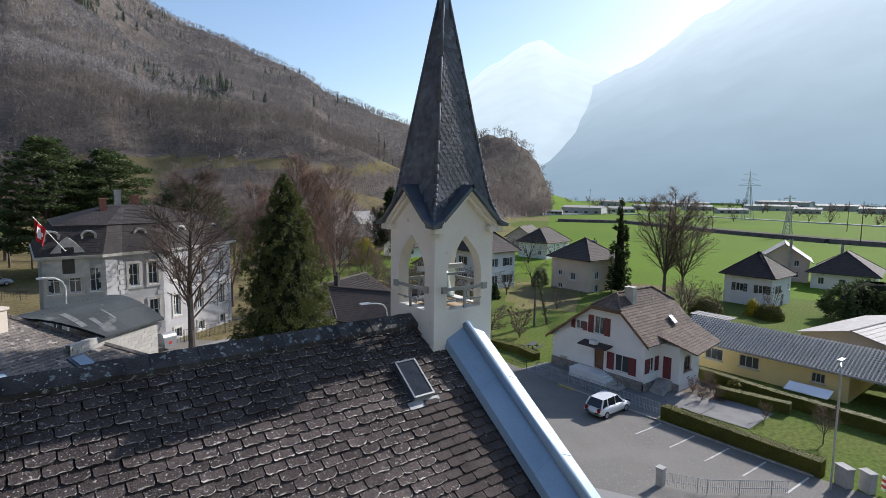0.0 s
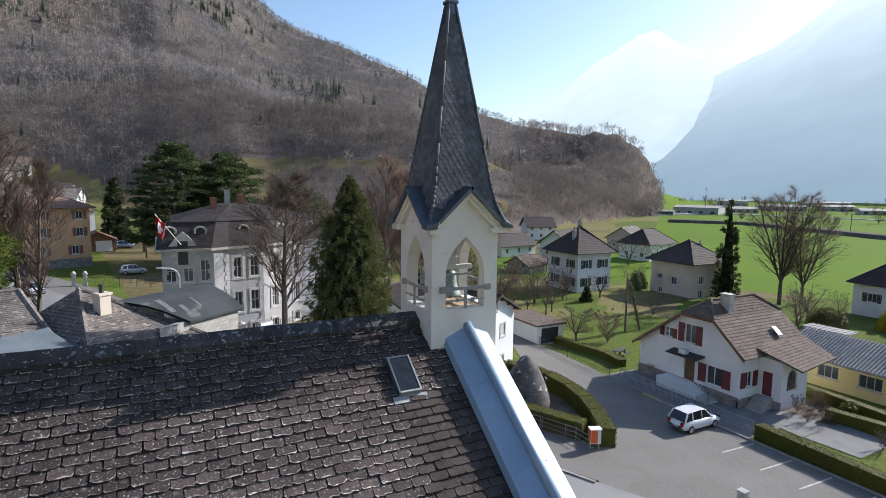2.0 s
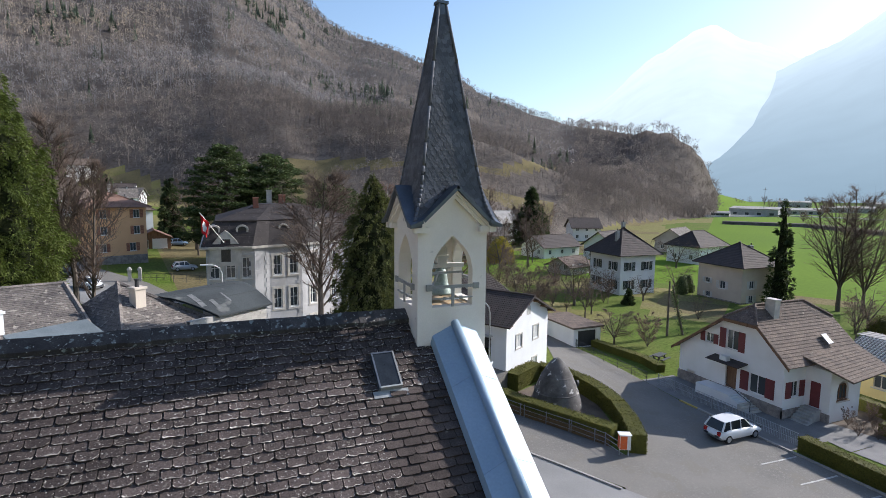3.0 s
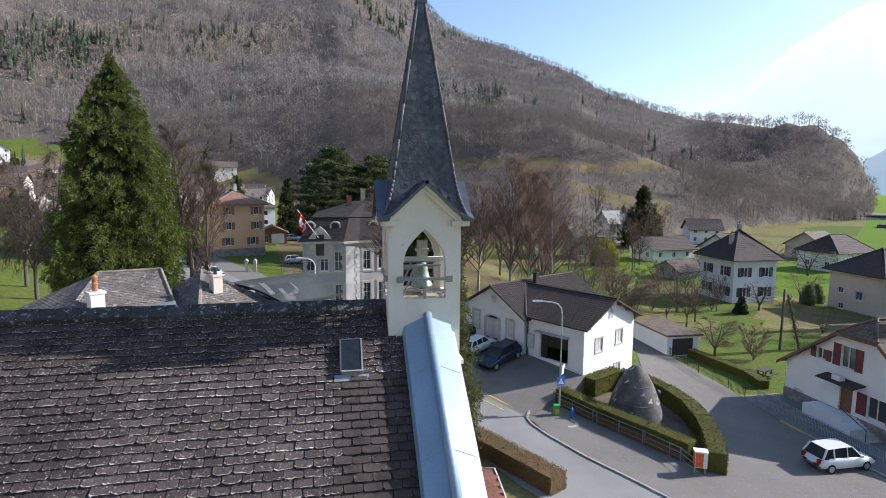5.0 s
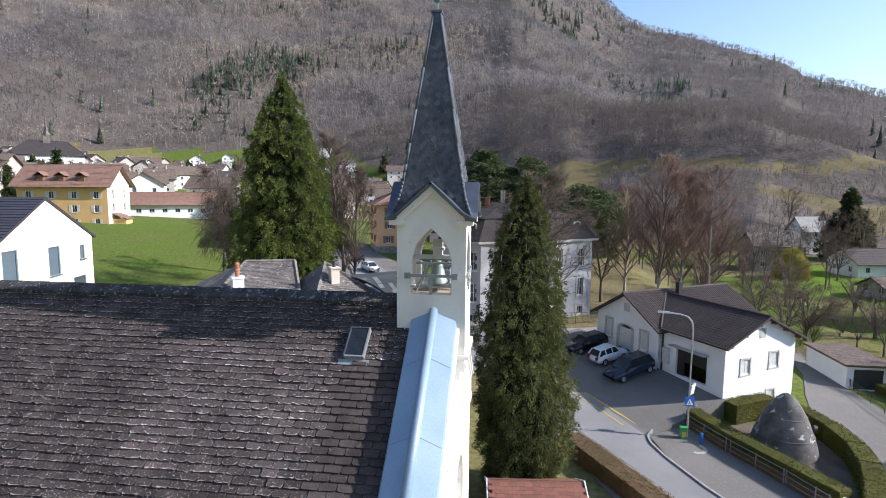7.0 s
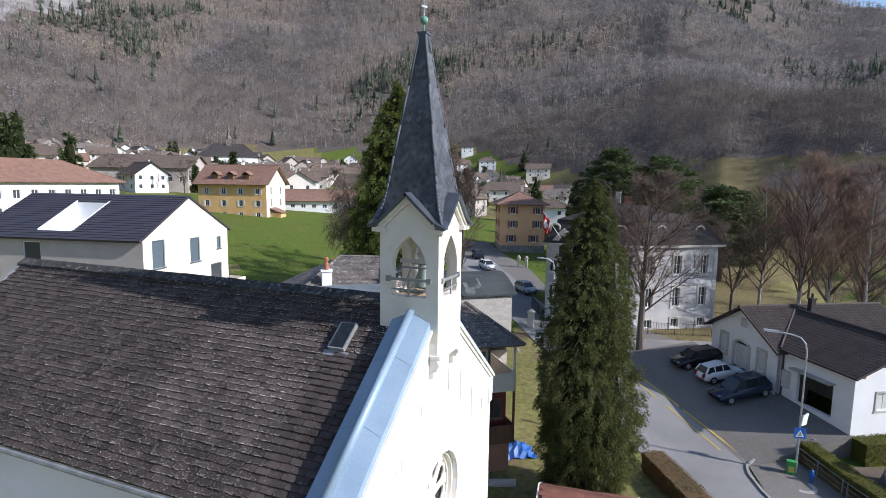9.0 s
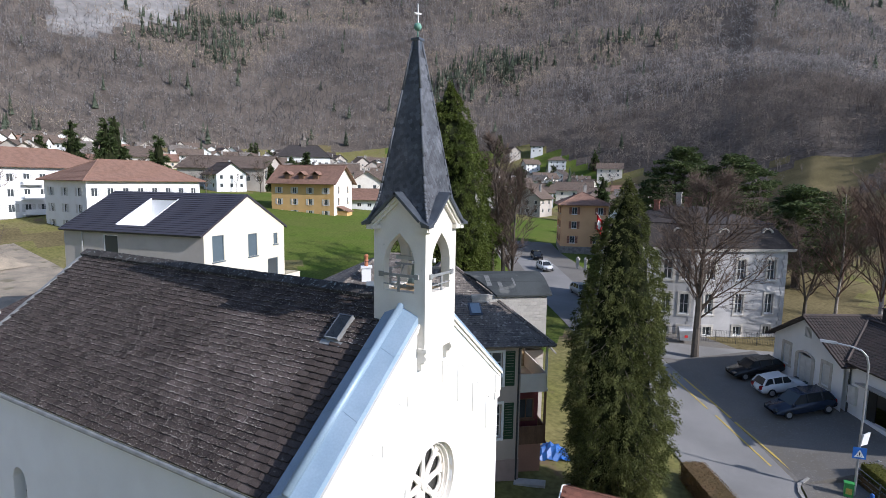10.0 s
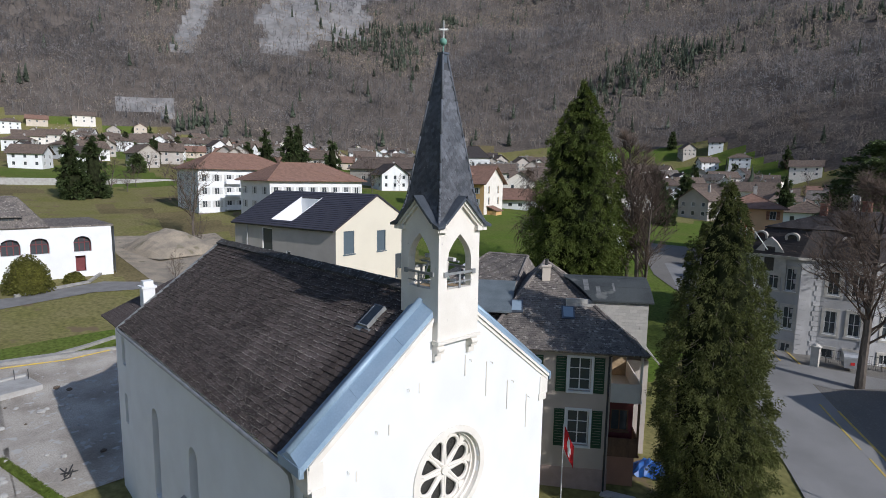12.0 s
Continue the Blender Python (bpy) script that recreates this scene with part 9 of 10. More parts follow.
conifer("conifer", "very tall olive-green conifer on the lawn", -21.5, 41.0, 26.0, 5.5, 140000, THUJA, 4, 0.22, 0.03, 0.56, droop=0.55, tuft=0.65, form=[(0, 4.2), (0.17, 5.0), (0.33, 5.5), (0.56, 4.5), (0.79, 2.9), (0.92, 1.4), (1, 0.05)])
conifer("fir", "slender dark fir beside a beige villa", 78.0, 46.5, 17.0, 2.3, 4200, FIRLEAF, 5, 0.45, 0.06, 0.75, z=-0.4, tuft=0.6)
conifer("fir", "broad dark fir below the hill", 90, 140, 19, 8.0, 12000, FIRLEAF, 6, 0.7, 0.02, 0.8)
conifer("fir", "dark fir beside the apricot house", -14, 124, 15, 4.0, 6000, FIRLEAF, 7, 0.6, 0.02, 0.7)
conifer("fir", "small dark fir on a lawn", 55.6, 55.5, 2.6, 1.0, 500, FIRLEAF, 8, 0.3, 0.02, 0.9)
for k, (x, y, h, r) in enumerate(((-126, 62, 20, 4.5), (-133, 58, 19, 4.2), (-129, 66, 21, 4.5), (-118, 70, 17, 3.6), (-150, 20, 16, 4), (-148, 15, 17, 4), (-30, 150, 15, 4), (-60, 160, 13, 3.5), (-52, 128, 12, 4), (-70, 118, 8, 3.2))):
    conifer("fir", "dark green fir among the village houses", x, y, h, r, 3500, FIRLEAF if k < 6 else CEDAR, 20 + k, 0.9, 0.02, 0.75, group="village firs")


rng = random.Random(77)
for k in range(34):
    a, r = radians(rng.uniform(-84, -12)), rng.uniform(170, 430)
    x, y = r * math.sin(a), r * math.cos(a)
    if not (-205 < x < -150 and -10 < y < 62):
        conifer("fir", "dark green fir among the village houses", x, y, rng.uniform(7, 15), rng.uniform(2, 3.6), 900, FIRLEAF if k % 2 else CEDAR, 60 + k, 1.1, 0.02, 0.7, z=height(x, y), group="village firs")


spreading_cedar("broad dark cedar with level boughs behind the mansion", -3, 94, 21.5, 7.2, 41)
spreading_cedar("broad dark cedar with level boughs behind the mansion", 5.5, 95, 20.5, 7.6, 42)
spreading_cedar("low spreading cedar beside the mansion", 15, 86, 15.5, 8.0, 43)
conifer("pine", "low spreading pine beside the sheds", 87, 11, 6.2, 8, 9000, CEDAR, 44, 0.5, 0.15, 0.4, droop=0.0)
conifer("pine", "low spreading pine beside the sheds", 97, 4, 7.5, 8, 9000, CEDAR, 45, 0.5, 0.15, 0.4, droop=0.0)

bare_tree("crown", "large bare tree before the mansion", 4.6, 41.9, 18.5, 20)
for x, y, h, r in ((20.2, 55.0, 21.0, 0), (23.0, 56, 19.5, 100), (26.4, 56.0, 20.5, 200), (17.2, 60, 17, 50)):
    bare_tree("birch", "tall pale-barked birch behind the workshop", x, y, h, r, BIRCH, REDTWIG, group="birches")
for x, y, h, r in ((14.5, 62, 13, 40), (11, 66, 12, 90), (29, 66, 13, 160), (34, 60, 10, 220)):
    bare_tree("round", "bare brown tree behind the workshop", x, y, h, r, group="bare garden trees")
for x, y, h, r, k in ((38.3, 38.3, 4.4, 0, "low"), (41.3, 36.1, 4.2, 80, "shrub"), (33.5, 52, 8, 10, "round"), (38, 56, 7, 120, "low"), (43, 50, 6, 190, "round"), (47, 58, 6.5, 250, "low"), (41, 66, 7, 40, "round"), (49, 66, 7, 160, "tall"), (45, 76, 8, 70, "round"), (54, 74, 6, 310, "low"), (32, 76, 9, 10, "round"), (27, 82, 10, 130, "round"), (57, 62, 5, 60, "shrub"), (60, 57, 4.5, 20, "low"), (72, 62, 5, 100, "low"), (95, 84, 7, 0, "low"), (100, 80, 6, 60, "low"), (88, 88, 7, 130, "low"), (70, 84, 6, 200, "round"), (60, 30, 5, 30, "shrub"), (66, 28, 6, 80, "round"), (71, 31, 5, 20, "round"), (75.5, 32, 5.5, 200, "low"), (69, 25, 3.5, 120, "shrub"), (82, 31, 4, 260, "shrub"), (63, 35, 4, 300, "shrub"), (58, 44, 4, 10, "shrub"), (56, 26, 4, 150, "shrub"), (80, 22, 5, 10, "shrub")):
    bare_tree(k, "bare fruit tree in the gardens", x, y, h, r, group="bare garden trees", spread=1.55 if k == "low" else 1.2)
rng = random.Random(55)
for k in range(44):
    x, y = rng.uniform(27, 62), rng.uniform(50, 88)
    if abs(x - 64) > 8 and (x - 54) ** 2 + (y - 93) ** 2 > 60 and (x - 61) ** 2 + (y - 85) ** 2 > 45:
        bare_tree(rng.choice(("shrub", "round", "low", "shrub")), "bare brown shrub in the gardens", x, y, rng.uniform(2.5, 6.5), rng.uniform(0, 360), group="garden shrubs", name="shrub")
for x, y, h, r in ((83.0, 40.5, 20.5, 0), (86.5, 39.0, 17, 140)):
    bare_tree("big", "tall bare tree beside a villa", x, y, h, r, z=-0.4, group="tall bare trees")
for x, y, h, r in ((-16.6, 45.6, 21.5, 210), (-18.8, 47.5, 20, 60), (-15.2, 44.6, 17.5, 300)):
    bare_tree("tall", "bare slender tree beside the tall conifer", x, y, h, r, group="bare lawn trees")
bare_tree("weep", "bare weeping tree with hanging brown twigs", -31, 50, 18.5, 0)
bare_tree("round", "bare tree on the lawn edge", -40, 62, 15, 80)
bare_tree("weep", "bare weeping tree with hanging brown twigs", -36, 56, 13, 120)
bare_tree("round", "bare spreading tree above the hall garden", -92, 24, 14, 30)
bare_tree("shrub", "bare shrub by the gravel heap", -62, 11.5, 4, 0)
bare_tree("shrub", "bare shrub by the gravel heap", -84, 22, 6, 70)
for k, (x, y) in enumerate(((39.1, 12.1), (40.4, 13.6), (39.2, 7.0), (41.8, 12.6), (43.4, 13.6), (39.9, 11.2))):
    bare_tree("shrub", "small red-brown shrub in the villa garden", x, y, 1.6, 60 * k, group="villa shrubs", name="shrub")
bare_tree("round", "small bare tree on the villa lawn", 38.0, 2.6, 3.2, 15)
rng = random.Random(99)
for k in range(90):
    a, r = radians(rng.uniform(-6, 36)), rng.uniform(100, 190)
    bare_tree(rng.choice(("round", "tall", "low", "big")), "bare brown tree at the foot of the hill", r * math.sin(a), r * math.cos(a), rng.uniform(8, 15), rng.uniform(0, 360), group="hill foot trees")
for k in range(120):
    a, r = radians(rng.uniform(-84, -8)), rng.uniform(150, 420)
    bare_tree(rng.choice(("round", "tall", "low")), "bare tree among the village houses", r * math.sin(a), r * math.cos(a), rng.uniform(6, 12), rng.uniform(0, 360), group="village trees")


def bush(x, y, r, h, material, label, seed):
    rg = random.Random(seed)
    b = thing("bush", label, "bush", pose(x, y, plain(x, y)))
    m = M()
    P, N = [], []
    for _ in range(int(900 * r * r)):
        v = Vector((rg.gauss(0, 1), rg.gauss(0, 1), abs(rg.gauss(0, 1)))).normalized()
        k = rg.uniform(0.8, 1.03) * (1 + 0.12 * noise.noise(v * 2.5 + Vector((seed, 0, 0))))
        P.append((v.x * r * k, v.y * r * k, v.z * h * k))
        N.append(v)
    leaf_cloud(m, P, N, 0.13, 0.8, rg)
    part("foliage", m, material, b)
    m = M()
    m.lathe([(r * 0.75, 0), (r * 0.8, h * 0.3), (r * 0.6, h * 0.65), (r * 0.25, h * 0.85)], 12)
    part("inner_growth", m, material, b)


bush(-64.5, -3.5, 2.4, 4.2, HEDGEL, "large round clipped green bush before the hall", 1)
bush(-66.5, 1.2, 1.2, 1.3, HEDGEL, "low green bush before the hall", 2)
bush(79.1, 24.1, 1.1, 2.5, YELLOWL, "yellow forsythia bush in bloom", 3)
bush(78.6, 21.6, 2.0, 2.2, HEDGEL, "rough green bush beside the forsythia", 13)
bush(73.4, 28.4, 2.4, 2.8, HEDGEL, "rough green bush in a garden", 14)
bush(66, 33, 2.6, 3.4, CEDAR, "dark green bush in a garden", 4)
bush(60, 106, 3.6, 6.0, YELLOWL, "pale yellow willow below the hill", 5)
bush(71, 59.5, 1.2, 3.6, CEDAR, "clipped dark yew column by the villa", 6)
bush(73.5, 60.5, 1.2, 3.4, CEDAR, "clipped dark yew column by the villa", 7)
bush(43.4, 11.2, 0.9, 1.2, HEDGEL, "round clipped bush in the villa garden", 8)


# ---- mountain forest: leafless trees as sheaves of fine limbs and twigs, firs as ragged spires ----
def forest():
    rg = np.random.RandomState(5)
    bare, firs = [], []
    for lo, hi, gap in ((0.0, 0.14, 4.4), (0.14, 0.35, 5.6), (0.35, 0.65, 7.0), (0.65, 1.01, 8.5)):
        for az in np.arange(-88, 51.0, 0.5):
            if lerp_table(CREST_EL, az) < -0.3:
                continue
            f, s = lerp_table(FOOT, az), lerp_table(CREST, az)
            r0, r1 = f + (s - f) * lo, f + (s - f) * hi
            if lo == 0 and az < -5:
                r0 = f * 0.75
            area = radians(0.5) * (r1 * r1 - r0 * r0) / 2
            for _ in range(int(area * (2.2 if az > 36 else 1.3 if az > 0 and lo < 0.3 else 1.0) / gap ** 2 + rg.rand())):
                r = math.sqrt(r0 * r0 + rg.rand() * (r1 * r1 - r0 * r0))
                a = radians(az + rg.rand() * 0.5)
                x, y = r * math.sin(a), r * math.cos(a)
                z = height(x, y)
                c = cover(x, y, z)
                if c in (0, 1, 5) or (c == 2 and rg.rand() > 0.12) or (c == 4 and rg.rand() > 0.4):
                    continue
                patch = noise.noise(Vector((x, y, 7)) * 0.006) + 0.5 * noise.noise(Vector((x, y, 1)) * 0.02)
                up = (r - f) / (s - f)
                wild = rg.rand()
                if up < 0.93 and az < 36 and (az < -6 or r > f * 2.2) and wild < (0.5 if patch > 0.42 else 0.07 if patch > 0.2 else 0.006):
                    firs.append((x, y, z))
                else:
                    # Tint follows bearing: paler on sunlit left slopes, darker right, as shade in colour.
                    tan = 1.3 * noise.noise(Vector((x, y, 2)) * 0.006) + 0.5 * noise.noise(Vector((x, y, 6)) * 0.02) + (0.22 if az < -2 and up < 0.55 else -0.2 if az < 6 else -0.42) + 0.4 * (rg.rand() - 0.5)
                    bare.append((x, y, z, r, r < 430 or az > 36, tan, up, 3 < az < 35 and z - 18 < 0.045 * r))
    B0 = np.array(bare)
    sets = []
    for near, k, m in ((1, 8, 34), (0, 6, 13)):
        B = B0[B0[:, 4] == near]
        n = len(B)
        young = np.where(((B[:, 6] < 0.10) & (rg.rand(n) < 0.5)) | ((B[:, 7] > 0) & (rg.rand(n) < 0.85)), 0.4, 1.0)[:, None]
        H = rg.uniform(8, 14.5, n)[:, None] * young * np.where(B[:, 6] > 0.3, 0.85, 1.0)[:, None]
        b = rg.rand(n, k) * 6.2832
        R = H * rg.uniform(0.24, 0.38, (n, 1))
        mid = H * 0.66
        th = np.arccos(1 - 1.35 * rg.rand(n, k))
        lean = R * np.sin(th)
        h0 = H * (0.22 + 0.3 * rg.rand(n, k))
        h1 = mid + np.cos(th) * H * 0.32 * rg.uniform(0.85, 1.1, (n, k))
        lean[:, 0], h0[:, 0], h1[:, 0] = 0.3, -0.5, H[:, 0] * 0.9
        w = (0.03 + 0.00018 * B[:, 3:4]) * rg.uniform(0.6, 1.3, (n, k))
        w[:, 0] *= 1.5
        foot = np.stack([B[:, 0:1] + 0 * b, B[:, 1:2] + 0 * b, B[:, 2:3] + h0], -1)
        tip = np.stack([B[:, 0:1] + np.cos(b) * lean, B[:, 1:2] + np.sin(b) * lean, B[:, 2:3] + h1], -1)
        turn = rg.rand(n, k) * 6.2832
        side = np.stack([np.cos(turn) * w, np.sin(turn) * w, 0 * w], -1)
        limbs = np.stack([foot - side, foot + side, tip], 2).reshape(-1, 3)
        # twigs fill a rounded crown, each pointing out of its heart
        v = rg.normal(0, 1, (n, m, 3))
        v /= np.linalg.norm(v, axis=2, keepdims=True)
        v[:, :, 2] = np.abs(v[:, :, 2]) * 1.15 - 0.35
        q = rg.uniform(0.45, 0.95, (n, m, 1))
        heart = np.stack([B[:, 0], B[:, 1], B[:, 2] + mid[:, 0]], -1)[:, None, :]
        size = np.concatenate([R, R, H * 0.30], 1)[:, None, :]
        s0 = heart + v * q * size
        e = s0 + (v * 0.8 + rg.normal(0, 0.45, (n, m, 3)) + np.array([0, 0, 0.3])) * H[:, :, None] * rg.uniform(0.09, 0.17, (n, m, 1))
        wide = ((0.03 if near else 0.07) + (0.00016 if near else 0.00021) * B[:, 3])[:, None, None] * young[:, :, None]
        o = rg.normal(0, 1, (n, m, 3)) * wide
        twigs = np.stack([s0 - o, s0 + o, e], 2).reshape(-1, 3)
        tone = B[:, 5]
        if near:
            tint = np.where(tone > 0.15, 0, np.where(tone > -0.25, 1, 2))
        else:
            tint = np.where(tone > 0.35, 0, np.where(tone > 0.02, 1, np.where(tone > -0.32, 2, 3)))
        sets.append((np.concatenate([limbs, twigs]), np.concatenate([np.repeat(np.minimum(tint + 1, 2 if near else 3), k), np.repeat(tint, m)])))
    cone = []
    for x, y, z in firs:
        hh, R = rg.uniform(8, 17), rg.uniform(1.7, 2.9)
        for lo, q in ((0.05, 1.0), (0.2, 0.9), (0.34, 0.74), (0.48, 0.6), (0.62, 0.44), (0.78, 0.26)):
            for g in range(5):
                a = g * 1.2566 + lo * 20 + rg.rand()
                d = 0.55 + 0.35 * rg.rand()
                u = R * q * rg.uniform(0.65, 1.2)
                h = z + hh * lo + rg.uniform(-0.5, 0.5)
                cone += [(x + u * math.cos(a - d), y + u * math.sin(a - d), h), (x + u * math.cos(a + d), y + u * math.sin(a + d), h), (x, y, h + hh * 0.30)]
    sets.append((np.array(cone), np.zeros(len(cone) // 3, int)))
    for name, (co, tint), mts, lab in zip(("wood_edge", "bare_woodland", "fir_woodland"), sets, (NEARWOOD, HAZEWOOD, [HAZEFIR]), ("brown leafless wood at the mountain foot", "tan and grey-brown leafless woodland covering the mountainside, paled for haze", "fir stands in the mountain forest, paled for haze")):
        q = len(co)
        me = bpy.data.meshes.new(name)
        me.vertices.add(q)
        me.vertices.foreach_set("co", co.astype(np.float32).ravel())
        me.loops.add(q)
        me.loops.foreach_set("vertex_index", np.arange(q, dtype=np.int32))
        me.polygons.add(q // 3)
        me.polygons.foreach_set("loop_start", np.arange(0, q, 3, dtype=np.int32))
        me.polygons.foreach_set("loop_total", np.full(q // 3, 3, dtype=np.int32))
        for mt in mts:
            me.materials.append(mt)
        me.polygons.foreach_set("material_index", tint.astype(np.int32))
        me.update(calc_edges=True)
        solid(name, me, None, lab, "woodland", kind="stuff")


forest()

# ---- village on the slope ----
VAR = []
for k, (w, d, e, t, rf, wm, rm) in enumerate(((11, 9, 5.6, 8.6, "gx", WHITE, BROWNTILE), (10, 9, 5.4, 8.8, "gy", WHITE, DARKTILE), (12, 10, 5.8, 8.4, "hip", WHITE, BROWNTILE), (13, 9, 3.4, 6.2, "gx", BEIGE, REDTILE), (9, 9, 5.8, 9.0, "gy", GREYR, BROWNTILE), (15, 10, 6.0, 9.2, "gx", CREAM, BROWNTILE), (10, 8, 5.2, 8.0, "gx", WHITE, GREYTILE))):
    VAR.append((w, d, e, t, rf, wm, rm))
LABV = ["white house with brown tiled gable roof on the slope", "white gable-fronted house with dark roof on the slope", "white house with brown hipped roof on the slope", "low beige house with red tiled roof", "grey gable-fronted house with brown roof", "cream house with brown tiled roof in the village", "white house with grey slate roof in the village"]
made = {}
rg = random.Random(17)
spots = []
tries = 0
while len(spots) < 185 and tries < 14000:
    tries += 1
    zone = rg.random()
    if zone < 0.42:
        a, r = rg.uniform(-86, -54), rg.uniform(230, 520)
    elif zone < 0.78:
        a, r = rg.uniform(-56, -26), rg.uniform(170, 430)
    else:
        a, r = rg.uniform(-27, -8), rg.uniform(150, 410)
    x, y = r * math.sin(radians(a)), r * math.cos(radians(a))
    if math.degrees(math.atan2(height(x, y) - 18, r)) < lerp_table(WOOD_EL, a) - 0.25 and all((x - p) ** 2 + (y - q) ** 2 > 17 ** 2 for p, q in spots) and not (-205 < x < -150 and -10 < y < 62) and (x + 94) ** 2 + (y - 96) ** 2 > 900 and (x + 84) ** 2 + (y - 118) ** 2 > 400 and (x + 191) ** 2 + (y - 196) ** 2 > 500:
        spots.append((x, y))
for k, (x, y) in enumerate(spots):
    v = rg.randrange(7)
    w, d, e, t, rf, wm, rm = VAR[v]
    face = math.degrees(math.atan2(-x, y)) + rg.choice((0, 0, 25, -25, 90))
    mx = pose(x, y, height(x, y), 0, 0, face)
    if v not in made:
        ws = {s: W3(3 if s in "SN" else 2, w if s in "SN" else d, 0.9, 1.1, 1.3, False) + (W3(3 if s in "SN" else 2, w if s in "SN" else d, 3.5, 1.1, 1.3, False) if e > 5 else []) for s in "SEW"}
        made[v] = house("village_house", LABV[v], x, y, height(x, y), w, d, face, e, t, rf, wm, rm, 0.8, 4.2, ws, chims=[(w * 0.2, 0.8, t - 1.5, t + 0.7)], group="village houses", step=0.8, sunk=4, far=True)
    else:
        copy_thing(made[v], mx)
# school with a clock turret
sch = house("school", "large white school with slate mansard and small spire", -191, 196, height(-191, 196) - 1, 26, 14, 40, 10, 16, "hip", WHITE, MANSARD, 0.8, 6, {"S": W3(8, 26, 1.5, 1.4, 2.0, False) + W3(8, 26, 5.5, 1.4, 2.0, False), "E": W3(3, 14, 5.5, 1.4, 2.0, False)}, category="building", step=0.8, sunk=5)
m = M()
m.box(-1.2, 1.2, -1.2, 1.2, 15, 18.5)
m.lathe([(1.7, 18.5), (0.8, 20.0), (0.4, 22), (0.05, 27)], 4)
part("clock_turret", m, GREYTILE, sch)
hall2 = house("sports_hall", "brown hall with tall windows and sloping red-brown roof", -150, 118, height(-150, 118), 30, 18, 25, 6.5, 10.5, "gx", GREYR, BROWNTILE, 0.8, wins={"E": W3(6, 18, 2.5, 1.6, 3.2, False), "S": W3(8, 30, 2.0, 1.6, 1.6, False)}, category="building", step=0.8, sunk=4)

# ---- valley floor: embankment, pylons, far sheds and trees ----
def strip(name, pts, w, h, material, label, category):
    m = M()
    for a, b in zip(pts, pts[1:]):
        a, b = Vector(a), Vector(b)
        n = Vector((-(b - a).y, (b - a).x)).normalized() * w / 2
        m.hexa([(*(a - n), -2.5), (*(b - n), -2.5), (*(b + n), -2.5), (*(a + n), -2.5), (*(a - n * 0.5), h), (*(b - n * 0.5), h), (*(b + n * 0.5), h), (*(a + n * 0.5), h)])
    return solid(name, m, material, label, category, kind="structure")


def az_pt(a, r):
    return (r * math.sin(radians(a)), r * math.cos(radians(a)))


strip("embankment", [az_pt(51, 330), az_pt(58, 330), az_pt(68, 270), az_pt(76, 245), az_pt(84, 240)], 16, 1.6, LITTER, "dark brown embankment across the fields", "embankment")
strip("valley_road", [az_pt(49, 430), az_pt(56, 470), az_pt(66, 450), az_pt(78, 400), az_pt(90, 380)], 9, 0.6, CONCRETE, "pale valley road beyond the fields", "road")
# Sheds get pale walls and roofs, so distance haze is in their colour.
for a, r, w, d, h in ((53.5, 470, 60, 25, 9), (57, 520, 40, 20, 7), (60, 600, 70, 25, 8), (64, 640, 50, 30, 8), (67, 560, 46, 18, 7), (70, 700, 90, 30, 9), (73, 620, 40, 20, 8), (75, 760, 80, 30, 10), (63, 800, 90, 40, 9), (56, 760, 60, 30, 10), (71, 900, 120, 40, 12), (78, 680, 60, 30, 9), (50.5, 440, 22, 10, 5)):
    x, y = az_pt(a, r)
    house("valley_shed", "industrial shed across the fields, paled for haze", x, y, -2, w * 0.55, d, -a + rg.uniform(-15, 15), h * 0.8, h * 0.8 + 1.5, "gx", STUCCO, PALETILE, 0.5, wins={"S": W3(4, w * 0.55, 2.4, 3, 2, False)}, category="shed", group="valley sheds", step=4, ridge_tiles=False, far=True)


def pylon(a, r, H, label):
    x, y = az_pt(a, r)
    p = thing("pylon", label, "pylon", pose(x, y, -2, 0, 0, -a + 20))
    m = M()
    b = H * 0.09
    for sx, sy in ((-1, -1), (1, -1), (1, 1), (-1, 1)):
        m.tube((sx * b, sy * b, 0), (sx * b * 0.25, sy * b * 0.25, H * 0.7), 0.16, 0.12, 4)
        m.tube((sx * b * 0.25, sy * b * 0.25, H * 0.7), (0, 0, H), 0.12, 0.08, 4)
    k = 9
    for i in range(k):
        z0, z1 = H * 0.7 * i / k, H * 0.7 * (i + 1) / k
        w0, w1 = b * (1 - 0.75 * i / k), b * (1 - 0.75 * (i + 1) / k)
        for (ax, ay), (bx_, by) in (((-1, -1), (1, -1)), ((1, -1), (1, 1)), ((1, 1), (-1, 1)), ((-1, 1), (-1, -1))):
            m.tube((ax * w0, ay * w0, z0), (bx_ * w1, by * w1, z1), 0.07, 0.07, 3)
            m.tube((bx_ * w0, by * w0, z0), (ax * w1, ay * w1, z1), 0.07, 0.07, 3)
    part("tower", m, GALV, p)
    for z, w in ((0.72, 0.2), (0.82, 0.16), (0.92, 0.12)):
        m = M()
        m.tube((-H * w, 0, H * z), (H * w, 0, H * z), 0.12, 0.12, 4)
        m.tube((-H * w, 0, H * z), (0, 0, H * (z + 0.05)), 0.08, 0.08, 4)
        m.tube((H * w, 0, H * z), (0, 0, H * (z + 0.05)), 0.08, 0.08, 4)
        part("cross_arm", m, GALV, p)


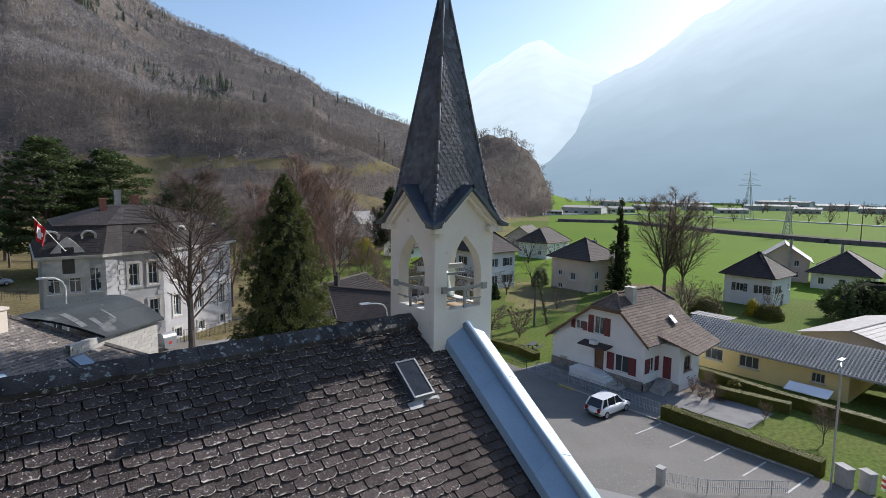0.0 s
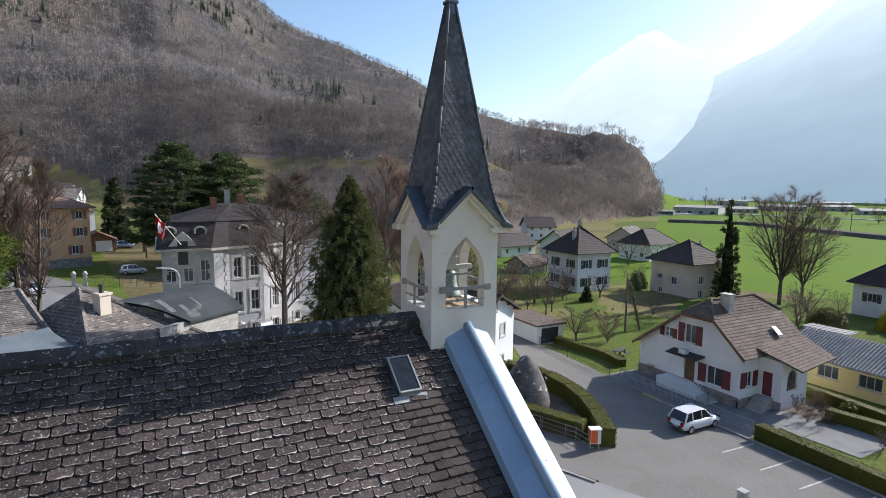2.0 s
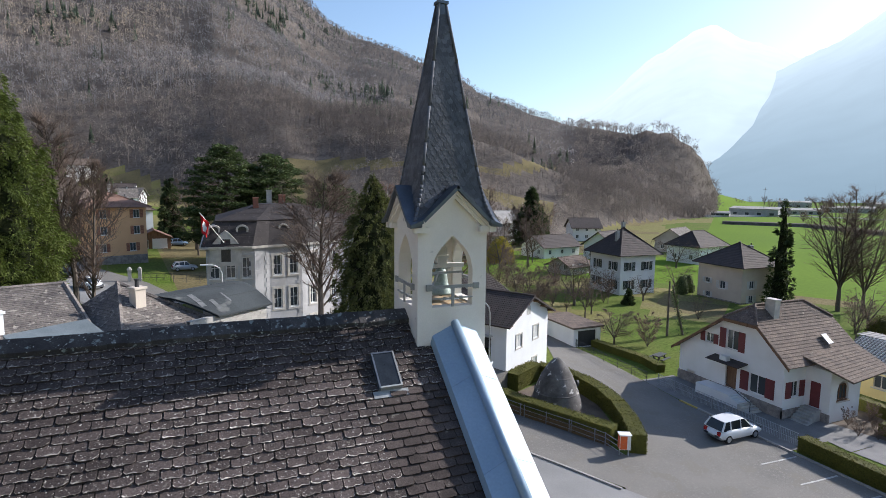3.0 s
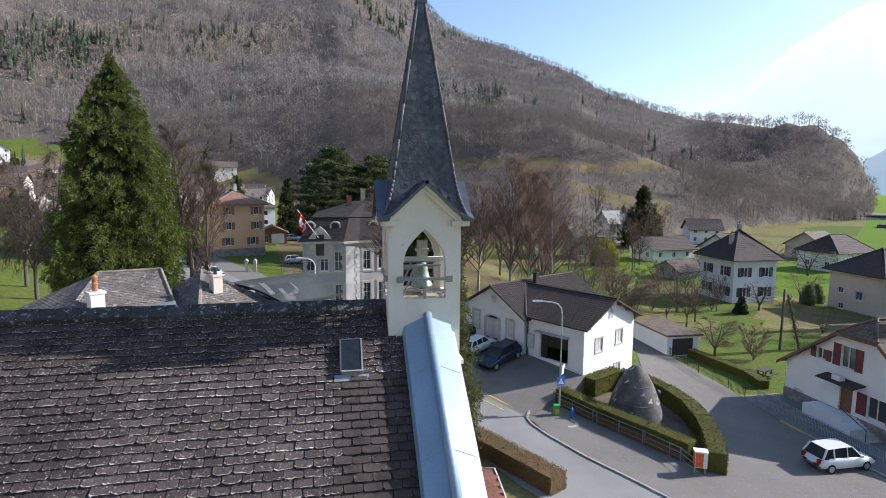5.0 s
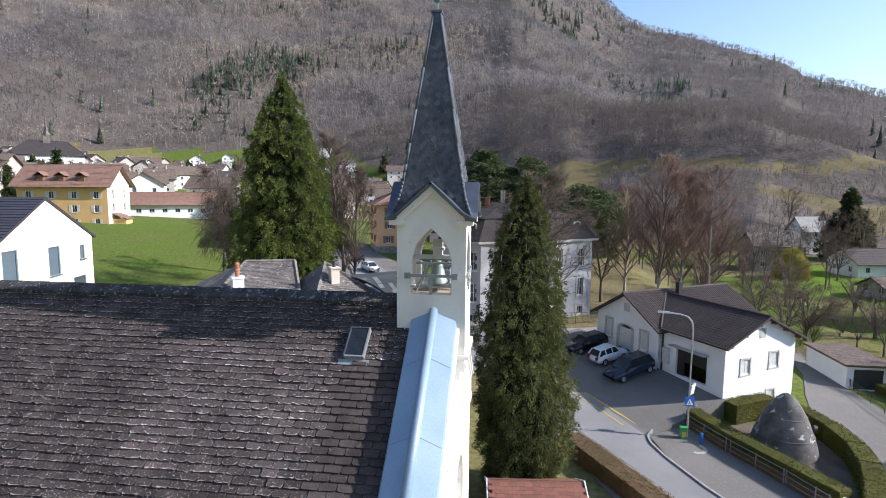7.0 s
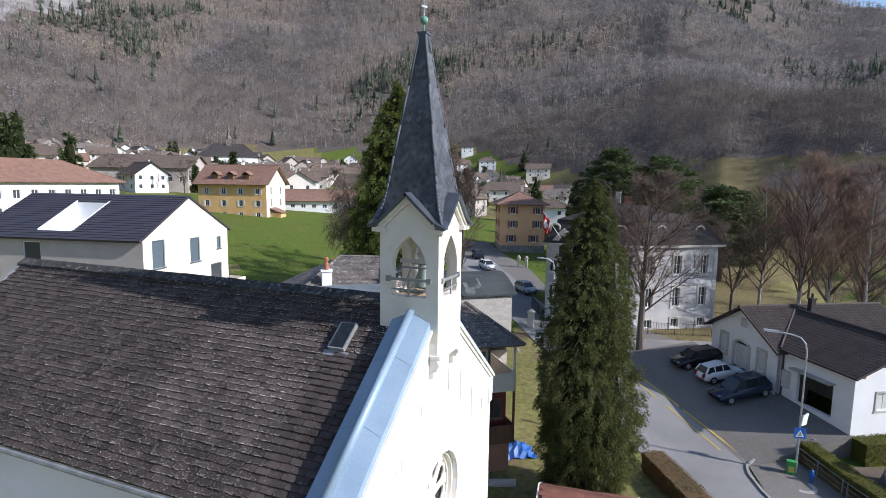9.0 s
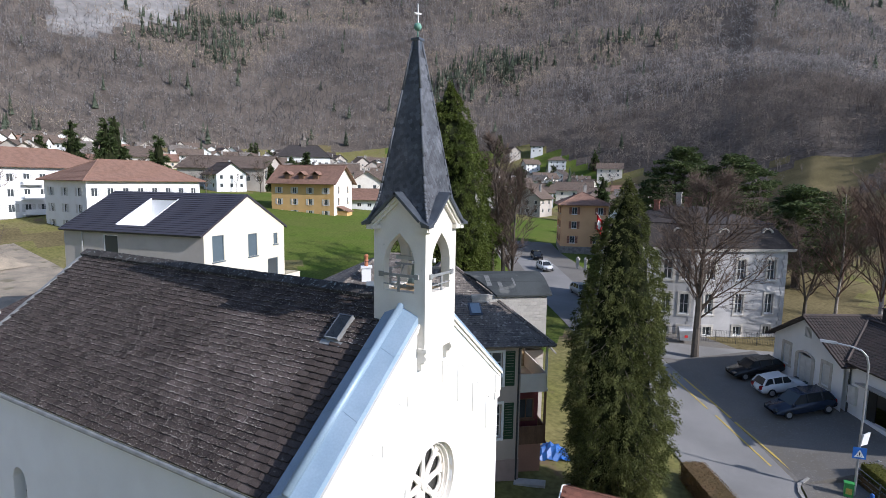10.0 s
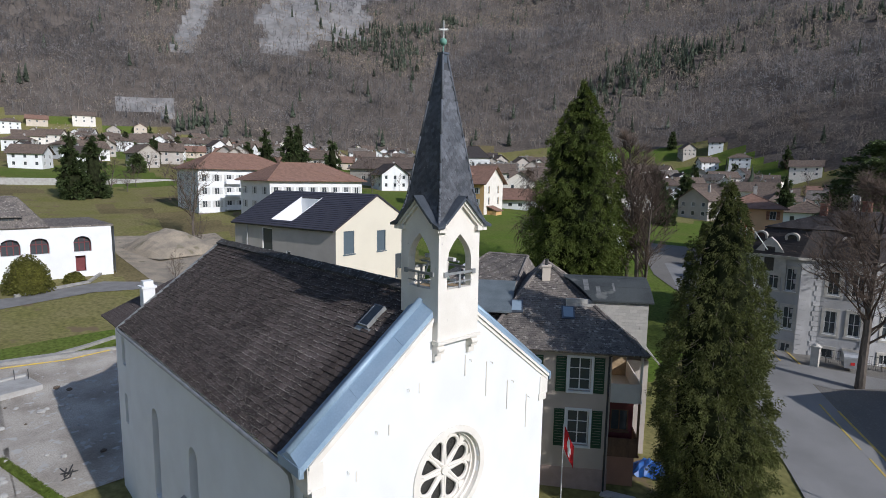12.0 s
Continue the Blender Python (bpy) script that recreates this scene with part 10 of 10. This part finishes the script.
pylon(68.6, 420, 36, "grey lattice power pylon in the valley fields")
pylon(72.4, 265, 20, "grey lattice power pylon in the fields")
for a, r, h in ((66.0, 300, 13), (78.0, 240, 17), (54.0, 460, 22), (76.5, 330, 16)):
    x, y = az_pt(a, r)
    m = M()
    m.tube((0, 0, -1), (0, 0, h), 0.2, 0.12, 6)
    m.tube((-1.4, 0, h - 1.5), (1.4, 0, h - 1.5), 0.08, 0.08, 4)
    solid("power_pole", m, WOOD, "dark wooden power pole in the fields", "pole", pose(x, y, -1, 0, 0, -a), group="power poles")
for k in range(70):
    a, r = rg.uniform(50, 82), rg.uniform(380, 1000)
    x, y = az_pt(a, r)
    bare_tree(rg.choice(("round", "low", "big")), "bare tree on the valley floor", x, y, rg.uniform(8, 15), rg.uniform(0, 360), z=-2, group="valley trees")
# leaning ivy-clad post and pole in the orchard
for x, y, h, lx in ((47.2, 39.0, 7.0, 0.0), (49.5, 38.6, 6.5, 2.2)):
    m = M()
    m.tube((0, 0, -0.3), (-lx, 0, h), 0.16, 0.1, 8)
    o = thing("dead_trunk", "bare ivy-clad trunk standing on the lawn", "trunk", pose(x, y, 0))
    part("stem", m, BARK, o)
    if lx:
        lv = M()
        rr = random.Random(3)
        P = [(-lx * t + rr.gauss(0, 0.2), rr.gauss(0, 0.2), h * t) for t in [rr.random() for _ in range(500)]]
        leaf_cloud(lv, P, [(rr.uniform(-1, 1), rr.uniform(-1, 1), 0.3) for _ in P], 0.12, 0.6, rr)
        part("ivy", lv, CEDAR, o)
# flag of small details on the lawn
m = M()
for x in (-2.0, 0.4, 2.1):
    m.tube((x, 0, 0), (x, 0, 1.3), 0.04, 0.04, 6)
m.box(-2.0, 2.1, -0.02, 0.02, 0.5, 0.56)
solid("trellis", m, OLDZINC, "low trellis frame on the lawn", "trellis", pose(-24.5, 27.0, plain(-24, 27), 0, 0, 20))


# ---- pieces: chapel roof tiles and spire slates ----
TW, TE = 0.355, 0.18
L = math.hypot(1, RS)
ang = math.atan(RS)
rg = random.Random(12)


def roof_tile_mesh(crisp):
    """A flat tile with clipped corners: edges crumbled and crusted with lichen, or crisp on the newer strip by the gable."""
    hw, tl = TW / 2 - (0.006 if crisp else rg.uniform(0.005, 0.014)), 0.30
    th, cut = rg.uniform(0.026, 0.044), rg.uniform(0.024, 0.044)
    rough = 0.004 if crisp else 0.015
    inner = [-hw + cut + (2 * hw - 2 * cut) * q / 5 for q in range(6)]
    front = [(-hw, cut * rg.uniform(0.8, 1.1))] + [(x, rg.uniform(-rough, rough)) for x in inner] + [(hw, cut * rg.uniform(0.8, 1.2))]
    back = [(x * 0.985, y + (0.004 if crisp else rg.choice((0.004, 0.010, 0.018, 0.030)))) for x, y in front]
    n = len(front)
    t = M()
    t.v += [(x, y, th) for x, y in front] + [(x, y, th * 0.99) for x, y in back] + [(x, y, -0.012) for x, y in front] + [(hw, tl, 0.004), (-hw, tl, 0.004)]
    for q in range(n - 1):
        t.f += [(q, q + 1, n + q + 1, n + q), (q + 1, q, 2 * n + q, 2 * n + q + 1)]
        t.m += [1, 0]
    t.f += [(*range(n, 2 * n), 3 * n, 3 * n + 1), (n - 1, 2 * n - 1 + n, 3 * n, 2 * n - 1), (2 * n, 0, n, 3 * n + 1)]
    t.m += [0, 0, 0]
    return t, t.mesh("roof_tile", [NEWSLATE, NEWSLATE] if crisp else [SLATE, LICHEN])


TILES = [roof_tile_mesh(False) for k in range(10)]
CRISP = [roof_tile_mesh(True) for k in range(3)]
rest, fresh = M(), M()
rg = random.Random(4)
rows = int(EY * L / TE)
count = 0
for j in range(rows):
    d = EY * L + 0.03 - j * TE
    x = BACK - 0.2 + (TW / 2 if j % 2 else 0) + TW / 2
    while x < -0.25:
        if not (x0 - 0.1 < x < x1 + 0.1 and d0 + 0.0 < d < d1 + 0.12) and not (x > -0.95 and d < 1.0):
            p = on_roof(x, d, 0.014 + rg.uniform(0, 0.014))
            newer = x > -1.92 and d > 2.1
            tile, tile_me = rg.choice(CRISP if newer else TILES)
            mx = Matrix.Translation(p) @ Matrix.Rotation(ang, 4, "X") @ Matrix.Rotation(-0.07 + rg.uniform(-0.03, 0.02), 4, "X") @ Matrix.Rotation(rg.uniform(-0.035, 0.035), 4, "Z") @ Matrix.Rotation(rg.uniform(-0.03, 0.03), 4, "Y")
            if x > -6.2 and 0.9 < d < 4.9 and count < 300:
                o = part("roof_tile", tile_me, None, roof)
                o.matrix_basis = mx
                count += 1
            else:
                (fresh if newer else rest).join(tile, mx)
        x += TW
tagged(part("newer_tiles", fresh, [NEWSLATE, NEWSLATE], roof, "smoother dark tiles beside the gable"), kind="stuff")
tagged(part("roof_tiles_rest", rest, [SLATE, LICHEN], roof), kind="stuff")
# spire slates: round-ended, in courses on each face
sl = M()
pts = [(-0.068, 0.16)] + [(0.068 * math.cos(t), 0.06 - 0.06 * math.sin(t)) for t in [math.pi - math.pi * k / 5 for k in range(6)]] + [(0.068, 0.16)]
n = len(pts)
sl.v += [(x, y, 0.009) for x, y in pts] + [(x, y, 0) for x, y in pts]
sl.f += [tuple(range(n))] + [(k, n + k, n + (k + 1) % n, (k + 1) % n) for k in range(n)]
sl.m += [0] * (n + 1)
sl_me = sl.mesh("slate", [SPIRE])
rest = M()
count = 0
for face in range(4):
    F = Matrix.Rotation(face * math.pi / 2, 4, "Z")
    z = 17.8
    j = 0
    while z < TIP - 0.6:
        hwid, h2 = spire_half(z), spire_half(z + 0.1)
        lean = math.atan2(hwid - h2, 0.1)
        k = int(2 * hwid / 0.14)
        for i in range(k + 1):
            x = -hwid + 0.07 + i * 0.14 + (0.07 if j % 2 else 0)
            if x > hwid - 0.06 or abs(x) < gablet_half(z) - 0.05:
                continue
            mx = F @ Matrix.Translation((x, -hwid - 0.004, z)) @ Matrix.Rotation(math.pi / 2 - lean, 4, "X") @ Matrix.Rotation(-0.03 + rg.uniform(-0.015, 0.01), 4, "X") @ Matrix.Rotation(rg.uniform(-0.04, 0.04), 4, "Z")
            if face in (0, 1) and z < 20.0 and count < 290:
                o = part("slate", sl_me, None, spire)
                o.matrix_basis = mx
                count += 1
            else:
                rest.join(sl, mx)
        z += 0.095
        j += 1
tagged(part("slates_rest", rest, SPIRE, spire), kind="stuff")
